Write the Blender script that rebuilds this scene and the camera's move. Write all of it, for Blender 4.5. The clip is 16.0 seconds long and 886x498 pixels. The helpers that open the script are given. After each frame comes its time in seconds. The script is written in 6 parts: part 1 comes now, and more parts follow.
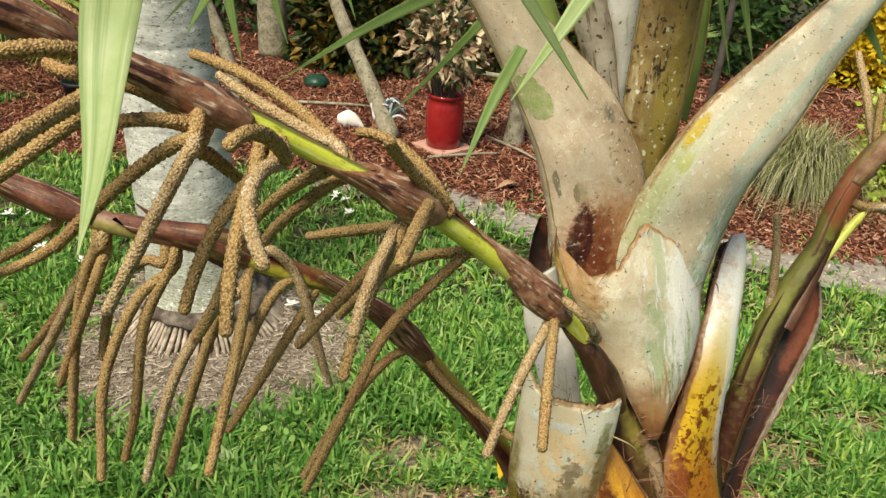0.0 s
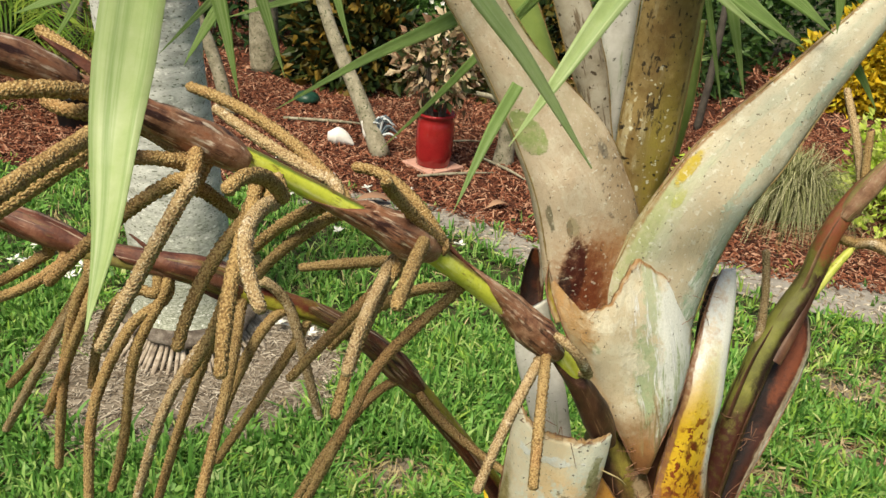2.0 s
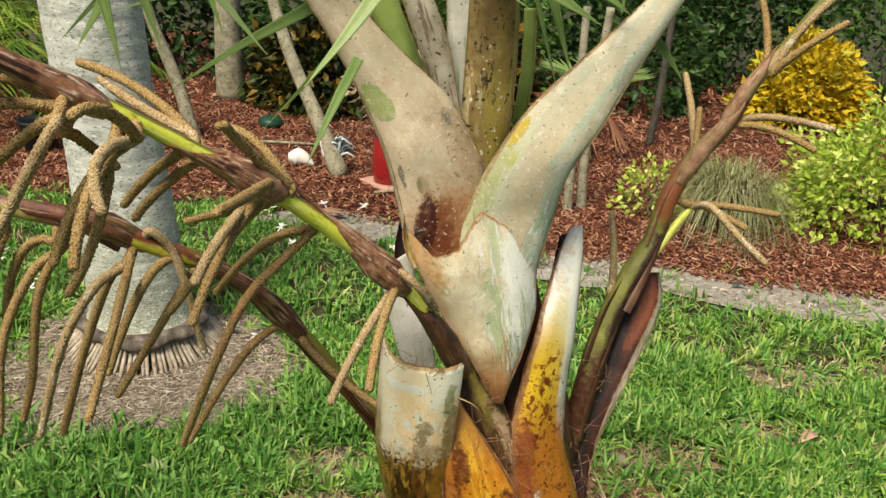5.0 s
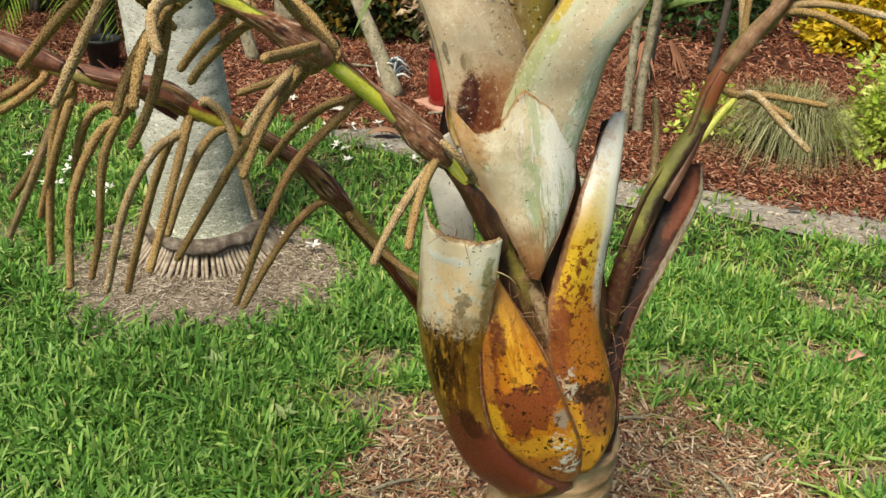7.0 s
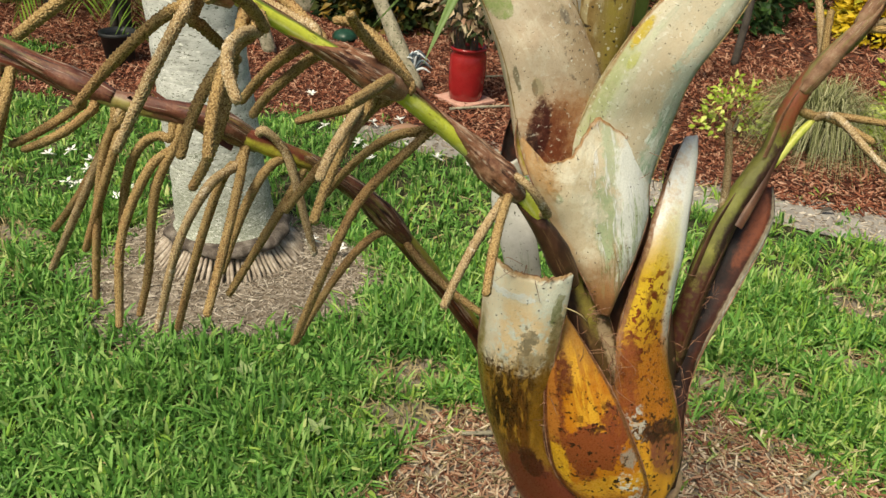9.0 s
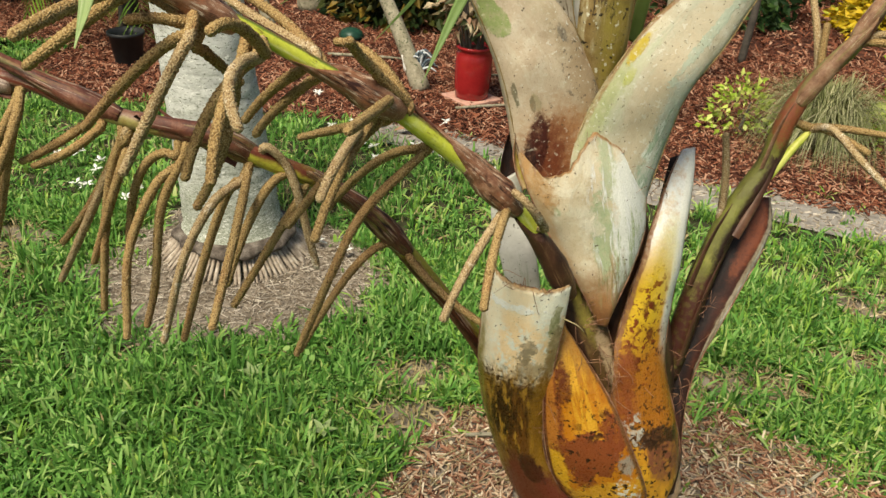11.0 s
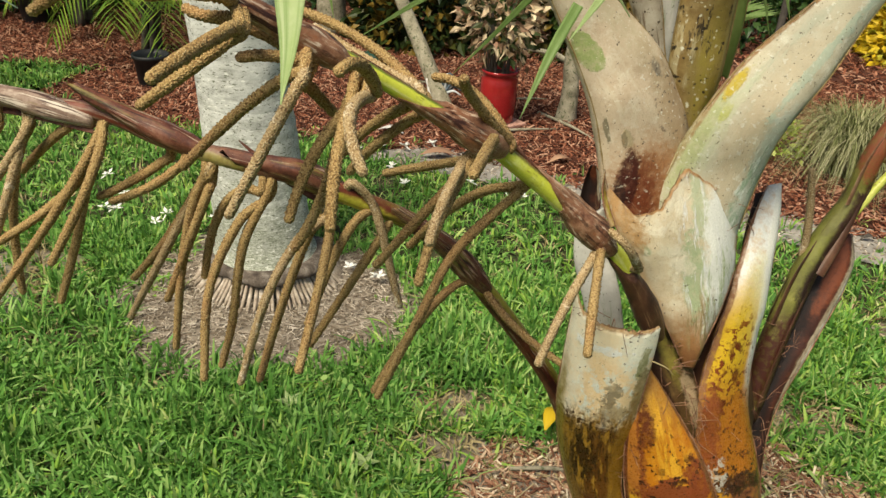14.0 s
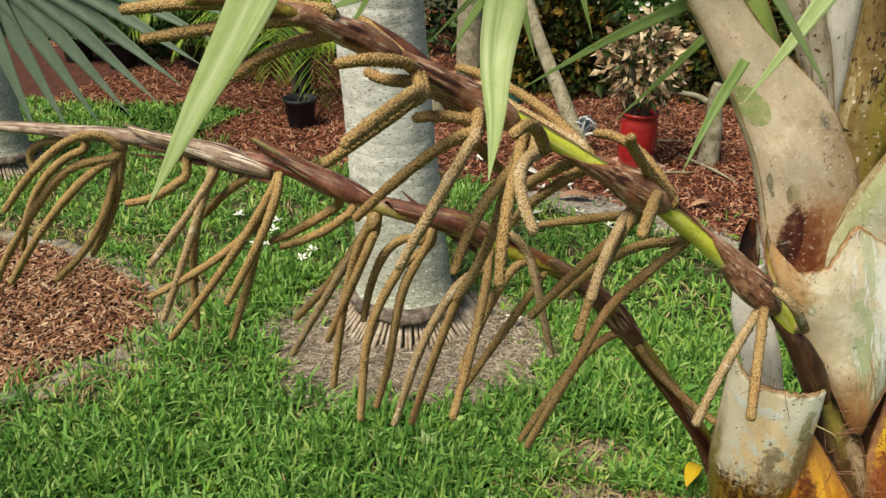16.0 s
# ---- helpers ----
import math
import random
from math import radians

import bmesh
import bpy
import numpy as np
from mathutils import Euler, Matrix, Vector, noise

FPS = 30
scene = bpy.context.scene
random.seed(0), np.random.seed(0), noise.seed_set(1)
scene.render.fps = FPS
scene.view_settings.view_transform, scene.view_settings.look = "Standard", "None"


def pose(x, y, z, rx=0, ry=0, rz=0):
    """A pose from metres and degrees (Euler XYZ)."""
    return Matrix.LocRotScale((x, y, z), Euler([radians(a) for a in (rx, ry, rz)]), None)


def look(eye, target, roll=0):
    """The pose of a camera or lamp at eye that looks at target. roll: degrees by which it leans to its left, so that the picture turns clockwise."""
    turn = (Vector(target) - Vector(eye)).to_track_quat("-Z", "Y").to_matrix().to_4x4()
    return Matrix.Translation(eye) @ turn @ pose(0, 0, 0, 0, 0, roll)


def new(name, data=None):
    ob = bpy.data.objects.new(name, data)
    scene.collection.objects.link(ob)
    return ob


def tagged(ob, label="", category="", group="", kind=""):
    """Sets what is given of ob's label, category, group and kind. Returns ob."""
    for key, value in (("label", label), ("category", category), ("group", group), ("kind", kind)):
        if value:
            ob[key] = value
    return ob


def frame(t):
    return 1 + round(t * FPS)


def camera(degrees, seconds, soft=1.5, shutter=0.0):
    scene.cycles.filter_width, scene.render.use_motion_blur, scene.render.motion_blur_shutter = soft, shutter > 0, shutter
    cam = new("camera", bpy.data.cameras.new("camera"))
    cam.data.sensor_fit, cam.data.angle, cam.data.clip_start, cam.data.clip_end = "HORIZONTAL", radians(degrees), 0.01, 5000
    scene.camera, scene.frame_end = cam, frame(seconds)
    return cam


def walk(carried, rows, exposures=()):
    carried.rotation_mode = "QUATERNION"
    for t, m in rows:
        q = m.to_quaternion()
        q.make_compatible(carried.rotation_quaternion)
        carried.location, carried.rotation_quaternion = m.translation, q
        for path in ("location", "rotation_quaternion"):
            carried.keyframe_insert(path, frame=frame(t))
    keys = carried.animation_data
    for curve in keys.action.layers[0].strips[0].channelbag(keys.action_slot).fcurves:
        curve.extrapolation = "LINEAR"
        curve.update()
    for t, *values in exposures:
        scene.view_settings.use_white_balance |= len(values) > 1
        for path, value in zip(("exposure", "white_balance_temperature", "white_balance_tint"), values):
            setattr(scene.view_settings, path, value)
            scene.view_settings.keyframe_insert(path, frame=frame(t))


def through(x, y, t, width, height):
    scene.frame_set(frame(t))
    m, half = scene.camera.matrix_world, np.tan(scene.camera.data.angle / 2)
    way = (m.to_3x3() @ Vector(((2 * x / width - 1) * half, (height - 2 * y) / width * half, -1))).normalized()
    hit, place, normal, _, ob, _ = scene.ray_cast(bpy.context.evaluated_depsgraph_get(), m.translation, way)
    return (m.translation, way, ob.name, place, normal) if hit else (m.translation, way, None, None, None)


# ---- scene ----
cam = camera(56.5, 16.0)
PATH = [
    (0, (0.132, 0.046, 1.684), (0.039, 1.839, 0.802), 3.9),
    (0.5, (0.137, 0.04, 1.685), (0.011, 1.828, 0.799), 3.7),
    (1, (0.15, 0.047, 1.696), (0.026, 1.836, 0.812), 4.0),
    (1.5, (0.132, 0.057, 1.696), (0.017, 1.85, 0.816), 4.7),
    (2, (0.123, 0.053, 1.704), (0.057, 1.864, 0.857), 5.1),
    (2.5, (0.121, 0.033, 1.712), (0.057, 1.868, 0.92), 4.8),
    (3, (0.127, 0.02, 1.717), (0.118, 1.87, 0.956), 4.8),
    (3.5, (0.174, -0.003, 1.689), (0.231, 1.847, 0.93), 5.1),
    (3.7, (0.212, -0.03, 1.695), (0.256, 1.823, 0.945), 4.6),
    (5.8, (0.33, -0.148, 1.66), (0.277, 1.663, 0.813), 4.8),
    (6, (0.343, -0.151, 1.635), (0.291, 1.646, 0.757), 4.8),
    (6.5, (0.358, -0.171, 1.634), (0.287, 1.618, 0.743), 4.8),
    (7, (0.338, -0.208, 1.624), (0.183, 1.559, 0.701), 3.9),
    (7.5, (0.272, -0.175, 1.647), (0.108, 1.58, 0.702), 4.2),
    (8, (0.221, -0.143, 1.654), (0.062, 1.607, 0.698), 4.4),
    (8.5, (0.216, -0.134, 1.648), (0.054, 1.614, 0.691), 4.3),
    (9, (0.237, -0.124, 1.65), (0.07, 1.626, 0.696), 3.8),
    (9.2, (0.236, -0.131, 1.648), (0.088, 1.626, 0.704), 3.7),
    (11.3, (0.255, -0.13, 1.688), (0.064, 1.609, 0.719), 3.3),
    (11.5, (0.262, -0.139, 1.677), (0.073, 1.609, 0.724), 3.0),
    (12, (0.281, -0.144, 1.676), (0.069, 1.603, 0.726), 3.0),
    (12.5, (0.28, -0.132, 1.667), (0.06, 1.612, 0.713), 3.1),
    (13, (0.242, -0.12, 1.676), (0.027, 1.626, 0.724), 3.5),
    (13.5, (0.164, -0.105, 1.682), (-0.026, 1.642, 0.726), 3.9),
    (14, (0.129, -0.1, 1.685), (-0.075, 1.661, 0.759), 3.5),
    (14.5, (0.082, -0.098, 1.685), (-0.168, 1.671, 0.788), 3.2),
    (15, (0.075, -0.091, 1.686), (-0.291, 1.661, 0.795), 1.7),
    (15.5, (0.087, -0.104, 1.691), (-0.356, 1.638, 0.813), 1.0),
    (16, (0.094, -0.117, 1.707), (-0.423, 1.616, 0.854), 0.6),
]
walk(cam, [(t, look(eye, target, roll)) for t, eye, target, roll in PATH], exposures=[(0, 0.76, 7100, 6), (3.7, 0.76, 7100, 6), (5.8, 0.70, 7100, 6), (13, 0.67, 7100, 6), (16, 0.62, 7100, 6)])

# ---- world and sun ----
world = bpy.data.worlds.new("world")
scene.world = world
world.use_nodes = True
wn = world.node_tree
sky = wn.nodes.new("ShaderNodeTexSky")
sky.sky_type, sky.sun_disc, sky.sun_elevation, sky.sun_rotation = "NISHITA", False, radians(57), radians(208)
sky.air_density, sky.dust_density = 1.0, 3.0
wn.links.new(sky.outputs[0], wn.nodes["Background"].inputs[0])
wn.nodes["Background"].inputs[1].default_value = 0.056
sun = new("sun", bpy.data.lights.new("sun", "SUN"))
sun.data.energy, sun.data.angle, sun.data.color = 3.3, radians(24), (1.0, 0.93, 0.80)
sun.matrix_world = look((-1.6, -3.0, 5.3), (0, 0, 0))


# ---- materials ----
MAT = {}


def surface(name, colours, scale=30.0, rough=0.6, bump=0.3, fine=6.0, spots=None, spot_scale=60.0, spot_edge=0.62,
            stretch=(1, 1, 1), bands=None, island=0.0, wax=None, through=0.0, streaks=(), scaly=None):
    """A procedural skin: a ramp of colours over coarse and fine noise, specks, a change of colour up the height (bands), patches of wax, streaks along a strip."""
    m = bpy.data.materials.new(name)
    m.use_nodes = True
    nt = m.node_tree
    n, lk = nt.nodes, nt.links
    bsdf = n["Principled BSDF"]
    bsdf.inputs["Roughness"].default_value = rough
    bsdf.inputs["Specular IOR Level"].default_value = 0.15 if island else 0.5 if rough < 0.3 else 0.3
    co = n.new("ShaderNodeTexCoord")
    mp = n.new("ShaderNodeMapping")
    mp.inputs["Scale"].default_value = stretch
    lk.new(co.outputs["Object"], mp.inputs[0])

    def noise_at(s, detail=6, rough_=0.6):
        t = n.new("ShaderNodeTexNoise")
        t.inputs["Scale"].default_value, t.inputs["Detail"].default_value, t.inputs["Roughness"].default_value = s, detail, rough_
        lk.new(mp.outputs[0], t.inputs["Vector"])
        return t.outputs["Fac"]

    def math_(op, a, b):
        t = n.new("ShaderNodeMath")
        t.operation = op
        for i, v in enumerate((a, b)):
            if isinstance(v, (int, float)):
                t.inputs[i].default_value = v
            else:
                lk.new(v, t.inputs[i])
        return t.outputs[0]

    def ramp(fac, stops):
        r = n.new("ShaderNodeValToRGB")
        e = r.color_ramp.elements
        while len(e) < len(stops):
            e.new(0.5)
        for el, (pos, c) in zip(e, stops):
            el.position, el.color = pos, (*c, 1)
        lk.new(fac, r.inputs[0])
        return r.outputs[0]

    def mix(fac, a, b):
        t = n.new("ShaderNodeMix")
        t.data_type = "RGBA"
        lk.new(fac, t.inputs[0])
        for sock, v in ((t.inputs[6], a), (t.inputs[7], b)):
            if isinstance(v, tuple):
                sock.default_value = (*v, 1)
            else:
                lk.new(v, sock)
        return t.outputs[2]

    coarse, grain = noise_at(scale), noise_at(scale * fine, 8, 0.7)
    both = math_("ADD", math_("MULTIPLY", coarse, 0.7), math_("MULTIPLY", grain, 0.3))
    if island:
        g = n.new("ShaderNodeNewGeometry")
        both = math_("ADD", math_("MULTIPLY", both, 1 - island), math_("MULTIPLY", g.outputs["Random Per Island"], island))
    k = len(colours)
    colour = ramp(both, [(0.34 + 0.32 * i / max(1, k - 1) if not island else 0.15 + 0.7 * i / max(1, k - 1), c) for i, c in enumerate(colours)])
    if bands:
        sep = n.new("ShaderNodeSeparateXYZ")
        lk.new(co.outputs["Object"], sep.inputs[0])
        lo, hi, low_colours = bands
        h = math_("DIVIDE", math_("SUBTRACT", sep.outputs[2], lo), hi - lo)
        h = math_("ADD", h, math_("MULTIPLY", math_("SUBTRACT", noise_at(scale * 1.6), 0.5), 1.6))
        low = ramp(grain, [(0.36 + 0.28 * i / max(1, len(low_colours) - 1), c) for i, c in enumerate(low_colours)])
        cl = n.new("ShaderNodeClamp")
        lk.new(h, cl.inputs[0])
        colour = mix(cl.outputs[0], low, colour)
    if wax:
        wc, ws, we = wax
        colour = mix(ramp(noise_at(ws, 10, 0.72), [(we, (0, 0, 0)), (we + 0.05, (1, 1, 1))]), colour, wc)
    if spots:
        colour = mix(ramp(noise_at(spot_scale, 3, 0.5), [(spot_edge, (0, 0, 0)), (spot_edge + 0.03, (1, 1, 1))]), colour, spots)
    for tint, across, lengthways, edge, soft in streaks:
        at = n.new("ShaderNodeAttribute")
        at.attribute_name = "strip"
        m2 = n.new("ShaderNodeMapping")
        m2.inputs["Scale"].default_value = (across, lengthways, 1)
        lk.new(at.outputs["Vector"], m2.inputs[0])
        t = n.new("ShaderNodeTexNoise")
        t.inputs["Scale"].default_value, t.inputs["Detail"].default_value, t.inputs["Roughness"].default_value = 1.0, 7, 0.68
        lk.new(m2.outputs[0], t.inputs["Vector"])
        colour = mix(ramp(t.outputs["Fac"], [(edge - 0.055, (0, 0, 0)), (edge + soft - 0.055, (1, 1, 1))]), colour, tint)
    if scaly:
        size, dark, pale = scaly
        vo = n.new("ShaderNodeTexVoronoi")
        vo.inputs["Scale"].default_value = size
        lk.new(mp.outputs[0], vo.inputs["Vector"])
        lump = vo.outputs["Distance"]
        colour = mix(ramp(lump, [(0.50, (0, 0, 0)), (0.86, (1, 1, 1))]), colour, dark)
        colour = mix(ramp(math_("ADD", lump, math_("MULTIPLY", coarse, 0.5)), [(0.36, (0.85, 0.85, 0.85)), (0.55, (0, 0, 0))]), colour, pale)
    lk.new(colour, bsdf.inputs["Base Color"])
    if bump:
        b = n.new("ShaderNodeBump")
        b.inputs["Strength"].default_value, b.inputs["Distance"].default_value = bump, 0.004
        lk.new(math_("MULTIPLY", lump, -1.5) if scaly else both if not island else grain, b.inputs["Height"])
        lk.new(b.outputs[0], bsdf.inputs["Normal"])
    if through:
        tr = n.new("ShaderNodeBsdfTranslucent")
        lk.new(colour, tr.inputs[0])
        ms = n.new("ShaderNodeMixShader")
        ms.inputs[0].default_value = through
        lk.new(bsdf.outputs[0], ms.inputs[1])
        lk.new(tr.outputs[0], ms.inputs[2])
        lk.new(ms.outputs[0], n["Material Output"].inputs[0])
    MAT[name] = m
    return m


surface("stalk_grey", [(0.38, 0.37, 0.33), (0.57, 0.565, 0.53)], 25, 0.6, 0.3, 6, spots=(0.1, 0.1, 0.08), spot_scale=190, spot_edge=0.66, streaks=[((0.28, 0.32, 0.22), 90, 8, 0.6, 0.1)])
surface("stalk_greyb", [(0.20, 0.16, 0.11), (0.36, 0.32, 0.25), (0.46, 0.43, 0.36)], 20, 0.6, 0.3, 6, spots=(0.07, 0.05, 0.03), spot_scale=130, spot_edge=0.63, streaks=[((0.15, 0.11, 0.07), 120, 14, 0.6, 0.08)])
surface("stalk_green", [(0.12, 0.18, 0.04), (0.22, 0.29, 0.08)], 15, 0.45, 0.15, 6)
surface("bract_dark", [(0.022, 0.011, 0.008), (0.07, 0.03, 0.018), (0.14, 0.07, 0.04)], 20, 0.42, 0.4, 6, stretch=(1, 1, 0.4), streaks=[((0.22, 0.13, 0.07), 200, 8, 0.62, 0.06)])
surface("bract_tan", [(0.13, 0.058, 0.032), (0.27, 0.145, 0.085), (0.38, 0.27, 0.17)], 40, 0.55, 0.5, 6, streaks=[((0.07, 0.028, 0.018), 110, 18, 0.60, 0.10), ((0.22, 0.22, 0.06), 60, 10, 0.60, 0.14), ((0.44, 0.36, 0.25), 200, 34, 0.64, 0.08)])
surface("bract_dry", [(0.10, 0.055, 0.042), (0.24, 0.165, 0.125), (0.40, 0.32, 0.26)], 40, 0.55, 0.6, 6, streaks=[((0.05, 0.022, 0.018), 90, 10, 0.57, 0.08), ((0.55, 0.48, 0.40), 130, 12, 0.58, 0.08), ((0.20, 0.17, 0.05), 40, 8, 0.64, 0.12)])
surface("bract_brown", [(0.075, 0.030, 0.020), (0.24, 0.115, 0.068), (0.40, 0.255, 0.165)], 55, 0.40, 0.7, 5, streaks=[((0.035, 0.013, 0.011), 70, 16, 0.575, 0.08), ((0.56, 0.46, 0.36), 120, 34, 0.61, 0.08), ((0.28, 0.11, 0.055), 60, 30, 0.585, 0.14)])
surface("bract_red", [(0.040, 0.014, 0.012), (0.125, 0.042, 0.026), (0.24, 0.11, 0.066)], 45, 0.45, 0.8, 6, streaks=[((0.020, 0.009, 0.010), 60, 9, 0.55, 0.10), ((0.48, 0.37, 0.28), 100, 12, 0.60, 0.10), ((0.24, 0.21, 0.055), 40, 8, 0.57, 0.16)])
surface("stem_yellow", [(0.30, 0.37, 0.05), (0.50, 0.53, 0.10), (0.60, 0.60, 0.20)], 22, 0.35, 0.2, 6, spots=(0.22, 0.16, 0.05), spot_scale=170, spot_edge=0.67, streaks=[((0.22, 0.30, 0.06), 60, 14, 0.60, 0.14)])
surface("catkin_skin", [(0.30, 0.19, 0.072), (0.39, 0.26, 0.105), (0.46, 0.33, 0.15)], 30, 0.85, 0.5, 4, wax=((0.40, 0.24, 0.10), 7, 0.54), scaly=(480, (0.15, 0.085, 0.033), (0.66, 0.52, 0.30)))
surface("catkin_frosted", [(0.34, 0.23, 0.11), (0.44, 0.32, 0.165), (0.54, 0.42, 0.26)], 30, 0.85, 0.5, 4, wax=((0.70, 0.61, 0.46), 20, 0.57), scaly=(480, (0.19, 0.115, 0.055), (0.78, 0.68, 0.50)))
surface("leaflet", [(0.16, 0.27, 0.07), (0.27, 0.40, 0.13)], 8, 0.4, 0.1, 8, through=0.45, streaks=[((0.32, 0.44, 0.17), 500, 2, 0.55, 0.1)])
surface("leaflet_light", [(0.36, 0.48, 0.19), (0.47, 0.59, 0.27), (0.58, 0.67, 0.38)], 12, 0.4, 0.1, 8, through=0.5, streaks=[((0.32, 0.46, 0.17), 220, 1, 0.54, 0.16), ((0.64, 0.72, 0.45), 110, 1, 0.6, 0.16)])
surface("leaflet_grey", [(0.14, 0.21, 0.15), (0.23, 0.31, 0.23)], 8, 0.5, 0.1, 8, through=0.25)
surface("grass_blade", [(0.036, 0.100, 0.022), (0.095, 0.245, 0.046), (0.19, 0.39, 0.085), (0.42, 0.55, 0.20)], 2.6, 0.40, 0.0, 5, island=0.55, through=0.3)
surface("grass_pale", [(0.09, 0.20, 0.028), (0.22, 0.40, 0.060), (0.36, 0.52, 0.11), (0.56, 0.60, 0.28)], 2.6, 0.42, 0.0, 5, island=0.6, through=0.3)
surface("dry_blade", [(0.24, 0.19, 0.09), (0.42, 0.35, 0.20)], 3, 0.7, 0.0, 5, island=0.7)
# Earth is darkened to paint part of the shade between the grass blades.
surface("lawn_soil", [(0.020, 0.026, 0.010), (0.040, 0.042, 0.018), (0.09, 0.070, 0.04)], 9, 0.9, 0.5, 12)
surface("bare_soil", [(0.11, 0.088, 0.065), (0.22, 0.185, 0.145), (0.34, 0.29, 0.235)], 8, 0.9, 0.8, 14)
surface("sand", [(0.13, 0.115, 0.10), (0.26, 0.24, 0.215), (0.38, 0.36, 0.33)], 10, 0.9, 0.8, 14)
# Mulch colours are lowered to stand in for canopy shade and shaded gaps.
surface("mulch_soil", [(0.025, 0.010, 0.007), (0.065, 0.022, 0.013), (0.12, 0.045, 0.027)], 14, 0.9, 0.8, 8)
surface("mulch_chip", [(0.042, 0.015, 0.010), (0.140, 0.046, 0.026), (0.265, 0.098, 0.055), (0.45, 0.265, 0.18)], 4, 0.8, 0.3, 10, island=0.75)
surface("brown_chip", [(0.08, 0.036, 0.02), (0.21, 0.095, 0.052), (0.34, 0.19, 0.115), (0.50, 0.37, 0.26)], 4, 0.8, 0.3, 10, island=0.7)
surface("straw_chip", [(0.12, 0.050, 0.030), (0.30, 0.145, 0.088), (0.44, 0.28, 0.18), (0.66, 0.56, 0.41)], 5, 0.85, 0.3, 10, island=0.75)
surface("grey_litter", [(0.12, 0.09, 0.065), (0.25, 0.205, 0.155), (0.38, 0.325, 0.26), (0.56, 0.50, 0.42)], 5, 0.85, 0.3, 10, island=0.75)
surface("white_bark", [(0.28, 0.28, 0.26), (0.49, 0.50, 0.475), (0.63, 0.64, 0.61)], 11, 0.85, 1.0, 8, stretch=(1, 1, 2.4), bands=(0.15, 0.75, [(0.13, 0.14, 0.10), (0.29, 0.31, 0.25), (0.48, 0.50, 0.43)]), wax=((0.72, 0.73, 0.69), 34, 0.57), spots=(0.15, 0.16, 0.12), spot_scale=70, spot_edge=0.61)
surface("root", [(0.12, 0.09, 0.07), (0.34, 0.28, 0.22), (0.54, 0.48, 0.41)], 30, 0.85, 0.5, 5)
surface("collar", [(0.03, 0.022, 0.018), (0.10, 0.08, 0.065), (0.24, 0.21, 0.18)], 24, 0.9, 0.9, 6)
surface("trunk_tan", [(0.20, 0.12, 0.06), (0.40, 0.27, 0.15), (0.50, 0.38, 0.23)], 10, 0.75, 0.5, 8, stretch=(1, 1, 3))
surface("grey_bark", [(0.12, 0.11, 0.075), (0.27, 0.245, 0.175), (0.40, 0.37, 0.29)], 18, 0.85, 0.8, 6, spots=(0.10, 0.11, 0.06), spot_scale=60, spot_edge=0.6)
surface("dark_bark", [(0.04, 0.035, 0.03), (0.11, 0.095, 0.08)], 18, 0.9, 0.5, 6)
surface("red_glaze", [(0.24, 0.012, 0.014), (0.33, 0.020, 0.022)], 10, 0.12, 0.03, 8)
surface("clay", [(0.42, 0.22, 0.17), (0.55, 0.33, 0.26)], 20, 0.8, 0.3, 6)
surface("black_plastic", [(0.012, 0.014, 0.016), (0.025, 0.028, 0.03)], 20, 0.5, 0.1, 6)
surface("white_shell", [(0.66, 0.64, 0.60), (0.82, 0.80, 0.77)], 20, 0.5, 0.2, 6)
surface("petal", [(0.74, 0.74, 0.68), (0.86, 0.86, 0.82)], 20, 0.5, 0.1, 6)
surface("blue_grey", [(0.03, 0.05, 0.07), (0.10, 0.14, 0.17), (0.20, 0.25, 0.28)], 60, 0.5, 0.3, 6)
surface("plume_pale", [(0.40, 0.45, 0.48), (0.62, 0.66, 0.68)], 60, 0.5, 0.3, 6)
surface("teal", [(0.008, 0.03, 0.02), (0.02, 0.07, 0.045)], 30, 0.35, 0.3, 6)
# Hedge and shrub greens are lowered to put canopy shade into their colour.
surface("leaf_dark", [(0.012, 0.03, 0.010), (0.03, 0.07, 0.02), (0.07, 0.13, 0.035)], 3, 0.4, 0.0, 6, island=0.7, through=0.15)
surface("leaf_mid", [(0.022, 0.062, 0.014), (0.055, 0.13, 0.025), (0.12, 0.23, 0.055)], 3, 0.4, 0.0, 6, island=0.7, through=0.2)
surface("leaf_lime", [(0.17, 0.30, 0.03), (0.36, 0.50, 0.06), (0.55, 0.64, 0.14), (0.68, 0.74, 0.28)], 4, 0.45, 0.0, 6, island=0.6, through=0.3)
surface("leaf_gold", [(0.30, 0.22, 0.015), (0.52, 0.36, 0.02), (0.66, 0.46, 0.03), (0.40, 0.42, 0.05)], 4, 0.45, 0.0, 6, island=0.7, through=0.25)
surface("leaf_variegated", [(0.020, 0.045, 0.014), (0.06, 0.075, 0.03), (0.30, 0.17, 0.11), (0.66, 0.52, 0.34), (0.80, 0.70, 0.48)], 9, 0.45, 0.0, 6, island=0.6, through=0.2)
# Extra dark tones put the shade at the back of the bed into the leaves.
surface("leaf_croton", [(0.010, 0.020, 0.008), (0.018, 0.034, 0.010), (0.035, 0.050, 0.012), (0.06, 0.055, 0.013), (0.17, 0.11, 0.02)], 5, 0.4, 0.0, 6, island=0.85, through=0.1)
surface("reed", [(0.07, 0.085, 0.025), (0.16, 0.175, 0.065), (0.26, 0.265, 0.13), (0.42, 0.40, 0.25)], 4, 0.6, 0.0, 6, island=0.7)
surface("areca_leaf", [(0.06, 0.14, 0.02), (0.18, 0.30, 0.04), (0.34, 0.42, 0.07)], 3, 0.4, 0.0, 6, island=0.6, through=0.25)


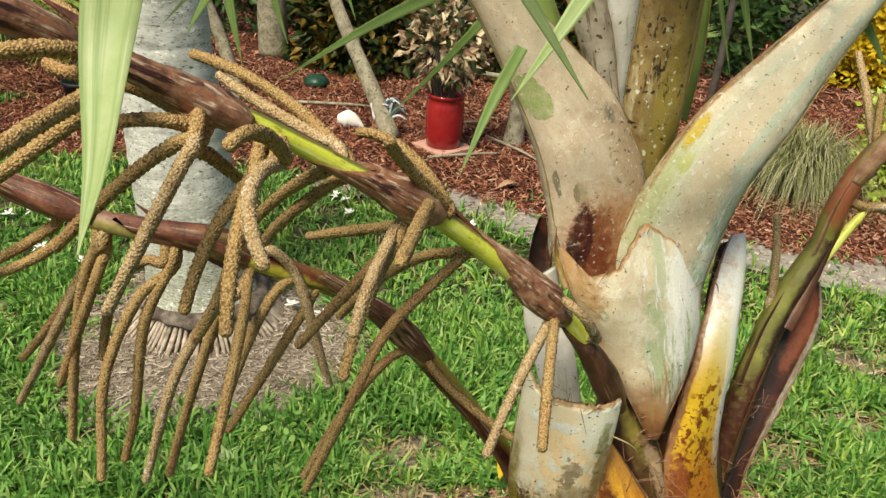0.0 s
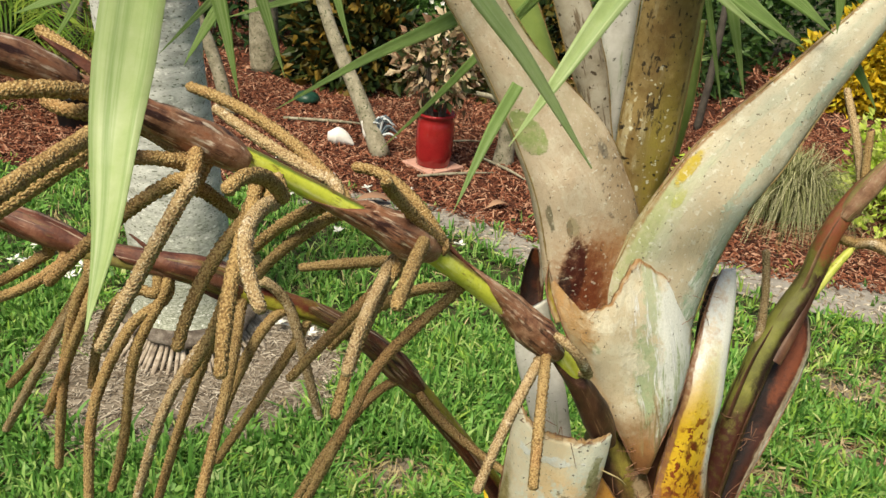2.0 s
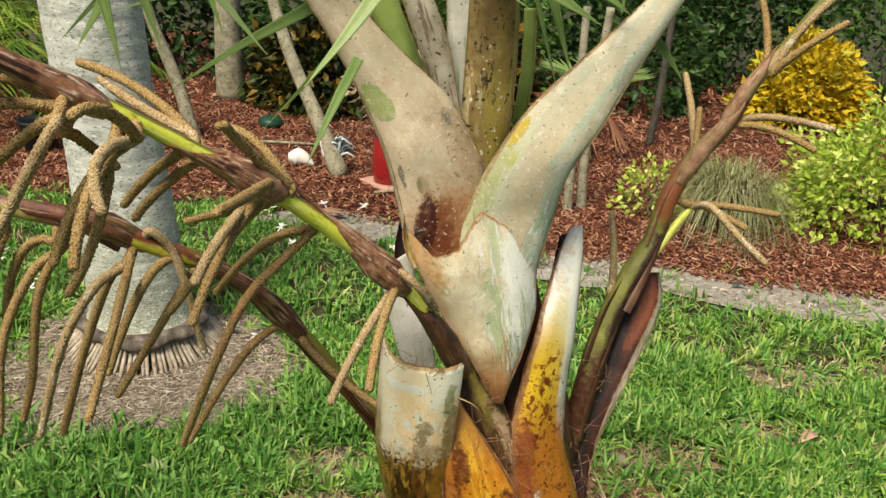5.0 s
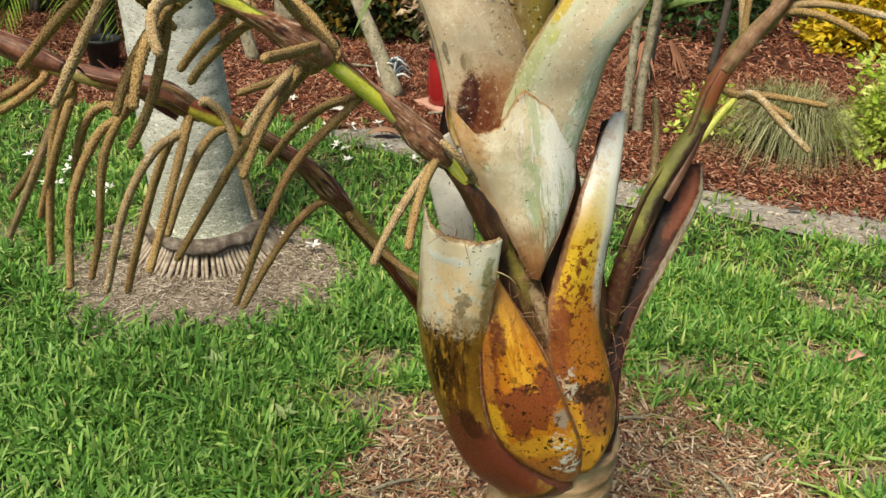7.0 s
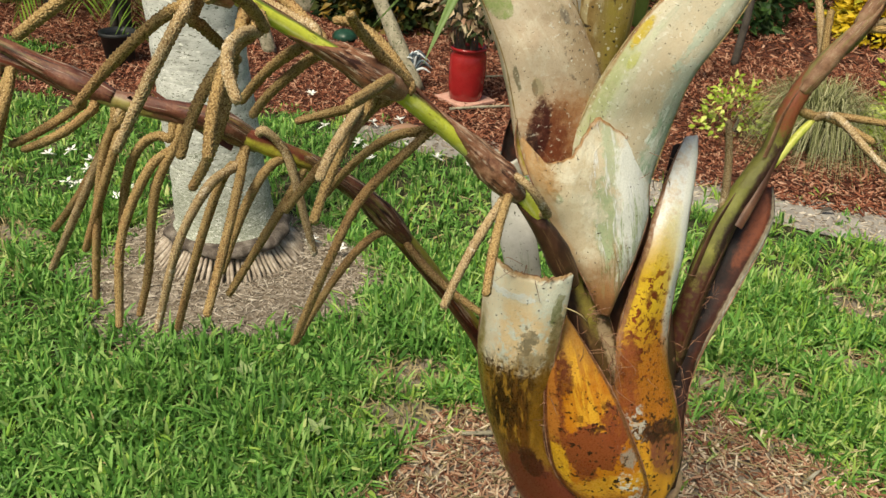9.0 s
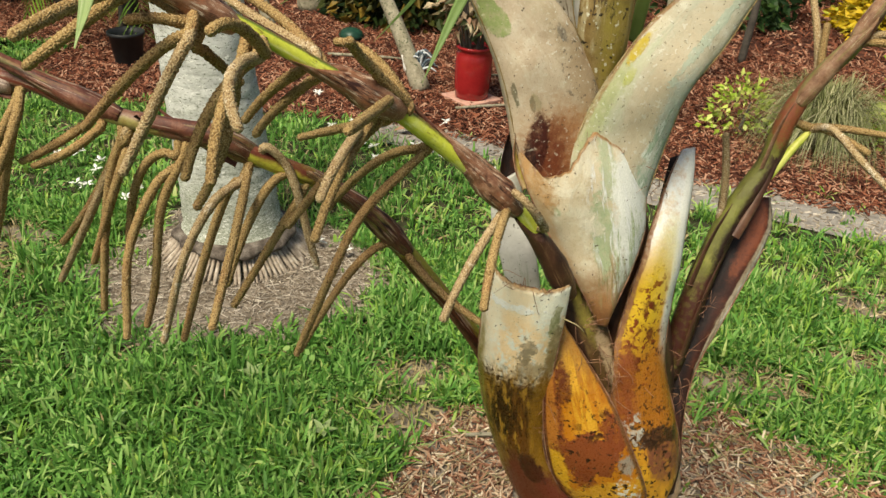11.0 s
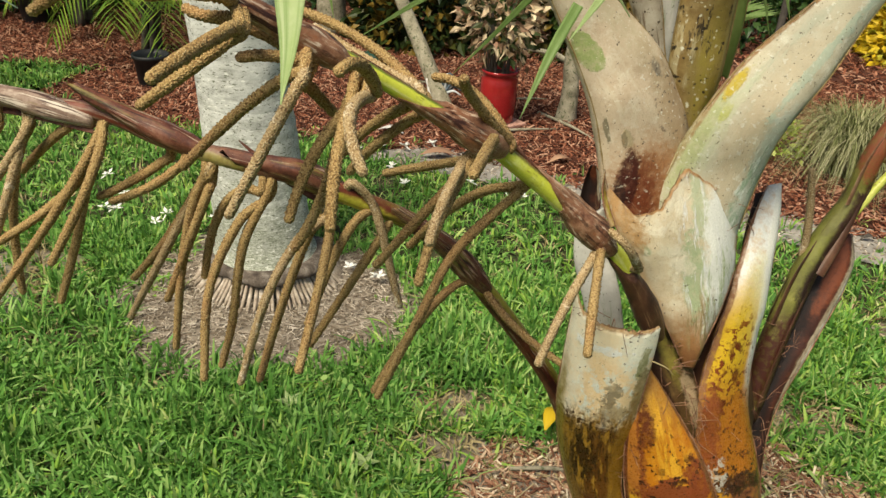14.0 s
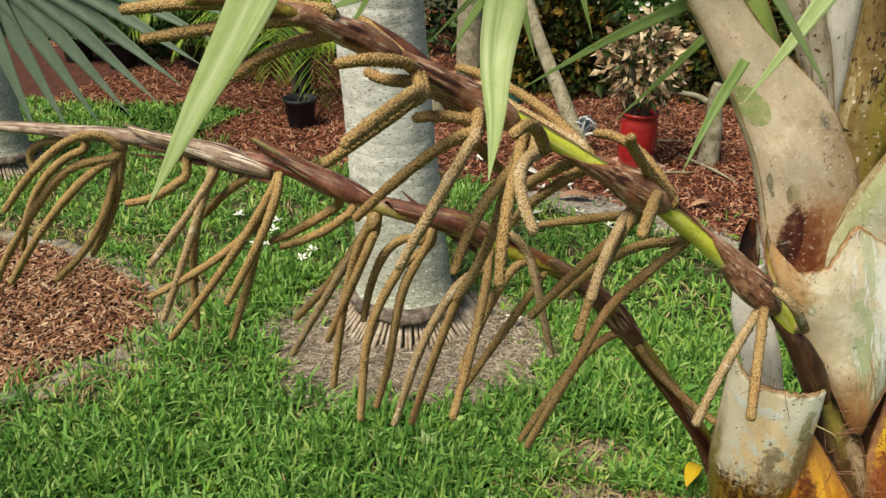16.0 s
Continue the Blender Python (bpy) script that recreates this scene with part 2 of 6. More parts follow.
def tone(r, g, b):
    """A base colour from 8-bit values of a warm-lit surface."""
    f = lambda v: (v / 255 / 12.92) if v < 10 else ((v / 255 + 0.055) / 1.055) ** 2.4
    return (min(0.9, 0.95 * f(r)), min(0.9, 1.03 * f(g)), min(0.9, 1.04 * f(b)))


def skin(name, colours, layers, rough=0.65, bump=0.5):
    """The skin of a leaf stalk or sheath: mottled colours, then layers of wax, scars, stains and painted shade of
    hollows, each in an oval of the skin (across it from -1 to 1, down it from 0 to 1) with a ragged edge, broken into
    streaks along the fibres or into specks."""
    m = bpy.data.materials.new(name)
    m.use_nodes = True
    nt = m.node_tree
    n, lk = nt.nodes, nt.links
    bsdf = n["Principled BSDF"]
    bsdf.inputs["Specular IOR Level"].default_value = 0.4
    co = n.new("ShaderNodeTexCoord").outputs["Object"]

    def attribute(key):
        a = n.new("ShaderNodeAttribute")
        a.attribute_name = key
        return a.outputs["Vector"]

    def scaled(vector, scale):
        t = n.new("ShaderNodeVectorMath")
        t.operation = "MULTIPLY"
        lk.new(vector, t.inputs[0])
        t.inputs[1].default_value = scale
        return t.outputs[0]

    def cloud(vector, scale, detail=7, rough_=0.65):
        t = n.new("ShaderNodeTexNoise")
        t.inputs["Scale"].default_value, t.inputs["Detail"].default_value, t.inputs["Roughness"].default_value = scale, detail, rough_
        lk.new(vector, t.inputs["Vector"])
        return t.outputs["Fac"]

    def calc(op, a, b=0.0, c=0.0):
        t = n.new("ShaderNodeMath")
        t.operation = op
        for i, v in enumerate((a, b, c)):
            if isinstance(v, (int, float)):
                t.inputs[i].default_value = v
            else:
                lk.new(v, t.inputs[i])
        return t.outputs[0]

    def step(v, lo, hi):
        t = n.new("ShaderNodeMapRange")
        t.interpolation_type = "SMOOTHSTEP"
        lk.new(v, t.inputs["Value"])
        t.inputs["From Min"].default_value, t.inputs["From Max"].default_value = lo, hi
        return t.outputs["Result"]

    def blend(fac, a, b):
        t = n.new("ShaderNodeMix")
        t.data_type = "RGBA"
        lk.new(fac, t.inputs[0])
        for sock, v in ((t.inputs[6], a), (t.inputs[7], b)):
            if isinstance(v, tuple):
                sock.default_value = (*v, 1)
            else:
                lk.new(v, sock)
        return t.outputs[2]

    strip, place = attribute("strip"), attribute("place")
    broad, grain = cloud(co, 17), cloud(co, 330, 4)
    fibre = cloud(scaled(strip, (900, 45, 9)), 1.0, 3)
    colour = blend(step(broad, 0.36, 0.52), tone(*colours[0]), tone(*colours[1]))
    colour = blend(step(cloud(co, 41), 0.47, 0.66), colour, tone(*colours[2]))
    colour = blend(calc("MULTIPLY", step(grain, 0.50, 0.74), 0.35), colour, tone(*[0.72 * q for q in colours[0]]))
    colour = blend(calc("MULTIPLY", step(fibre, 0.52, 0.72), 0.22), colour, tone(*[0.80 * q for q in colours[1]]))
    gloss = None
    height = calc("ADD", calc("MULTIPLY", grain, 0.5), calc("MULTIPLY", fibre, 0.45))
    edge_noise, fine_noise = cloud(co, 48, 9, 0.72), cloud(co, 150, 5, 0.7)
    worn_by = calc("MULTIPLY_ADD", step(cloud(co, 85, 6, 0.7), 0.34, 0.56), 0.42, 0.58)
    for tint, cu, cv, ru, rv, torn, soft, *more in layers:
        d = scaled(place, (1 / ru, 1 / rv, 0))
        t = n.new("ShaderNodeVectorMath")
        t.operation = "DISTANCE"
        lk.new(d, t.inputs[0])
        t.inputs[1].default_value = (cu / ru, cv / rv, 0)
        wild = calc("MULTIPLY", calc("SUBTRACT", calc("ADD", calc("MULTIPLY", edge_noise, 0.7), calc("MULTIPLY", fine_noise, 0.3)), 0.5), torn * 3.8)
        mask = step(calc("ADD", calc("SUBTRACT", 1.0, t.outputs["Value"]), wild), -soft, soft)
        for kind, *q in more:
            if kind == "streak":
                mask = calc("MULTIPLY", mask, step(cloud(scaled(strip, (q[0], q[1], 5)), 1.0, 6), q[2] - 0.04, q[2] + 0.05))
            elif kind == "speck":
                mask = calc("MULTIPLY", mask, step(cloud(co, q[0], 3, 0.55), q[1] - 0.012, q[1] + 0.02))
            elif kind == "part":
                mask = calc("MULTIPLY", mask, q[0])
        if ("full",) not in more:
            mask = calc("MULTIPLY", mask, worn_by)
        shade = blend(grain, tone(*[0.84 * q for q in tint]), tone(*[min(250, 1.12 * q) for q in tint]))
        colour = blend(mask, colour, shade)
        height = calc("MULTIPLY_ADD", mask, 0.35, height)
        for kind, *q in more:
            if kind == "gloss":
                gloss = calc("MULTIPLY", mask, q[0]) if gloss is None else calc("MAXIMUM", gloss, calc("MULTIPLY", mask, q[0]))
    lk.new(colour, bsdf.inputs["Base Color"])
    r = calc("MULTIPLY_ADD", calc("SUBTRACT", grain, 0.5), 0.35, rough)
    lk.new(calc("SUBTRACT", r, gloss) if gloss is not None else r, bsdf.inputs["Roughness"])
    b = n.new("ShaderNodeBump")
    b.inputs["Strength"].default_value, b.inputs["Distance"].default_value = bump, 0.0022
    lk.new(height, b.inputs["Height"])
    lk.new(b.outputs[0], bsdf.inputs["Normal"])
    MAT[name] = m
    return m


ALL = (0.0, 0.5, 60.0, 60.0, 0.0, 0.5)
skin("stalk_tan", [(180, 154, 129), (194, 170, 146), (203, 184, 162)], [
    ((214, 200, 176), -0.5, 0.35, 0.8, 0.5, 0.8, 0.5, ("streak", 60, 14, 0.56), ("part", 0.35)),
    ((172, 158, 128), 0.5, 0.25, 0.55, 0.25, 0.9, 0.5, ("part", 0.5)),
    ((160, 132, 100), 0.62, 0.66, 0.42, 0.17, 0.7, 0.5, ("part", 0.75)),
    ((96, 84, 72), 0.62, 0.70, 0.5, 0.20, 0.4, 0.4, ("speck", 120, 0.62)),
    ((226, 220, 206), 0.55, 0.62, 0.5, 0.22, 0.4, 0.4, ("speck", 150, 0.655)),
    ((92, 88, 84), 0.56, 0.53, 0.10, 0.022, 1.4, 0.3, ("part", 0.6)),
    ((140, 148, 92), -0.74, 0.47, 0.26, 0.062, 0.30, 0.06),
    ((160, 146, 116), -0.55, 0.72, 0.10, 0.024, 0.9, 0.2), ((128, 116, 92), -0.62, 0.725, 0.05, 0.022, 0.9, 0.2), ((120, 108, 86), -0.87, 0.70, 0.04, 0.04, 0.9, 0.2),
    ((182, 134, 92), -0.05, 0.86, 0.75, 0.13, 0.5, 0.55), ((150, 92, 54), -0.15, 0.90, 0.62, 0.13, 0.5, 0.5, ("gloss", 0.1)),
    # The two darkest ovals here paint the shaded hollow behind the sheath's rim.
    ((112, 54, 28), -0.28, 0.93, 0.48, 0.15, 0.5, 0.4, ("gloss", 0.15)), ((66, 20, 10), -0.52, 0.835, 0.20, 0.085, 0.55, 0.22, ("gloss", 0.2)), ((40, 14, 9), -0.72, 0.90, 0.14, 0.055, 0.6, 0.25),
    ((74, 56, 44), *ALL, ("speck", 210, 0.685)), ((216, 204, 184), *ALL, ("speck", 140, 0.64), ("part", 0.5))], 0.72, 0.55)
skin("stalk_pale", [(176, 162, 140), (188, 175, 153), (196, 187, 168)], [
    ((172, 170, 150), -0.35, 0.45, 0.35, 0.42, 0.8, 0.5, ("streak", 55, 12, 0.50), ("part", 0.7)),
    ((190, 164, 134), 0.10, 0.74, 0.42, 0.30, 0.6, 0.6, ("part", 0.5)), ((196, 178, 152), 0.1, 0.30, 0.4, 0.25, 0.7, 0.5, ("part", 0.5)),
    ((152, 156, 108), -0.82, 0.72, 0.22, 0.15, 0.5, 0.3, ("part", 0.85)), ((184, 182, 152), -0.52, 0.68, 0.16, 0.13, 0.8, 0.3, ("part", 0.6)),
    ((178, 152, 52), -0.80, 0.585, 0.15, 0.040, 0.45, 0.15), ((168, 166, 88), -0.60, 0.65, 0.10, 0.022, 0.9, 0.25, ("part", 0.8)),
    ((166, 176, 158), 0.48, 0.44, 0.13, 0.17, 1.3, 0.15, ("part", 0.75)), ((164, 174, 158), 0.62, 0.20, 0.18, 0.2, 1.2, 0.2, ("part", 0.6)),
    ((188, 190, 178), 0.80, 0.76, 0.28, 0.17, 1.0, 0.25, ("part", 0.75)), ((152, 166, 142), 0.70, 0.80, 0.22, 0.10, 1.2, 0.2, ("streak", 110, 22, 0.52)), ((216, 216, 206), 0.72, 0.82, 0.26, 0.13, 1.2, 0.2, ("streak", 140, 30, 0.55)),
    ((140, 104, 70), -0.97, 0.42, 0.06, 0.35, 0.5, 0.4),
    ((104, 92, 76), *ALL, ("speck", 220, 0.67)), ((216, 210, 198), *ALL, ("speck", 130, 0.63), ("part", 0.5))], 0.72, 0.6)
skin("stalk_mottled", [(128, 100, 58), (150, 124, 78), (166, 142, 98)], [
    ((146, 128, 52), 0.45, 0.60, 0.6, 0.35, 0.5, 0.5, ("part", 0.8)), ((176, 158, 122), -0.6, 0.5, 0.5, 0.5, 0.7, 0.5, ("streak", 60, 10, 0.52)), ((96, 70, 40), 0.2, 0.25, 1.2, 0.2, 0.6, 0.5, ("part", 0.6)),
    ((40, 28, 18), 0.1, 0.30, 1.4, 0.26, 0.3, 0.3, ("streak", 170, 40, 0.60)), ((36, 26, 18), 0.0, 0.35, 2.0, 0.4, 0.3, 0.3, ("speck", 110, 0.62)),
    ((214, 206, 186), -0.2, 0.62, 0.9, 0.28, 0.3, 0.3, ("speck", 120, 0.635)), ((70, 50, 34), 0.0, 0.98, 3.0, 0.14, 0.5, 0.4), ((150, 134, 84), 0.95, 0.5, 0.12, 0.6, 0.5, 0.3)], 0.6, 0.5)
skin("sheath_pale", [(188, 166, 136), (203, 183, 155), (212, 198, 174)], [
    ((150, 104, 64), 0.1, 1.02, 2.0, 0.36, 0.35, 0.5, ("full",)), ((118, 74, 42), 0.1, 1.08, 2.0, 0.22, 0.4, 0.4),
    ((162, 168, 132), 0.12, 0.44, 0.25, 0.22, 0.7, 0.2), ((172, 178, 146), 0.30, 0.12, 0.16, 0.13, 0.9, 0.3, ("part", 0.8)),
    ((222, 219, 208), 0.66, 0.33, 0.34, 0.40, 0.55, 0.22, ("full",)), ((166, 172, 132), 0.62, 0.48, 0.34, 0.26, 0.8, 0.3, ("streak", 110, 16, 0.52)),
    ((230, 227, 218), 0.36, 0.35, 0.5, 0.34, 0.9, 0.3, ("streak", 120, 26, 0.56)), ((146, 122, 82), 0.45, 0.70, 0.6, 0.2, 0.7, 0.4, ("streak", 150, 16, 0.52)),
    ((164, 164, 132), -0.72, 0.22, 0.10, 0.035, 0.5, 0.25), ((214, 200, 178), -0.35, 0.25, 0.5, 0.3, 0.9, 0.4, ("streak", 30, 40, 0.55)),
    ((168, 128, 84), -0.85, 0.10, 0.22, 0.12, 0.9, 0.4), ((196, 150, 104), -0.9, 0.3, 0.12, 0.35, 0.7, 0.5, ("part", 0.6)),
    ((150, 108, 66), 0.0, -0.004, 3.0, 0.016, 0.5, 0.4), ((88, 70, 54), *ALL, ("speck", 170, 0.685))], 0.66, 0.6)
skin("sheath_yellow", [(176, 112, 30), (198, 140, 36), (208, 160, 50)], [
    ((224, 221, 212), 0.0, -0.05, 6.0, 0.34, 0.10, 0.25), ((224, 220, 208), 0.82, 0.22, 0.60, 0.34, 0.22, 0.16, ("full",)), ((214, 196, 120), -0.1, 0.30, 0.5, 0.12, 0.5, 0.5, ("part", 0.6)),
    ((206, 166, 42), -0.45, 0.42, 0.62, 0.16, 0.4, 0.5, ("gloss", 0.15)), ((160, 96, 32), 0.1, 0.63, 1.6, 0.16, 0.5, 0.6, ("gloss", 0.2), ("full",)),
    ((122, 58, 24), -0.30, 0.46, 0.7, 0.16, 0.3, 0.3, ("speck", 85, 0.585)), ((100, 44, 18), -0.25, 0.46, 0.26, 0.10, 0.8, 0.3, ("speck", 48, 0.52)), ((84, 40, 20), 0.0, 0.62, 1.6, 0.25, 0.3, 0.3, ("speck", 120, 0.61)),
    ((128, 66, 34), -0.75, 0.60, 0.35, 0.12, 0.9, 0.3), ((122, 70, 50), 0.35, 0.80, 0.75, 0.085, 0.35, 0.12, ("gloss", 0.1)), ((60, 34, 22), 0.1, 0.735, 0.9, 0.03, 1.2, 0.2),
    ((188, 130, 42), 0.0, 0.97, 2.0, 0.10, 0.5, 0.4), ((180, 168, 156), -0.5, 0.71, 0.24, 0.035, 1.6, 0.3, ("speck", 90, 0.48)), ((46, 26, 16), -0.2, 0.80, 1.4, 0.2, 0.4, 0.3, ("speck", 95, 0.60)),
    ((138, 92, 58), -0.96, 0.35, 0.09, 0.5, 0.6, 0.3)], 0.48, 0.35)
skin("sheath_orange", [(148, 82, 22), (174, 104, 26), (190, 124, 36)], [
    ((164, 116, 52), 0.0, 0.06, 3.0, 0.16, 0.3, 0.6), ((206, 150, 48), 0.25, 0.30, 0.4, 0.2, 0.6, 0.6, ("streak", 60, 8, 0.5)),
    ((118, 60, 30), -0.90, 0.40, 0.45, 0.35, 0.45, 0.16, ("full",)), ((92, 44, 22), -0.35, 0.22, 0.30, 0.085, 0.8, 0.2), ((176, 110, 44), -0.80, 0.34, 0.2, 0.2, 1.2, 0.2, ("part", 0.7)),
    ((120, 60, 32), 0.0, 0.535, 0.90, 0.09, 0.9, 0.08, ("full",)), ((120, 58, 30), 0.72, 0.47, 0.30, 0.085, 0.8, 0.08), ((116, 54, 28), -0.2, 0.62, 0.28, 0.055, 1.1, 0.1),
    ((204, 150, 40), -0.75, 0.58, 0.22, 0.10, 0.8, 0.2), ((198, 142, 44), 0.15, 0.72, 0.9, 0.06, 0.8, 0.2), ((150, 90, 36), 0.1, 0.88, 1.6, 0.11, 0.7, 0.3),
    ((150, 132, 118), 0.78, 0.60, 0.18, 0.05, 1.2, 0.2), ((190, 186, 178), 0.62, 0.74, 0.22, 0.075, 1.6, 0.3, ("speck", 90, 0.5)), ((206, 204, 198), 0.5, 0.86, 0.4, 0.05, 1.6, 0.2, ("speck", 110, 0.48)),
    ((46, 24, 14), 0.1, 0.6, 1.6, 0.4, 0.3, 0.4, ("speck", 100, 0.605)), ((60, 30, 16), 0.4, 0.42, 0.5, 0.06, 0.4, 0.4, ("speck", 60, 0.58)),
    ((110, 72, 44), 0.98, 0.35, 0.07, 0.5, 0.5, 0.3), ((96, 52, 34), -0.97, 0.4, 0.06, 0.6, 0.5, 0.3)], 0.30, 0.3)
skin("sheath_cup", [(220, 182, 138), (232, 197, 155), (236, 211, 179)], [
    ((222, 216, 202), -0.78, 0.12, 0.42, 0.30, 0.4, 0.35, ("part", 0.6)), ((220, 214, 200), 0.72, 0.03, 0.45, 0.11, 0.6, 0.3), ((216, 206, 186), 0.0, 0.02, 2.0, 0.06, 0.5, 0.4, ("part", 0.5)),
    ((218, 214, 204), 0.25, 0.24, 0.8, 0.12, 0.9, 0.3, ("streak", 60, 40, 0.54)), ((226, 222, 212), -0.1, 0.07, 0.6, 0.012, 1.4, 0.2), ((146, 140, 96), 0.82, 0.11, 0.10, 0.05, 0.9, 0.2), ((150, 128, 90), 0.9, 0.22, 0.12, 0.10, 0.9, 0.3),
    ((140, 122, 98), 0.34, 0.20, 0.20, 0.045, 1.5, 0.14), ((150, 128, 98), 0.45, 0.27, 0.4, 0.05, 1.6, 0.2, ("part", 0.7)),
    ((126, 92, 38), 0.0, 0.78, 6.0, 0.46, 0.12, 0.05, ("gloss", 0.3), ("full",)), ((74, 44, 18), 0.0, 0.345, 3.0, 0.055, 0.5, 0.3, ("speck", 130, 0.53)), ((134, 110, 46), -0.86, 0.52, 0.20, 0.34, 0.3, 0.3, ("gloss", 0.25)),
    ((98, 58, 22), 0.25, 0.52, 0.62, 0.20, 0.4, 0.5, ("gloss", 0.3), ("full",)), ((58, 30, 10), 0.05, 0.46, 0.9, 0.17, 0.6, 0.5, ("streak", 130, 16, 0.52), ("gloss", 0.3)), ((48, 24, 9), -0.1, 0.45, 0.35, 0.10, 1.2, 0.3), ((160, 116, 44), 0.2, 0.48, 0.9, 0.2, 0.6, 0.4, ("streak", 80, 20, 0.56)), ((150, 104, 34), 0.86, 0.46, 0.20, 0.22, 0.6, 0.3, ("part", 0.7)),
    ((92, 42, 28), 0.15, 0.80, 0.95, 0.19, 0.3, 0.2, ("gloss", 0.3), ("full",)), ((60, 26, 16), 0.5, 0.66, 0.3, 0.06, 0.9, 0.2), ((142, 108, 50), -0.9, 0.85, 0.22, 0.25, 0.4, 0.3),
    ((150, 116, 76), 0.0, -0.004, 3.0, 0.014, 0.5, 0.4), ((70, 52, 38), 0.0, 0.15, 3.0, 0.25, 0.2, 0.3, ("speck", 170, 0.675))], 0.60, 0.45)
skin("boat_dark", [(38, 17, 12), (58, 26, 17), (78, 38, 24)], [
    # The near-black oval paints the shade inside the boat sheath.
    ((24, 12, 10), -0.5, 0.45, 0.6, 0.6, 0.5, 0.4), ((130, 66, 40), 0.15, 0.12, 0.5, 0.14, 0.6, 0.3, ("part", 0.7)),
    ((168, 150, 128), 0.84, 0.30, 0.24, 0.30, 0.45, 0.2), ((196, 188, 176), 0.92, 0.26, 0.12, 0.2, 0.8, 0.2, ("streak", 150, 22, 0.5)), ((120, 90, 64), 0.7, 0.5, 0.2, 0.3, 0.8, 0.3, ("streak", 120, 12, 0.54))], 0.55, 0.5)
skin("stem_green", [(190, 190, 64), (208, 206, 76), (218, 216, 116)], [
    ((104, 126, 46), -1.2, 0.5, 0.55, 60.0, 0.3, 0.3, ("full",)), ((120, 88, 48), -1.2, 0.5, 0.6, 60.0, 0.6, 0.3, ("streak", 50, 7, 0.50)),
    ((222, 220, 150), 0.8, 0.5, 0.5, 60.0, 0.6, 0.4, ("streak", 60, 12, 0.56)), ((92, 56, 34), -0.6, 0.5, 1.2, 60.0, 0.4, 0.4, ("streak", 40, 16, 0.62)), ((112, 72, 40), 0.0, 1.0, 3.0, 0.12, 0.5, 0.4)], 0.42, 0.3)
skin("stem_red", [(84, 36, 26), (104, 48, 34), (126, 66, 46)], [
    ((150, 140, 56), -0.8, 0.15, 0.75, 0.20, 0.4, 0.3), ((186, 176, 64), 0.8, 0.40, 0.9, 0.05, 0.4, 0.3), ((168, 156, 62), 0.5, 0.27, 0.7, 0.05, 0.6, 0.3), ((160, 150, 70), 0.6, 0.53, 0.8, 0.03, 0.6, 0.3),
    ((56, 22, 20), 0.6, 0.15, 0.8, 0.25, 0.5, 0.4, ("streak", 60, 8, 0.5)), ((150, 124, 104), 0.0, 0.95, 3.0, 0.40, 0.5, 0.5, ("streak", 60, 8, 0.48)), ((170, 140, 118), *ALL, ("streak", 120, 22, 0.62))], 0.40, 0.35)
skin("stem_olive", [(84, 80, 34), (108, 104, 44), (132, 124, 62)], [
    ((44, 20, 18), -0.9, 0.22, 0.75, 0.40, 0.5, 0.3), ((70, 34, 26), 0.2, 0.10, 1.5, 0.10, 0.8, 0.3), ((38, 18, 16), 0.0, 0.27, 2.0, 0.035, 1.2, 0.2), ((52, 24, 20), 0.0, 0.40, 2.0, 0.05, 1.2, 0.2), ((124, 122, 50), 0.6, 0.33, 0.7, 0.12, 0.6, 0.3, ("part", 0.7)),
    ((140, 74, 48), -0.2, 0.56, 1.5, 0.09, 0.5, 0.2), ((168, 140, 104), -0.3, 0.76, 1.3, 0.09, 0.5, 0.2), ((120, 66, 46), 0.0, 0.70, 1.6, 0.03, 1.0, 0.2), ((60, 34, 24), 0.0, 0.5, 3.0, 0.6, 0.3, 0.3, ("streak", 60, 10, 0.62))], 0.45, 0.5)
skin("sheath_low", [(84, 42, 34), (100, 54, 46), (118, 70, 58)], [
    ((150, 104, 40), -0.85, 0.4, 0.18, 0.8, 0.4, 0.3), ((60, 30, 24), 0.5, 0.2, 0.6, 0.2, 0.8, 0.3), ((190, 180, 172), 0.0, 0.35, 1.2, 0.5, 0.3, 0.3, ("speck", 160, 0.66))], 0.36, 0.3)
# Base browns are darkened to paint the shade in the gap between sheaths.
skin("sheath_inner", [(66, 42, 24), (84, 58, 30), (108, 80, 46)], [
    ((50, 28, 18), -0.8, 0.5, 0.35, 0.7, 0.6, 0.3), ((136, 120, 52), 0.1, 0.35, 0.4, 0.3, 0.6, 0.4), ((60, 36, 24), 0.0, 0.5, 2, 0.8, 0.4, 0.4, ("streak", 110, 14, 0.56)), ((172, 142, 110), 0.5, 0.75, 0.35, 0.2, 1.0, 0.3)], 0.5, 0.6)
skin("sheath_lip_skin", [(150, 112, 66), (176, 140, 92), (196, 168, 128)], [
    # The near-black right edge paints the shaded gap beside the stalk.
    ((150, 132, 40), 0.0, 0.5, 0.7, 0.4, 0.4, 0.3), ((56, 26, 14), 0.2, 0.05, 1.2, 0.22, 0.6, 0.3), ((40, 18, 10), 0.9, 0.5, 0.2, 0.8, 0.5, 0.3)], 0.6, 0.5)


# ---- mesh helpers ----
rng = np.random.default_rng(7)


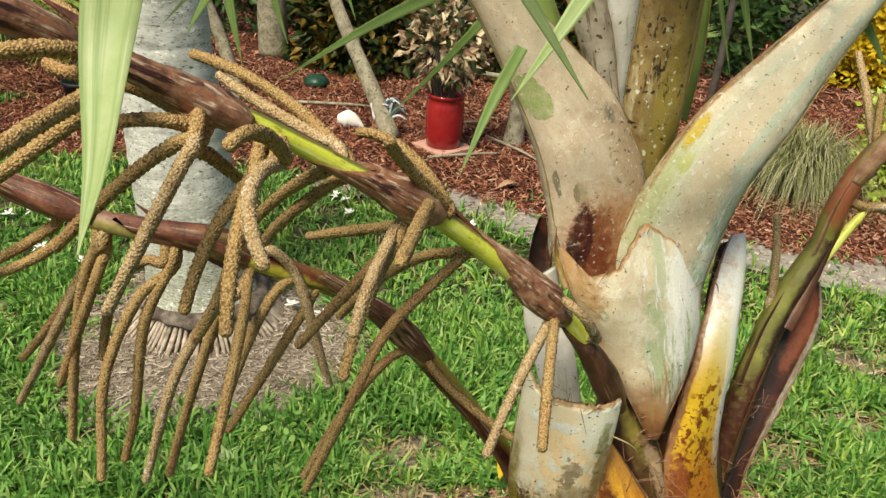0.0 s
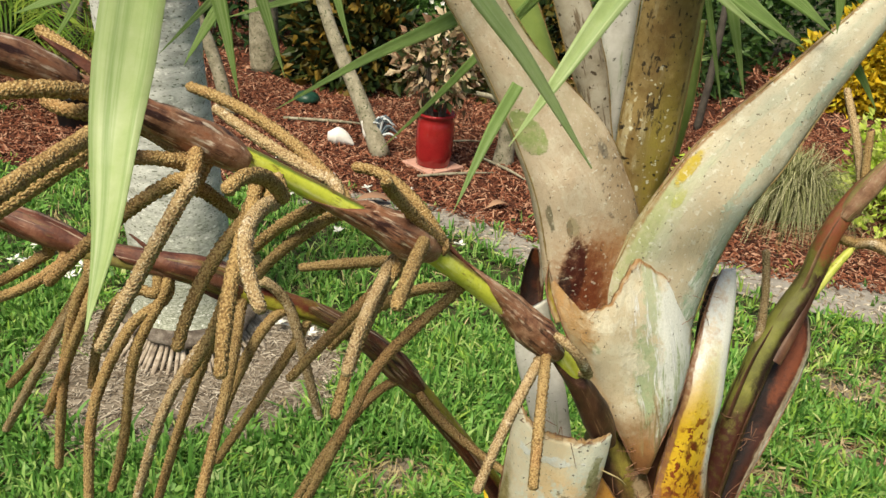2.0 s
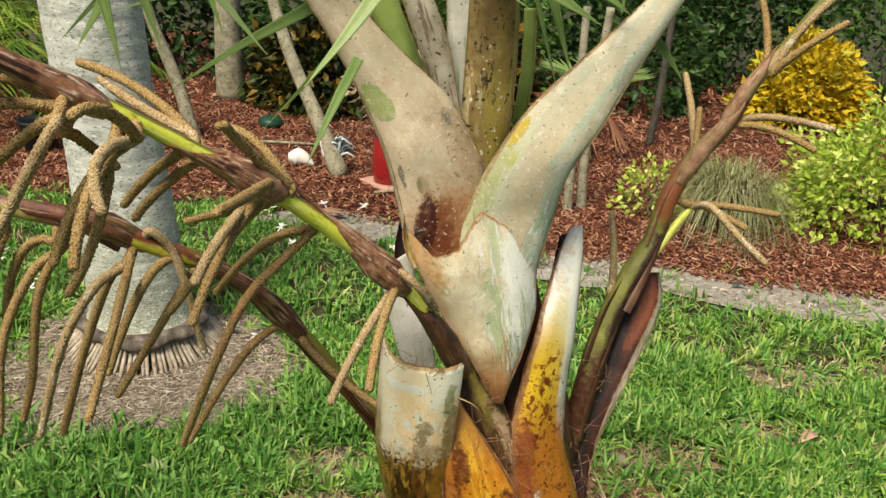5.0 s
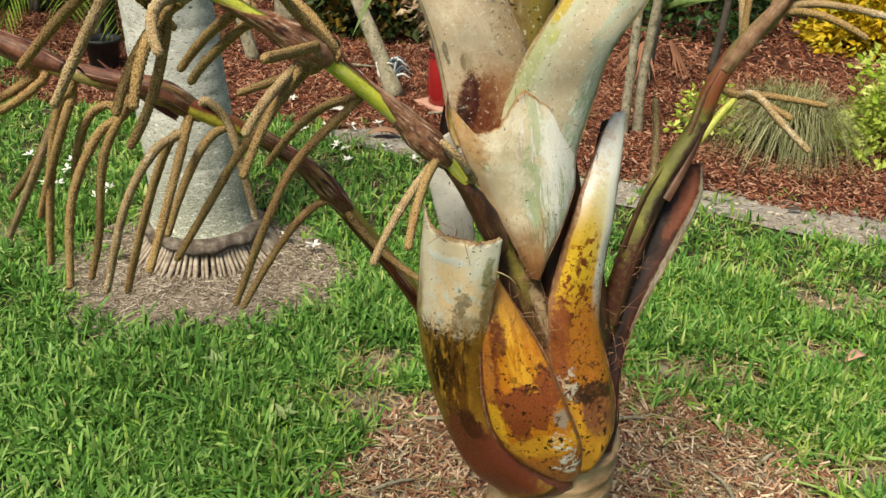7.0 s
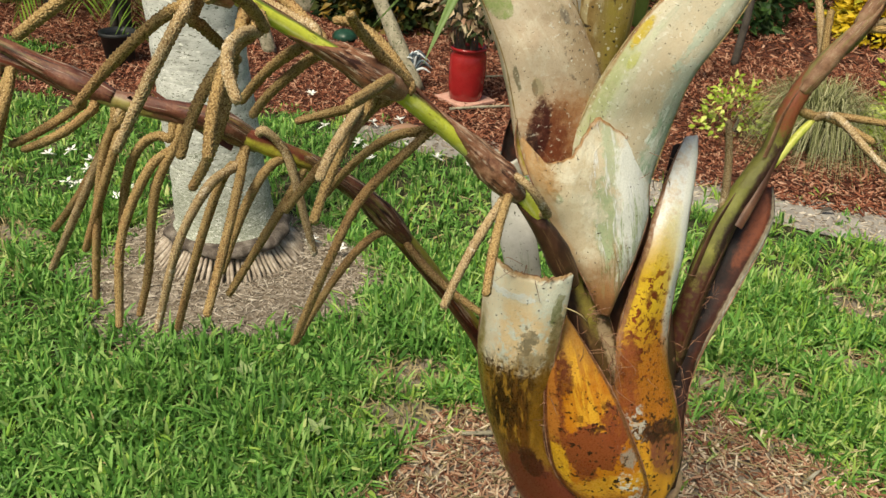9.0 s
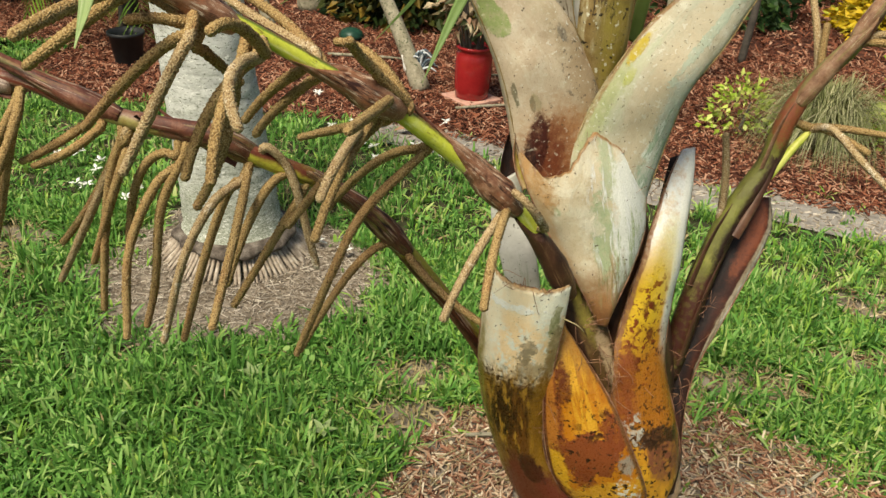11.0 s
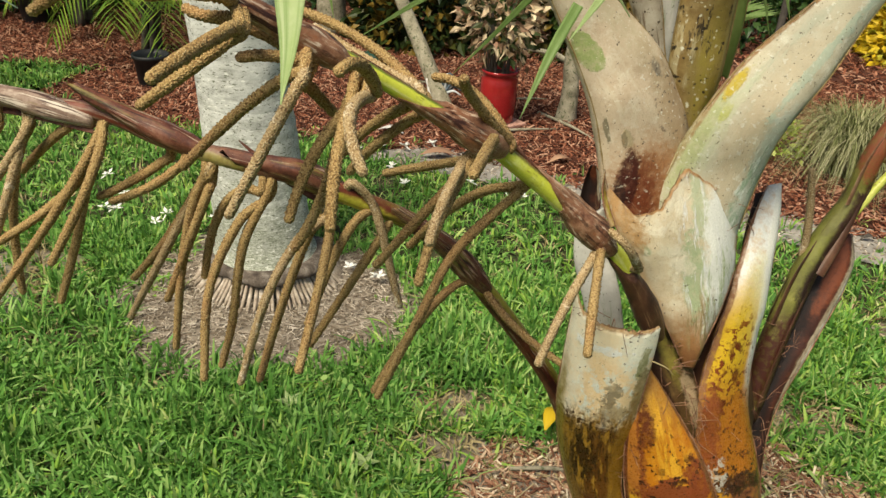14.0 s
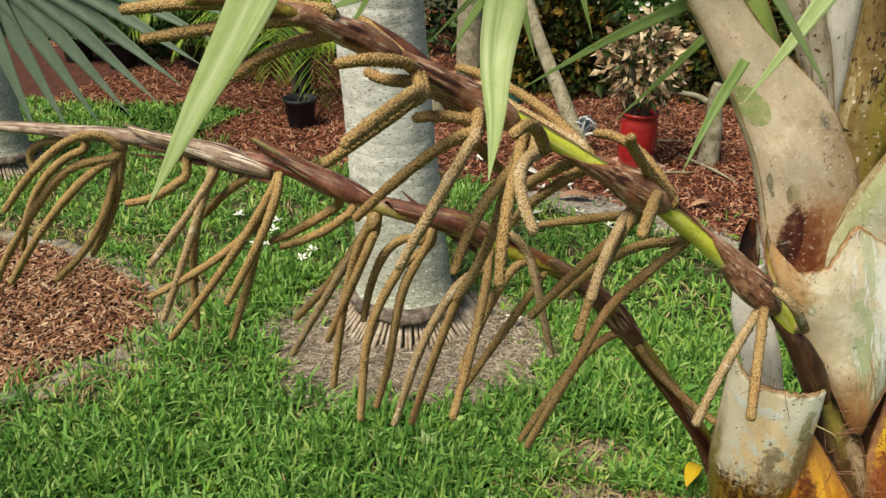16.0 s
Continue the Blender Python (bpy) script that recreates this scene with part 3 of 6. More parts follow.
def link_mesh(name, verts, faces, material, parent=None, label="", smooth=True, strip=None, place=None):
    me = bpy.data.meshes.new(name)
    me.from_pydata([tuple(v) for v in verts], [], faces)
    me.materials.append(material)
    if smooth:
        me.polygons.foreach_set("use_smooth", [True] * len(me.polygons))
    if strip is not None:
        me.attributes.new("strip", "FLOAT_VECTOR", "POINT").data.foreach_set("vector", np.asarray(strip, dtype=np.float32).ravel())
    if place is not None:
        me.attributes.new("place", "FLOAT_VECTOR", "POINT").data.foreach_set("vector", np.asarray(place, dtype=np.float32).ravel())
    me.update()
    ob = new(name, me)
    ob.parent = parent
    if label:
        tagged(ob, label)
    return ob


def soup(name, verts, loops, sizes, material, smooth=False):
    """A mesh straight from arrays: verts (n, 3), the corners of all faces, and how many corners each face has."""
    me = bpy.data.meshes.new(name)
    me.vertices.add(len(verts))
    me.vertices.foreach_set("co", np.asarray(verts, dtype=np.float32).ravel())
    me.loops.add(len(loops))
    me.loops.foreach_set("vertex_index", np.asarray(loops, dtype=np.int32))
    me.polygons.add(len(sizes))
    starts = np.concatenate(([0], np.cumsum(sizes)[:-1])).astype(np.int32)
    me.polygons.foreach_set("loop_start", starts)
    me.polygons.foreach_set("use_smooth", np.full(len(sizes), smooth))
    me.materials.append(material)
    me.update(calc_edges=True)
    me.validate()
    return me


def repeat_pieces(verts, faces):
    """verts (n, k, 3) of n alike pieces with the same faces: arrays for soup()."""
    n, k, _ = verts.shape
    loops = np.concatenate([np.array(f) for f in faces])
    sizes = np.array([len(f) for f in faces])
    all_loops = (loops[None, :] + (np.arange(n) * k)[:, None]).ravel()
    return verts.reshape(-1, 3), all_loops, np.tile(sizes, n)


def thing(name, place, label, category, group="", kind=""):
    ob = new(name)
    ob.location = place
    ob.empty_display_size = 0.1
    return tagged(ob, label, category, group, kind)


def under(ob, parent):
    """Makes ob, whose mesh is in world coordinates, a part of parent."""
    ob.parent = parent
    ob.matrix_parent_inverse = Matrix.Translation(parent.matrix_world.translation).inverted() if parent.type == "EMPTY" else Matrix()
    if parent.type == "EMPTY":
        ob.matrix_parent_inverse = Matrix.Translation(parent.location).inverted()
    return ob


def curve_through(points, n):
    """n places along a smooth line through the points, evenly spaced, with their tangents."""
    p = np.array(points, float)
    q = np.vstack([2 * p[0] - p[1], p, 2 * p[-1] - p[-2]])
    fine = []
    for i in range(1, len(q) - 2):
        for u in np.linspace(0, 1, 24, endpoint=i == len(q) - 3):
            a, b, c, d = q[i - 1], q[i], q[i + 1], q[i + 2]
            fine.append(0.5 * (2 * b + (c - a) * u + (2 * a - 5 * b + 4 * c - d) * u * u + (3 * b - a - 3 * c + d) * u ** 3))
    fine = np.array(fine)
    s = np.concatenate(([0], np.cumsum(np.linalg.norm(np.diff(fine, axis=0), axis=1))))
    at = np.linspace(0, s[-1], n)
    out = np.stack([np.interp(at, s, fine[:, k]) for k in range(3)], axis=1)
    tan = np.gradient(out, axis=0)
    return out, tan / np.linalg.norm(tan, axis=1)[:, None], s[-1]


def sides_along(tan):
    """Two unit vectors across the line at each place, without twist."""
    up = np.array([0.0, 0.0, 1.0]) if abs(tan[0][2]) < 0.9 else np.array([1.0, 0.0, 0.0])
    side = []
    s = np.cross(tan[0], up)
    for t in tan:
        s = s - t * np.dot(s, t)
        s = s / np.linalg.norm(s)
        side.append(s)
    side = np.array(side)
    return side, np.cross(tan, side)


def tube_mesh(points, radii, seg=12, rings=24, relief=None):
    """verts and faces of a closed tube along the points; radii: along its length; relief(u, a): a factor on the radius."""
    c, tan, length = curve_through(points, rings)
    s, b = sides_along(tan)
    r = np.interp(np.linspace(0, 1, rings), np.linspace(0, 1, len(radii)), radii)
    verts, faces = [], []
    for i in range(rings):
        for j in range(seg):
            a = 2 * math.pi * j / seg
            k = relief(i, j) if relief else 1.0
            verts.append(c[i] + r[i] * k * (math.cos(a) * s[i] + math.sin(a) * b[i]))
    for i in range(rings - 1):
        for j in range(seg):
            j2 = (j + 1) % seg
            faces.append((i * seg + j, i * seg + j2, (i + 1) * seg + j2, (i + 1) * seg + j))
    faces.append(tuple(reversed(range(seg))))
    faces.append(tuple((rings - 1) * seg + j for j in range(seg)))
    return verts, faces


def lathe_mesh(profile, axis, seg=32, wobble=0.0):
    """verts and faces of a turned body; profile: (radius, height); axis: height -> (x, y)."""
    verts, faces = [], []
    for i, (r, z) in enumerate(profile):
        x, y = axis(z)
        for j in range(seg):
            a = 2 * math.pi * j / seg
            k = r * (1 + wobble * noise.noise(Vector((3 * math.cos(a), 3 * math.sin(a), z * 9))))
            verts.append((x + k * math.cos(a), y + k * math.sin(a), z))
    for i in range(len(profile) - 1):
        for j in range(seg):
            j2 = (j + 1) % seg
            faces.append((i * seg + j, i * seg + j2, (i + 1) * seg + j2, (i + 1) * seg + j))
    faces.append(tuple(reversed(range(seg))))
    faces.append(tuple((len(profile) - 1) * seg + j for j in range(seg)))
    return verts, faces


def tube_strip(points, r, seg, rings):
    """Where each place of a tube lies on its skin: round it, along it, and a number of its own, in metres."""
    length, own = curve_through(points, 40)[2], 7 * points[0][0] + 3 * points[0][2]
    return [(r * 2 * math.pi * abs(2 * j / seg - 1), length * i / (rings - 1), own) for i in range(rings) for j in range(seg)]


# ---- ground ----
def inside(poly, x, y):
    poly = np.array(poly)
    hit = np.zeros(np.shape(x), bool)
    for (x1, y1), (x2, y2) in zip(poly, np.roll(poly, -1, axis=0)):
        cross = ((y1 > y) != (y2 > y)) & (x < (x2 - x1) * (y - y1) / (y2 - y1 + 1e-12) + x1)
        hit ^= cross
    return hit


def ragged(poly, amount, step=0.06):
    """The outline cut fine and pushed in and out a little."""
    out = []
    for a, b in zip(poly, poly[1:] + poly[:1]):
        a, b = Vector((*a, 0)), Vector((*b, 0))
        k = max(1, int((b - a).length / step))
        for i in range(k):
            p = a.lerp(b, i / k)
            out.append((p.x + amount * noise.noise(p * 5), p.y + amount * noise.noise(p * 5 + Vector((9, 3, 1)))))
    return out


def patch(name, poly, z, material, label, category):
    bm = bmesh.new()
    bm.faces.new([bm.verts.new((x, y, z)) for x, y in poly])
    bmesh.ops.triangulate(bm, faces=bm.faces[:])
    me = bpy.data.meshes.new(name)
    bm.to_mesh(me)
    bm.free()
    me.materials.append(material)
    return tagged(new(name, me), label, category, kind="structure")


BED = ragged([(-14, 4.6), (-6, 4.75), (-4.4, 4.95), (-3.5, 5.2), (-3.0, 5.15), (-3.05, 4.6), (-2.8, 4.22), (-2.2, 4.15), (-1.2, 4.27), (-0.5, 4.25),
              (0.1, 4.08), (0.45, 3.86), (1.3, 3.84), (1.7, 3.72), (2.4, 3.66), (4.0, 3.5), (9.0, 3.3), (14, 3.2), (14, 10), (-14, 10)], 0.05)
EDGE = ragged([(-0.9, 4.06), (0.0, 3.88), (0.4, 3.58), (1.3, 3.52), (1.75, 3.40), (2.5, 3.36), (4.0, 3.2), (9.0, 3.0), (9.0, 3.4), (4.0, 3.6), (2.4, 3.76), (1.7, 3.82),
               (1.3, 3.94), (0.45, 3.96), (0.1, 4.18), (-0.5, 4.35)], 0.06)
RING = ragged([(-0.17, 1.1), (-0.15, 1.37), (-0.12, 1.48), (-0.02, 1.68), (0.1, 1.87), (0.4, 2.0), (0.78, 2.08), (0.99, 2.03), (1.14, 1.9), (1.31, 1.84), (1.38, 1.7), (1.46, 1.45), (1.4, 1.1), (1.1, 0.75), (0.5, 0.6), (0.0, 0.8)], 0.09)
SOIL = ragged([(-0.84 + 0.62 * math.cos(a), 2.54 + 0.52 * math.sin(a)) for a in np.linspace(0, 2 * math.pi, 21)[:-1]], 0.15)
LEFT = ragged([(-2.95 + 1.12 * math.cos(a), 2.15 + 0.62 * math.sin(a)) for a in np.linspace(0, 2 * math.pi, 25)[:-1]], 0.08)

ground = link_mesh("ground", [(-60, -40, 0), (60, -40, 0), (60, 80, 0), (-60, 80, 0)], [(0, 1, 2, 3)], MAT["lawn_soil"], smooth=False)
tagged(ground, "earth of the garden under the green lawn, darkened to deepen its gaps", "ground", kind="structure")
WORN = ((1.68, 2.80, 0.24, 0.11), (1.47, 2.40, 0.17, 0.07), (1.06, 2.18, 0.2, 0.09), (-0.06, 2.02, 0.15, 0.08), (0.0, 1.8, 0.14, 0.1), (-1.85, 2.6, 0.2, 0.1), (2.4, 2.9, 0.4, 0.12), (1.6, 1.75, 0.2, 0.1), (2.1, 2.35, 0.3, 0.1), (-2.95, 2.15, 1.28, 0.76))
for cx, cy, rx, ry in WORN[:-1]:
    patch("bare_patch", ragged([(cx + rx * math.cos(a), cy + ry * math.sin(a)) for a in np.linspace(0, 2 * math.pi, 17)[:-1]], 0.08), 0.004, MAT["bare_soil"], "worn bare spot of dry soil in the lawn", "soil")
patch("mulch_bed", BED, 0.006, MAT["mulch_soil"], "garden bed covered with red wood mulch", "mulch")
patch("sand_edge", EDGE, 0.010, MAT["sand"], "grey sandy edge strip between lawn and bed", "sand")
patch("palm_ring", RING, 0.006, MAT["bare_soil"], "round bed of straw-coloured mulch under the palm", "mulch")
patch("soil_ring", SOIL, 0.006, MAT["bare_soil"], "bare sandy soil round the grey palm", "soil")
patch("left_fringe", ragged([(-2.95 + 1.25 * math.cos(a), 2.15 + 0.74 * math.sin(a)) for a in np.linspace(0, 2 * math.pi, 25)[:-1]], 0.09), 0.003, MAT["sand"], "sandy fringe of the round mulch bed", "sand")
patch("left_ring", LEFT, 0.006, MAT["mulch_soil"], "round bed of brown mulch in the lawn", "mulch")


def scatter(n, box, keep, seed):
    r = np.random.default_rng(seed)
    x, y = r.uniform(box[0], box[1], n), r.uniform(box[2], box[3], n)
    k = keep(x, y)
    return x[k], y[k], r


def lumps(x, y, s):
    """A soft field of about -1 to 1 over the plan."""
    return (np.sin(x * s * 1.3 + 1.7 * np.sin(y * s * 0.7)) + np.sin(y * s * 1.7 + 1.3 * np.sin(x * s * 0.9 + 2)) + np.sin((x + y) * s * 2.3)) / 3


def grass(name, n, box, keep, material, seed, tall=(0.05, 0.110), wide=0.0047, lie=1.25, blades=6):
    """Blades in loose tufts; each one rises, bends over and narrows to its tip."""
    x, y, r = scatter(n // blades, box, keep, seed)
    size = (1 + 0.30 * lumps(x, y, 5)) * r.uniform(0.7, 1.15, len(x))
    x, y, size = (np.repeat(q, blades) for q in (x, y, size))
    n = len(x)
    a = r.uniform(0, 2 * math.pi, n)
    x, y = x + 0.012 * np.cos(a) + r.normal(0, 0.010, n), y + 0.012 * np.sin(a) + r.normal(0, 0.010, n)
    h = r.uniform(*tall, n) * size
    lean = r.uniform(0.10, lie, n) ** 1.1
    d = np.stack([np.cos(a), np.sin(a), np.zeros(n)], 1)
    s = np.stack([-np.sin(a), np.cos(a), r.normal(0, 0.35, n)], 1) * (wide * r.uniform(0.55, 1.25, n))[:, None]
    p = np.stack([x, y, np.zeros(n)], 1)
    up = np.array([0, 0, 1.0])
    at = lambda u: p + d * (h * lean * u ** 1.5)[:, None] + up * (h * (u - 0.52 * lean * u * u))[:, None]
    v = np.stack([p - s * 0.5, p + s * 0.5, at(0.45) + s, at(0.45) - s, at(0.78) + s * 0.7, at(0.78) - s * 0.7, at(1.0)], 1)
    me = soup(name, *repeat_pieces(v, [(0, 1, 2, 3), (3, 2, 4, 5), (5, 4, 6)]), material)
    return new(name, me)


def chips(name, n, box, keep, material, seed, size=(0.008, 0.030), wide=(0.002, 0.0055), lift=0.012, tilt=0.35):
    x, y, r = scatter(n, box, keep, seed)
    n = len(x)
    a, t = r.uniform(0, 2 * math.pi, n), r.normal(0, tilt, n)
    l, w, th = r.uniform(*size, n), r.uniform(*wide, n), r.uniform(0.0012, 0.004, n)
    d = np.stack([np.cos(a) * np.cos(t), np.sin(a) * np.cos(t), np.sin(t)], 1) * l[:, None]
    s = np.stack([-np.sin(a), np.cos(a), r.normal(0, 0.3, n)], 1) * w[:, None]
    u = np.stack([np.zeros(n), np.zeros(n), th], 1)
    p = np.stack([x, y, 0.008 + np.abs(d[:, 2]) * 0.6 + r.uniform(0, lift, n)], 1)
    k = r.uniform(0.4, 1.0, n)[:, None]
    v = np.stack([p - d - s * k, p - d + s, p + d + s * k, p + d - s, p - d * 0.9 - s * k + u, p - d * 0.9 + s + u, p + d * 0.9 + s * k + u, p + d * 0.9 - s + u], 1)
    me = soup(name, *repeat_pieces(v, [(4, 5, 6, 7), (0, 1, 5, 4), (1, 2, 6, 5), (2, 3, 7, 6), (3, 0, 4, 7)]), material)
    return new(name, me)


def lawn(x, y):
    r = np.random.default_rng(9)
    jx = x + 0.07 * lumps(x, y, 13) + r.normal(0, 0.055, x.shape)
    jy = y + 0.07 * lumps(y, x, 15) + r.normal(0, 0.055, y.shape)
    ok = ~inside(BED, jx, jy) & ~inside(SOIL, jx, jy) & ~inside(RING, jx, jy) & ~inside(LEFT, jx, jy)
    thin = ~inside(EDGE, x, y) | (np.random.default_rng(3).uniform(size=x.shape) < 0.12)
    return ok & thin


def worn(x, y):
    """How far the lawn is worn away, from 0 to 1."""
    w = np.zeros(np.shape(x))
    for cx, cy, rx, ry in WORN:
        w = np.maximum(w, 1 - (((x - cx) / (1.3 * rx)) ** 2 + ((y - cy) / (1.3 * ry)) ** 2))
    return np.clip(w * 2.2 + 0.5 * lumps(x, y, 13) * (w > -0.6), 0, 1)


def near_lawn(x, y):
    return lawn(x, y) & (np.random.default_rng(4).uniform(size=x.shape) > 0.93 * worn(x, y)) & (np.random.default_rng(8).uniform(size=x.shape) > 0.35 * (lumps(x + 3, y, 9) > 0.25))


def pale_lawn(x, y):
    """Where the lawn is paler: on the far side of the palm, along the bare ground and in drifts."""
    near_bare = np.exp(-((np.hypot(x - 0.62, (y - 1.35) * 1.1) - 0.85) / 0.22) ** 2)
    share = 0.10 + 0.42 / (1 + np.exp(-(x - 0.9) * 3.0)) + 0.32 * near_bare + 0.25 / (1 + np.exp(-(y - 2.6) * 4.0)) + 0.22 * np.clip(lumps(x, y, 4), 0, 1)
    return near_lawn(x, y) & (np.random.default_rng(31).uniform(size=x.shape) < share)


def deep(x, y):
    return near_lawn(x, y) & (np.random.default_rng(32).uniform(size=x.shape) > 0.30 / (1 + np.exp(-(x - 0.9) * 3.0)))


tagged(grass("lawn_grass", 185000, (-3.6, 3.4, 0.7, 2.9), deep, MAT["grass_blade"], 11), "dense deep green lawn grass in tufts", "grass", kind="stuff")
tagged(grass("lawn_grass", 150000, (-3.6, 3.4, 0.7, 2.9), pale_lawn, MAT["grass_pale"], 18, tall=(0.045, 0.10)), "paler yellow-green lawn grass in tufts", "grass", kind="stuff")
tagged(grass("lawn_grass", 75000, (-5.5, 4.5, 2.9, 5.3), deep, MAT["grass_blade"], 12, wide=0.005, tall=(0.04, 0.09)), "dense deep green lawn grass towards the bed", "grass", kind="stuff")
tagged(grass("lawn_grass", 55000, (-5.5, 4.5, 2.9, 5.3), pale_lawn, MAT["grass_pale"], 19, wide=0.005, tall=(0.04, 0.085)), "paler lawn grass towards the bed", "grass", kind="stuff")
tagged(grass("lawn_grass", 84000, (-6.0, 6.0, -3.5, 0.7), lawn, MAT["grass_blade"], 15, wide=0.013), "green lawn grass on the near side of the palm", "grass", kind="stuff")
tagged(grass("lawn_grass", 24000, (3.4, 6.0, 0.7, 3.6), lawn, MAT["grass_blade"], 16, wide=0.012), "green lawn grass beyond the worn spots", "grass", kind="stuff")
tagged(grass("lawn_grass", 24000, (-6.0, -3.6, 0.7, 3.2), lawn, MAT["grass_blade"], 17, wide=0.012), "green lawn grass round the mulch bed", "grass", kind="stuff")
tagged(grass("dry_grass", 60000, (-3.6, 3.4, 0.7, 4.0), lambda x, y: lawn(x, y) & (np.random.default_rng(6).uniform(size=x.shape) < 0.06 + worn(x, y)), MAT["dry_blade"], 13, tall=(0.03, 0.08), wide=0.003, lie=1.7, blades=3), "dry straw-coloured grass in worn spots", "grass", kind="stuff")
tagged(grass("ring_grass", 2600, (-1.5, 1.6, 0.6, 3.2), lambda x, y: (inside(SOIL, x, y) | inside(RING, x, y)) & (lumps(x, y, 6) > 0.2), MAT["grass_pale"], 14, tall=(0.03, 0.08)), "thin grass tufts on bare soil", "grass", kind="stuff")


def clover(name, n, box, keep, material, seed):
    """Small three-leaved weeds between the blades."""
    x, y, r = scatter(n, box, keep, seed)
    x, y = np.repeat(x, 3), np.repeat(y, 3)
    n = len(x)
    a = r.uniform(0, 2 * math.pi, n)
    l = r.uniform(0.006, 0.013, n)[:, None]
    p = np.stack([x + 0.02 * np.cos(a), y + 0.02 * np.sin(a), r.uniform(0.035, 0.075, n)], 1)
    d = np.stack([np.cos(a), np.sin(a), r.normal(0, 0.3, n)], 1) * l
    s = np.stack([-np.sin(a), np.cos(a), r.normal(0, 0.3, n)], 1) * l * 0.75
    v = np.stack([p - d, p - d * 0.3 + s, p + d * 0.6 + s * 0.8, p + d, p + d * 0.6 - s * 0.8, p - d * 0.3 - s], 1)
    return new(name, soup(name, *repeat_pieces(v, [(0, 1, 2, 3), (0, 3, 4, 5)]), material))


tagged(clover("lawn_clover", 2600, (-2.8, 2.4, 0.8, 3.4), lambda x, y: near_lawn(x, y) & (lumps(x + 1, y + 2, 6) > 0.3), MAT["grass_blade"], 33), "small round-leaved clover among the grass", "clover", kind="stuff")
tagged(chips("mulch_chips", 95000, (-4.6, 4.2, 3.5, 6.6), lambda x, y: inside(BED, x, y), MAT["mulch_chip"], 21), "red-brown shredded wood mulch chips", "mulch", kind="stuff")
tagged(chips("mulch_chips", 30000, (-6.5, 6.5, 6.6, 10.0), lambda x, y: inside(BED, x, y), MAT["mulch_chip"], 22, size=(0.015, 0.05), wide=(0.004, 0.009)), "red-brown shredded wood mulch chips further back", "mulch", kind="stuff")
tagged(chips("straw_chips", 30000, (-0.5, 1.7, 0.5, 2.3), lambda x, y: inside(RING, x, y), MAT["straw_chip"], 23, size=(0.006, 0.026), wide=(0.001, 0.0038)), "straw-coloured and brown mulch shreds", "mulch", kind="stuff")
tagged(chips("straw_strands", 5200, (-0.8, 2.4, 0.5, 2.3), lambda x, y: inside(RING, x, y) | (lawn(x, y) & (worn(x, y) > 0.3)), MAT["dry_blade"], 28, size=(0.02, 0.05), wide=(0.0006, 0.0016), lift=0.02, tilt=0.25), "pale dry straw strands over the mulch", "straw", kind="stuff")
tagged(chips("soil_litter", 15000, (-1.6, 0, 1.9, 3.2), lambda x, y: inside(SOIL, x, y), MAT["grey_litter"], 24, size=(0.004, 0.022), wide=(0.0006, 0.0018), lift=0.003, tilt=0.12), "dry grass litter on sandy soil", "litter", kind="stuff")
tagged(chips("worn_litter", 5000, (0.6, 2.8, 1.2, 3.1), lambda x, y: lawn(x, y) & (worn(x, y) > 0.35), MAT["straw_chip"], 27, size=(0.005, 0.024), wide=(0.0008, 0.003), lift=0.006, tilt=0.2), "dry shreds on worn lawn", "litter", kind="stuff")
tagged(chips("left_chips", 22000, (-4.2, -1.8, 1.4, 3.0), lambda x, y: inside(LEFT, x, y), MAT["brown_chip"], 25), "brown mulch shreds in a round bed", "mulch", kind="stuff")
tagged(chips("edge_litter", 9000, (-1.0, 4.5, 3.1, 4.4), lambda x, y: inside(EDGE, x, y), MAT["grey_litter"], 26, size=(0.004, 0.02), wide=(0.0015, 0.005), lift=0.004, tilt=0.15), "grey-brown bark bits on sand", "litter", kind="stuff")

# ---- main palm ----
palm = thing("palm", (0.47, 1.07, 0), "palm with tan leaf stalks, pale torn sheaths and drooping brown catkins", "palm tree")
AXIS = (0.47, 1.07)
prof = [(0.15, 0.0), (0.135, 0.05), (0.122, 0.15)]
for i in range(1, 11):
    z = 0.15 + 0.045 * i
    prof += [(0.118, z - 0.02), (0.122, z - 0.006), (0.114, z)]
v, f = lathe_mesh(prof, lambda z: AXIS, 36, 0.04)
under(link_mesh("trunk", v, f, MAT["trunk_tan"], None, "ringed tan trunk"), palm)
v, f = lathe_mesh([(0.11, 0.58), (0.125, 0.63), (0.125, 0.72), (0.112, 0.82), (0.085, 0.95), (0.06, 1.08), (0.045, 1.2), (0.03, 1.3)], lambda z: (0.43 - 0.2 * max(0, z - 0.9), 1.10), 28, 0.06)
under(link_mesh("crown_core", v, f, MAT["bract_dark"], None, "dark fibrous core between the sheaths"), palm)


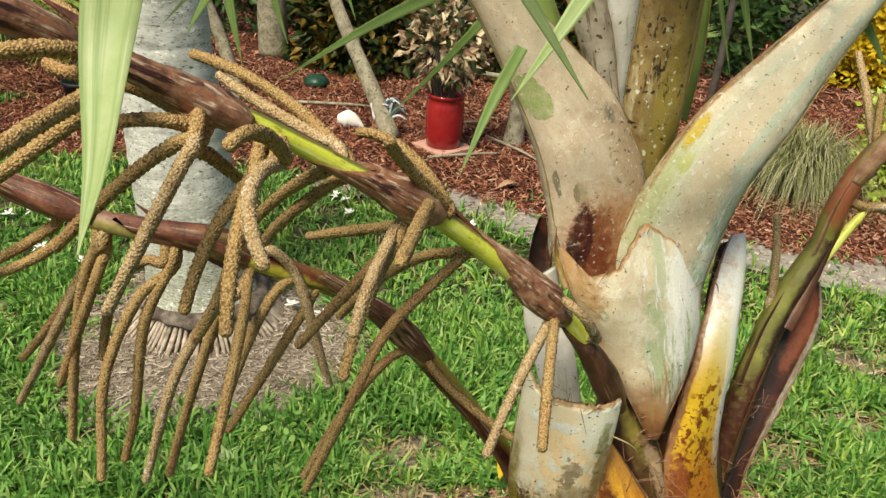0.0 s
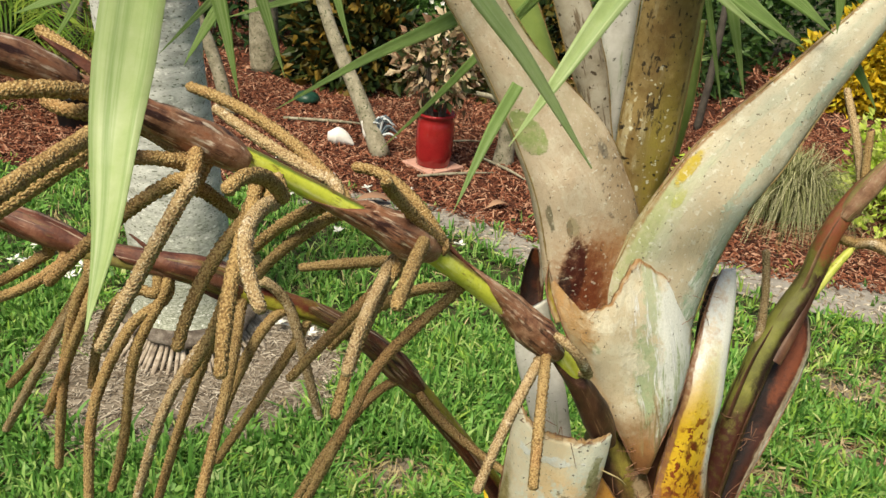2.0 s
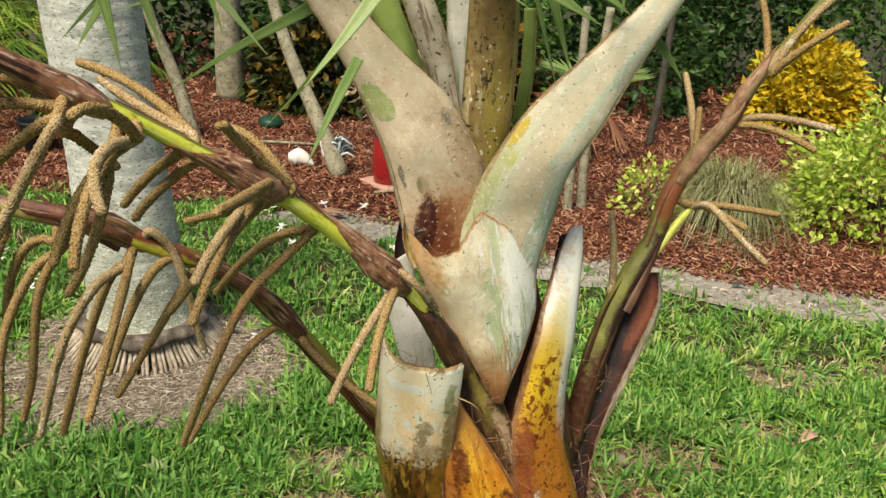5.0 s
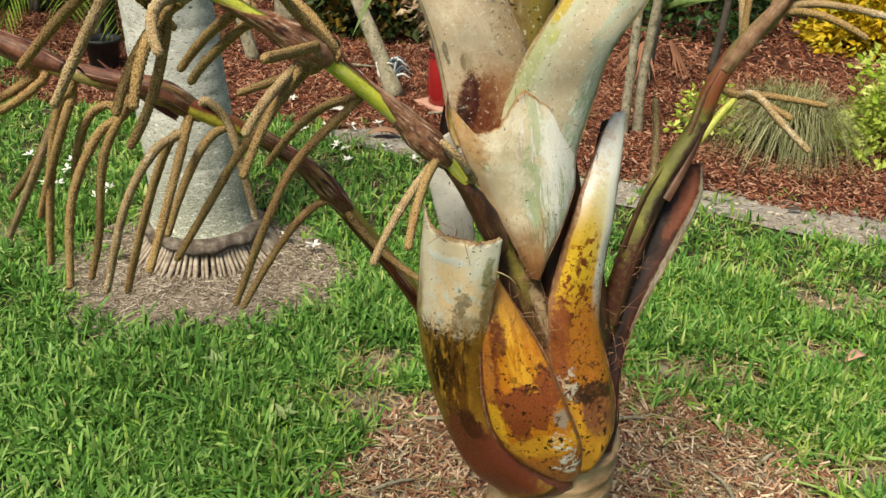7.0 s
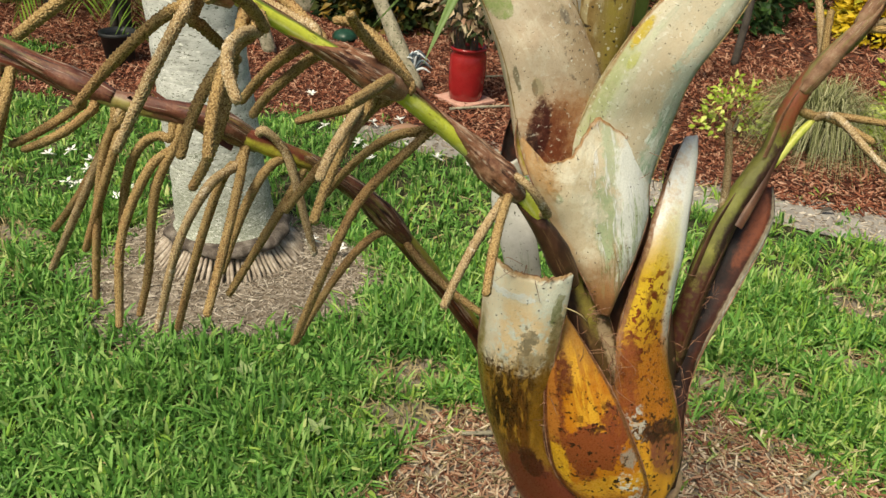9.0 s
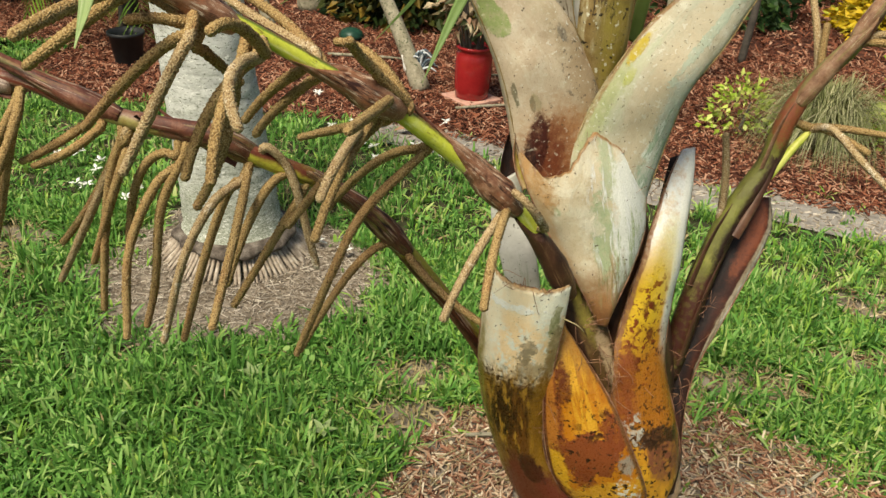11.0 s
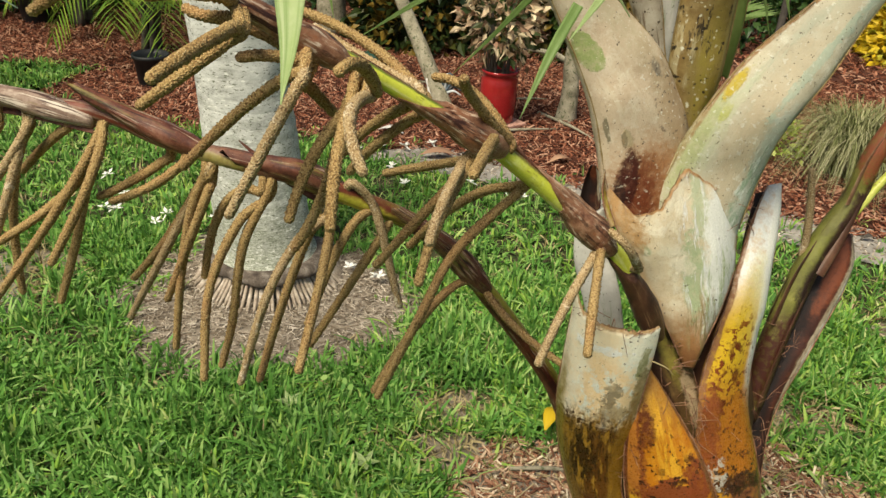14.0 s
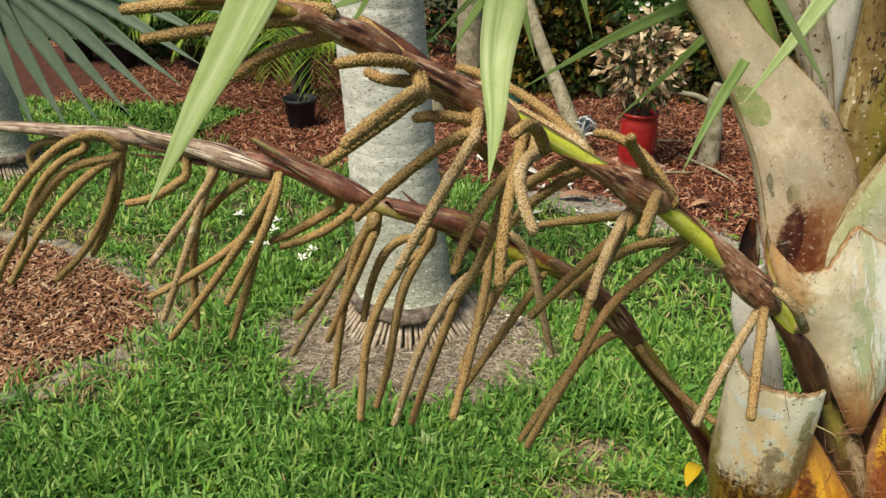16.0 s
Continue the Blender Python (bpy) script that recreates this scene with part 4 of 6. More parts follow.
def leaf_base(name, edges, material, bulge, thick, label="", torn=0, flat=3.2):
    """A curved, thick leaf stalk or sheath between pairs of edge places from its top to its foot."""
    rows, cols = 48, (44 if torn else 20)
    n = len(edges)
    left = curve_through([e[0] for e in edges], rows)[0]
    right = curve_through([e[1] for e in edges], rows)[0]
    mid = (left + right) / 2
    along = np.gradient(mid, axis=0)
    side = right - left
    out = np.cross(along, side)
    out = out / np.linalg.norm(out, axis=1)[:, None]
    out = np.where((out[:, 1:2] > 0), -out, out)
    half = np.linalg.norm(side, axis=1) / 2
    along = along / np.linalg.norm(along, axis=1)[:, None]
    verts, strip, place = [], [], []
    down = np.concatenate(([0], np.cumsum(np.linalg.norm(np.diff(mid, axis=0), axis=1))))
    for layer in (0, 1):
        for i in range(rows):
            s = i / (rows - 1)
            for j in range(cols + 1):
                u = 2 * j / cols - 1
                p = left[i] + side[i] * (j / cols)
                arch = bulge * half[i] * (1 - abs(u) ** flat)
                p = p + out[i] * arch
                if torn == 1:
                    top = np.interp(u, [-1, -0.93, -0.7, -0.35, 0.05, 0.16, 0.57, 0.85, 1], [0.01, 0.005, -0.027, -0.008, 0.052, 0.066, 0.046, 0.02, 0])
                elif torn == 2:
                    top = np.interp(u, [-1, -0.9, -0.75, -0.3, 0.5, 0.9, 1], [0.012, 0.004, -0.010, -0.017, -0.010, -0.002, 0.004])
                else:
                    top = 0.0
                if torn:
                    top += 0.003 * noise.noise(Vector((u * 14, 3.0 * torn, 0))) + 0.0035 * noise.noise(Vector((u * 41, 5.0 * torn, 2)))
                    p = p - along[i] * top * (1 - s) ** 3
                q = Vector(p)
                p = p + out[i] * (0.0028 * noise.noise(q * 18) + 0.0012 * noise.noise(Vector((q.x * 70, q.y * 70, q.z * 24))))
                if layer:
                    p = p - out[i] * min(thick, half[i] * 1.2) * (1 - 0.75 * u ** 4)
                verts.append(p)
                strip.append((half[i] * u, down[i], 5 * left[0][0] + layer))
                place.append((u, s, layer))
    w = cols + 1
    faces = []
    for layer in (0, 1):
        o = layer * rows * w
        for i in range(rows - 1):
            for j in range(cols):
                q = (o + i * w + j, o + i * w + j + 1, o + (i + 1) * w + j + 1, o + (i + 1) * w + j)
                faces.append(q if layer else q[::-1])
    o = rows * w
    for j in range(cols):
        faces.append((j, j + 1, o + j + 1, o + j))
        k = (rows - 1) * w + j
        faces.append((k + 1, k, o + k, o + k + 1))
    for i in range(rows - 1):
        faces.append((i * w, o + i * w, o + (i + 1) * w, (i + 1) * w))
        k = i * w + cols
        faces.append((o + k, k, k + w, o + k + w))
    ob = under(link_mesh(name, verts, faces, material, None, label, strip=strip, place=place), palm)
    if name == "leaf_stalk":
        for line in (left, right):
            v, f = tube_mesh([line[i] for i in range(0, rows, 6)], [0.0008] * 3, 7, 60, lambda i, j: 1 + 0.9 * noise.noise(Vector((i * 0.7, j, line[0][0] * 50))))
            link_mesh("stalk_margin", v, f, MAT["stalk_mottled"], ob, "thin brown stalk margin", strip=tube_strip(list(line[::6]), 0.002, 7, 60))
    if "sheath" in name and "scrap" not in name:
        for line in (left, right):
            v, f = tube_mesh([line[i] for i in range(2, rows, 6)], [0.0005, 0.0010, 0.0012, 0.0010, 0.0008], 7, 60, lambda i, j: 1 + 0.9 * noise.noise(Vector((i * 0.9, j, line[0][0] * 50))))
            link_mesh("fibrous_edge", v, f, MAT["bract_brown"], ob, "dark fibrous sheath edge")
    return ob


AXES = {}


def rachis(name, points, r0, r1, material, label):
    v, f = tube_mesh(points, [r0, r0, 0.8 * r0 + 0.2 * r1, 0.45 * r0 + 0.55 * r1, r1, r1], 16, 110, lambda i, j: 1 + 0.06 * noise.noise(Vector((i * 0.25, j * 0.9, r0 * 300))))
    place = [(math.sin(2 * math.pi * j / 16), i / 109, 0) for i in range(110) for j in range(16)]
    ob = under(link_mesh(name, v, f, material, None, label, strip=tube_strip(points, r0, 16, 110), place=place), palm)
    AXES[ob.name] = curve_through(points, 120)[0]
    return ob


def bract(points, r, parent, skin="bract_brown", swell=1.0):
    """A leathery sleeve that clasps the stalk, swollen at its foot and torn at its tip."""
    seg, rings = 18, 34
    turn = 40 * points[0][0] + 17 * points[1][2]
    c, tan, _ = curve_through(points, rings)
    v, f = tube_mesh(points, [r * q for q in (0.72, 0.95 + 0.07 * swell, 0.98 + 0.18 * swell, 0.98 + 0.14 * swell, 0.96, 0.90 - 0.06 * swell, 0.84 - 0.10 * swell, 0.80 - 0.12 * swell)], seg, rings,
                     lambda i, j: 1 + 0.16 * min(1.0, 0.25 + swell) * noise.noise(Vector((i * 0.16, 1.9 * math.cos(2 * math.pi * j / seg) + turn, 1.9 * math.sin(2 * math.pi * j / seg)))) + 0.03 * noise.noise(Vector((i * 0.5, j * 1.3, turn))))
    for i in range(rings - 14, rings):
        pull = 2.0 * ((i - rings + 15) / 14) ** 2
        for j in range(seg):
            a = 2 * math.pi * j / seg
            v[i * seg + j] = v[i * seg + j] + tan[i] * pull * r * (1.1 * math.cos(a - turn) + 0.5 * noise.noise(Vector((3 * math.cos(a), 3 * math.sin(a), turn))))
    return link_mesh("bract", v, f, MAT[skin], parent, "leathery brown bract", strip=tube_strip(points, r, seg, rings))


def stripe(points, r, parent):
    v, f = tube_mesh(points, [r * 0.35, r * 0.85, r * 1.12, r * 1.18, r * 1.16, r * 1.06, r * 0.55], 18, 24, lambda i, j: 1 + 0.05 * noise.noise(Vector((i * 0.35, j * 0.5, points[0][0] * 30))))
    return link_mesh("bare_stem", v, f, MAT["stem_yellow"], parent, "bare yellow-green stem")


def flap(points, r, parent, skin_name="bract_red"):
    """A dry bract that stands off the stalk, a thin curled leaf with a point."""
    c, tan, _ = curve_through(points, 14)
    s, b = sides_along(tan)
    verts, faces = [], []
    for layer in (0, 1):
        for i in range(14):
            w = r * (1 - (i / 13) ** 1.6) + 0.0006
            for j in range(5):
                u = j / 2 - 1
                verts.append(c[i] + s[i] * w * u + b[i] * (w * 0.8 * u * u - 0.0012 * layer))
    for i in range(13):
        for j in range(4):
            q = (i * 5 + j, i * 5 + j + 1, (i + 1) * 5 + j + 1, (i + 1) * 5 + j)
            faces += [q, tuple(70 + k for k in reversed(q))]
    for i in range(13):
        faces += [(i * 5, (i + 1) * 5, 70 + (i + 1) * 5, 70 + i * 5), (i * 5 + 4, 74 + i * 5, 79 + i * 5, i * 5 + 9)]
    return link_mesh("dry_flap", verts, faces, MAT[skin_name], parent, "dry curled brown bract")


def catkin(points, parent, r=0.0060):
    """A drooping catkin, set all over with small scales in diagonal rows; it leaves its stalk level and then bends down."""
    points = [np.array(q, float) for q in points]
    if len(points) == 3:
        a, m, b = points
        c = 2 * m - (a + b) / 2
        points = [(1 - u) ** 2 * a + 2 * u * (1 - u) * c + u * u * b for u in np.linspace(0, 1, 8)]
    line = AXES[parent.name]
    root = line[np.argmin(np.linalg.norm(line - points[0], axis=1))]
    if np.linalg.norm(root - points[0]) > 0.012:
        points = [root] + list(points)
    length = curve_through(points, 40)[2]
    rings = max(24, int(length / 0.0021))
    turn = rng.uniform(0, 6)

    def scales(i, j):
        return 1 + 0.17 * math.sin(i * 2.1 + (math.pi if j % 2 else 0)) + 0.10 * noise.noise(Vector((i * 0.06, turn, 0))) + 0.10 * noise.noise(Vector((i * 1.7, j * 1.7, turn)))

    v, f = tube_mesh(points, [r * 0.85, r * 1.0, r * 1.06, r * 1.03, r * 1.0, r * 0.97, r * 0.92, r * 0.86], 14, rings, scales)
    n = len(v)
    end = v[-14:]
    mid = sum(end) / 14
    ahead = mid - sum(v[-28:-14]) / 14
    v += [mid + (q - mid) * 0.55 + ahead * 1.6 for q in end]
    f.pop()
    f += [(n - 14 + k, n - 14 + (k + 1) % 14, n + (k + 1) % 14, n + k) for k in range(14)] + [tuple(range(n, n + 14))]
    return link_mesh("catkin", v, f, MAT["catkin_skin" if rng.uniform() < 0.85 else "catkin_frosted"], parent)


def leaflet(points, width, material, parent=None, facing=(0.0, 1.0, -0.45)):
    """A long folded palm leaflet that narrows to a point; its fold runs along the back. The default facing turns its
    broad side to the camera's view.
    """
    n = 30
    c, tan, _ = curve_through(points, n)
    verts, faces = [], []
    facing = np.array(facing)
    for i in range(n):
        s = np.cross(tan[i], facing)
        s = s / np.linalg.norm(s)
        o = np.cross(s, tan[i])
        u = i / (n - 1)
        w = width / 2 * (1 if u < 0.3 else max(0.03, 1 - ((u - 0.3) / 0.7) ** 1.25))
        for k, d in ((-1, 0.0), (-0.5, 0.10), (0, 0.28), (0.5, 0.10), (1, 0.0)):
            verts.append(c[i] + s * w * k + o * w * d)
        for k, d in ((-1, 0.0), (-0.5, 0.10), (0, 0.28), (0.5, 0.10), (1, 0.0)):
            verts.append(c[i] + s * w * k + o * (w * d - 0.0005))
    for i in range(n - 1):
        for k in range(4):
            a = i * 10 + k
            faces += [(a, a + 1, a + 11, a + 10), (a + 6, a + 5, a + 15, a + 16)]
        faces += [(i * 10, i * 10 + 10, i * 10 + 15, i * 10 + 5), (i * 10 + 4, i * 10 + 9, i * 10 + 19, i * 10 + 14)]
    strip = [(width * k, 0.5 * i / n, 9 * c[0][0]) for i in range(n) for k in (-0.5, -0.25, 0, 0.25, 0.5, -0.5, -0.25, 0, 0.25, 0.5)]
    return under(link_mesh("leaflet", verts, faces, material, None, strip=strip), parent or palm)


def fibres(centre, spread, n, seed, length=0.05):
    """Loose brown fibres between the sheaths, each one a thin bent hair."""
    r = np.random.default_rng(seed)
    for _ in range(n):
        a = np.array(centre) + r.normal(0, 1, 3) * spread
        d = np.array((r.normal(0, 1), -abs(r.normal(0, 0.5)), r.normal(0.6, 1)))
        d = d / np.linalg.norm(d) * length * r.uniform(0.5, 1.3)
        v, f = tube_mesh([a, a + d * 0.5 + r.normal(0, 0.006, 3), a + d + r.normal(0, 0.012, 3)], [0.0006, 0.0005, 0.0003], 4, 9)
        under(link_mesh("fibre", v, f, MAT["bract_brown"], None), palm)


# leaf stalks and sheaths of the palm
pet_left = leaf_base('leaf_stalk', [
    ((0.034, 0.980, 1.618), (0.092, 1.000, 1.622)),
    ((0.056, 0.990, 1.582), (0.123, 1.010, 1.586)),
    ((0.101, 1.000, 1.519), (0.172, 1.030, 1.520)),
    ((0.148, 1.010, 1.438), (0.267, 1.060, 1.432)),
    ((0.171, 1.005, 1.397), (0.302, 1.070, 1.381)),
    ((0.192, 1.000, 1.355), (0.331, 1.080, 1.330)),
    ((0.214, 1.000, 1.287), (0.346, 1.080, 1.274)),
    ((0.227, 1.000, 1.231), (0.334, 1.050, 1.217)),
    ((0.253, 1.000, 1.173), (0.323, 1.020, 1.151)),
], MAT['stalk_tan'], 0.3, 0.05, label='thick tan leaf stalk with a green scar, a red stain and a painted dark hollow')
pet_right = leaf_base('leaf_stalk', [
    ((0.618, 1.120, 1.665), (0.657, 1.120, 1.668)),
    ((0.574, 1.100, 1.614), (0.616, 1.100, 1.618)),
    ((0.476, 1.070, 1.510), (0.525, 1.060, 1.455)),
    ((0.391, 1.050, 1.421), (0.494, 1.040, 1.395)),
    ((0.344, 1.035, 1.339), (0.460, 1.030, 1.340)),
    ((0.317, 1.030, 1.267), (0.447, 1.050, 1.261)),
    ((0.301, 1.020, 1.211), (0.431, 1.040, 1.177)),
    ((0.309, 1.020, 1.141), (0.435, 1.030, 1.109)),
], MAT['stalk_pale'], 0.3, 0.05, label='thick pale tan leaf stalk with yellow and green streaks')
pet_mid = leaf_base('leaf_stalk', [
    ((0.298, 1.040, 1.636), (0.364, 1.040, 1.642)),
    ((0.294, 1.050, 1.596), (0.360, 1.050, 1.601)),
    ((0.294, 1.070, 1.488), (0.367, 1.070, 1.501)),
    ((0.297, 1.080, 1.378), (0.368, 1.080, 1.388)),
    ((0.323, 1.090, 1.303), (0.362, 1.090, 1.313)),
    ((0.341, 1.100, 1.231), (0.358, 1.100, 1.232)),
], MAT['stalk_mottled'], 0.45, 0.045, label='mottled olive-brown leaf stalk with black specks')
pet_c = leaf_base('leaf_stalk', [
    ((0.257, 1.140, 1.627), (0.303, 1.140, 1.631)),
    ((0.256, 1.140, 1.584), (0.303, 1.140, 1.588)),
    ((0.266, 1.140, 1.472), (0.304, 1.140, 1.467)),
    ((0.279, 1.130, 1.387), (0.302, 1.130, 1.376)),
    ((0.291, 1.130, 1.329), (0.312, 1.130, 1.322)),
], MAT['stalk_grey'], 0.45, 0.04, label='pale grey waxy leaf stalk')
pet_c1 = leaf_base('leaf_stalk', [
    ((0.168, 1.100, 1.622), (0.209, 1.100, 1.625)),
    ((0.184, 1.100, 1.582), (0.227, 1.100, 1.585)),
    ((0.215, 1.100, 1.505), (0.267, 1.100, 1.495)),
    ((0.247, 1.100, 1.432), (0.292, 1.100, 1.396)),
    ((0.282, 1.110, 1.360), (0.307, 1.110, 1.353)),
], MAT['stalk_greyb'], 0.45, 0.04, label='grey-brown leaf stalk')
pet_g = leaf_base('leaf_stalk', [
    ((0.074, 1.220, 1.607), (0.134, 1.220, 1.612)),
    ((0.106, 1.200, 1.566), (0.165, 1.200, 1.571)),
    ((0.160, 1.180, 1.487), (0.213, 1.180, 1.475)),
    ((0.214, 1.160, 1.415), (0.257, 1.160, 1.393)),
], MAT['stalk_green'], 0.45, 0.04, label='green leaf stalk with an orange edge')
pet_g2 = leaf_base('leaf_stalk', [
    ((0.376, 1.160, 1.547), (0.394, 1.160, 1.548)),
    ((0.380, 1.160, 1.453), (0.400, 1.160, 1.455)),
    ((0.374, 1.150, 1.372), (0.393, 1.150, 1.365)),
], MAT['stalk_green'], 0.45, 0.02, label='narrow green leaf stalk')
sh_big = leaf_base('broken_sheath', [
    ((0.228, 1.000, 1.227), (0.428, 1.040, 1.176)),
    ((0.246, 0.985, 1.189), (0.431, 1.030, 1.146)),
    ((0.266, 0.980, 1.151), (0.433, 1.020, 1.115)),
    ((0.294, 0.980, 1.104), (0.425, 1.000, 1.080)),
    ((0.326, 0.970, 1.063), (0.415, 0.985, 1.042)),
    ((0.359, 0.965, 1.013), (0.403, 0.970, 1.009)),
    ((0.379, 0.965, 0.975), (0.395, 0.965, 0.973)),
], MAT['sheath_pale'], 0.36, 0.007, label='broken pale leaf sheath with white and green wax', torn=1)
sh_back = leaf_base('sheath_scrap', [
    ((0.194, 1.030, 1.161), (0.233, 1.030, 1.191)),
    ((0.199, 1.020, 1.106), (0.253, 1.020, 1.120)),
    ((0.217, 1.000, 1.057), (0.274, 1.000, 1.063)),
    ((0.234, 0.990, 1.009), (0.290, 0.990, 0.997)),
], MAT['stalk_grey'], 0.3, 0.01, label='pale torn sheath scrap behind the flower stalk')
sh_yel = leaf_base('tall_sheath', [
    ((0.488, 1.150, 1.205), (0.509, 1.155, 1.209)),
    ((0.470, 1.120, 1.164), (0.511, 1.130, 1.165)),
    ((0.442, 1.040, 1.073), (0.510, 1.090, 1.058)),
    ((0.422, 1.000, 0.975), (0.505, 1.060, 0.953)),
    ((0.414, 0.970, 0.894), (0.509, 1.030, 0.869)),
    ((0.426, 0.950, 0.806), (0.540, 1.010, 0.780)),
    ((0.452, 0.930, 0.730), (0.563, 1.000, 0.691)),
    ((0.485, 0.930, 0.660), (0.553, 0.970, 0.650)),
    ((0.503, 0.940, 0.605), (0.528, 0.950, 0.608)),
], MAT['sheath_yellow'], 0.32, 0.012, label='tall yellow sheath with brown specks and a white tip')
sh_or = leaf_base('orange_sheath', [
    ((0.319, 0.965, 0.969), (0.328, 0.960, 0.971)),
    ((0.311, 0.940, 0.910), (0.374, 0.950, 0.912)),
    ((0.313, 0.930, 0.827), (0.426, 0.935, 0.840)),
    ((0.328, 0.925, 0.739), (0.467, 0.920, 0.764)),
    ((0.356, 0.930, 0.665), (0.498, 0.925, 0.692)),
    ((0.411, 0.930, 0.615), (0.510, 0.935, 0.627)),
    ((0.470, 0.940, 0.583), (0.501, 0.945, 0.584)),
], MAT['sheath_orange'], 0.3, 0.012, label='glossy orange-brown sheath with black specks')
sh_cup = leaf_base('cut_sheath', [
    ((0.203, 0.945, 1.086), (0.329, 0.930, 1.063)),
    ((0.200, 0.955, 0.982), (0.327, 0.925, 1.014)),
    ((0.200, 0.965, 0.879), (0.322, 0.930, 0.917)),
    ((0.219, 0.975, 0.770), (0.316, 0.935, 0.812)),
    ((0.256, 0.980, 0.659), (0.332, 0.940, 0.703)),
    ((0.300, 0.985, 0.568), (0.389, 0.940, 0.635)),
    ((0.367, 0.985, 0.512), (0.486, 0.950, 0.577)),
], MAT['sheath_cup'], 0.5, 0.006, label='cut pale leaf base turning brown below', torn=2)
sh_bot = leaf_base('lower_sheath', [
    ((0.269, 0.990, 0.679), (0.374, 0.945, 0.730)),
    ((0.296, 0.985, 0.595), (0.438, 0.940, 0.644)),
    ((0.344, 0.980, 0.531), (0.496, 0.945, 0.583)),
    ((0.389, 0.975, 0.511), (0.500, 0.955, 0.550)),
], MAT['sheath_low'], 0.25, 0.012, label='dark brown lower sheath wrapped round the trunk')
sh_r = leaf_base('boat_sheath', [
    ((0.634, 1.240, 1.095), (0.674, 1.250, 1.095)),
    ((0.600, 1.200, 1.030), (0.679, 1.220, 1.041)),
    ((0.574, 1.160, 0.943), (0.645, 1.170, 0.969)),
    ((0.554, 1.130, 0.874), (0.610, 1.130, 0.893)),
    ((0.542, 1.090, 0.799), (0.579, 1.100, 0.810)),
    ((0.542, 1.060, 0.719), (0.568, 1.060, 0.735)),
    ((0.551, 1.030, 0.652), (0.577, 1.040, 0.661)),
    ((0.531, 0.990, 0.599), (0.567, 1.000, 0.613)),
], MAT['boat_dark'], 0.35, 0.01, label='dark red-brown boat-shaped sheath with a painted shaded inside and a pale edge')
# A dark sheet added to darken the gap beside the tall sheath.
sc1 = leaf_base('sheath_scrap', [
    ((0.472, 1.150, 1.189), (0.502, 1.150, 1.203)),
    ((0.463, 1.120, 1.122), (0.501, 1.120, 1.126)),
    ((0.462, 1.090, 1.064), (0.497, 1.090, 1.058)),
], MAT['boat_dark'], 0.2, 0.006, label='dark sheet filling the gap at the inner face of the tall sheath')
leaf_base('sheath_lip', [
    ((0.224, 1.000, 1.262), (0.246, 1.012, 1.264)),
    ((0.223, 0.992, 1.232), (0.252, 1.008, 1.232)),
    ((0.230, 0.985, 1.206), (0.258, 0.998, 1.205)),
    ((0.242, 0.980, 1.182), (0.264, 0.990, 1.185)),
], MAT['sheath_lip_skin'], -0.35, 0.004, label='curled olive inner side of the broken sheath', torn=2)
leaf_base('dry_shred', [
    ((0.210, 1.130, 1.214), (0.220, 1.130, 1.216)),
    ((0.204, 1.130, 1.186), (0.230, 1.130, 1.190)),
    ((0.201, 1.120, 1.152), (0.235, 1.120, 1.154)),
    ((0.205, 1.110, 1.120), (0.235, 1.110, 1.125)),
], MAT['boat_dark'], -0.3, 0.004, label='dark curled dry shred beside the leaf stalk')
leaf_base('inner_sheath', [
    ((0.296, 1.002, 1.096), (0.316, 1.004, 1.100)),
    ((0.315, 0.992, 1.027), (0.357, 0.996, 1.032)),
    ((0.330, 0.977, 0.964), (0.392, 0.985, 0.972)),
    ((0.365, 0.967, 0.901), (0.423, 0.975, 0.896)),
    ((0.400, 0.960, 0.850), (0.435, 0.965, 0.845)),
], MAT['sheath_inner'], 0.25, 0.005, label='olive-brown inner sheath with loose fibres')
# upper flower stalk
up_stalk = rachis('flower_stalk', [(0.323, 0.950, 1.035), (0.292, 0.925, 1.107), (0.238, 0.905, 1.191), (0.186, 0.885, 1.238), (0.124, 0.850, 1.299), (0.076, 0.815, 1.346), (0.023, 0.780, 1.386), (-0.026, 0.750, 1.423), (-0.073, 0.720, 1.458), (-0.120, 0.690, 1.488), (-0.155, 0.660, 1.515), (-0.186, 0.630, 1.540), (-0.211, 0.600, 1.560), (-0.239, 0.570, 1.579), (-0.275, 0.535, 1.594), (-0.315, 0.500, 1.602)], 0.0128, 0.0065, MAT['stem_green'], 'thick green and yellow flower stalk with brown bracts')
bract([(0.239, 0.905, 1.185), (0.204, 0.890, 1.221), (0.168, 0.875, 1.260), (0.140, 0.860, 1.286)], 0.019, up_stalk)
bract([(0.084, 0.820, 1.342), (0.060, 0.800, 1.362), (0.027, 0.785, 1.385), (-0.002, 0.765, 1.408)], 0.0185, up_stalk)
bract([(-0.077, 0.715, 1.457), (-0.112, 0.695, 1.482), (-0.138, 0.670, 1.504), (-0.163, 0.650, 1.523)], 0.015, up_stalk)
bract([(0.329, 0.948, 1.031), (0.301, 0.930, 1.089), (0.275, 0.915, 1.135), (0.250, 0.904, 1.173)], 0.0172, up_stalk, 'bract_dark')
bract([(-0.180, 0.634, 1.536), (-0.205, 0.608, 1.556), (-0.235, 0.575, 1.577), (-0.262, 0.548, 1.589)], 0.0125, up_stalk)
flap([(-0.145, 0.672, 1.516), (-0.175, 0.655, 1.545), (-0.205, 0.640, 1.566)], .012, up_stalk)
flap([(0.010, 0.775, 1.404), (-0.030, 0.750, 1.436), (-0.075, 0.730, 1.466)], .011, up_stalk)
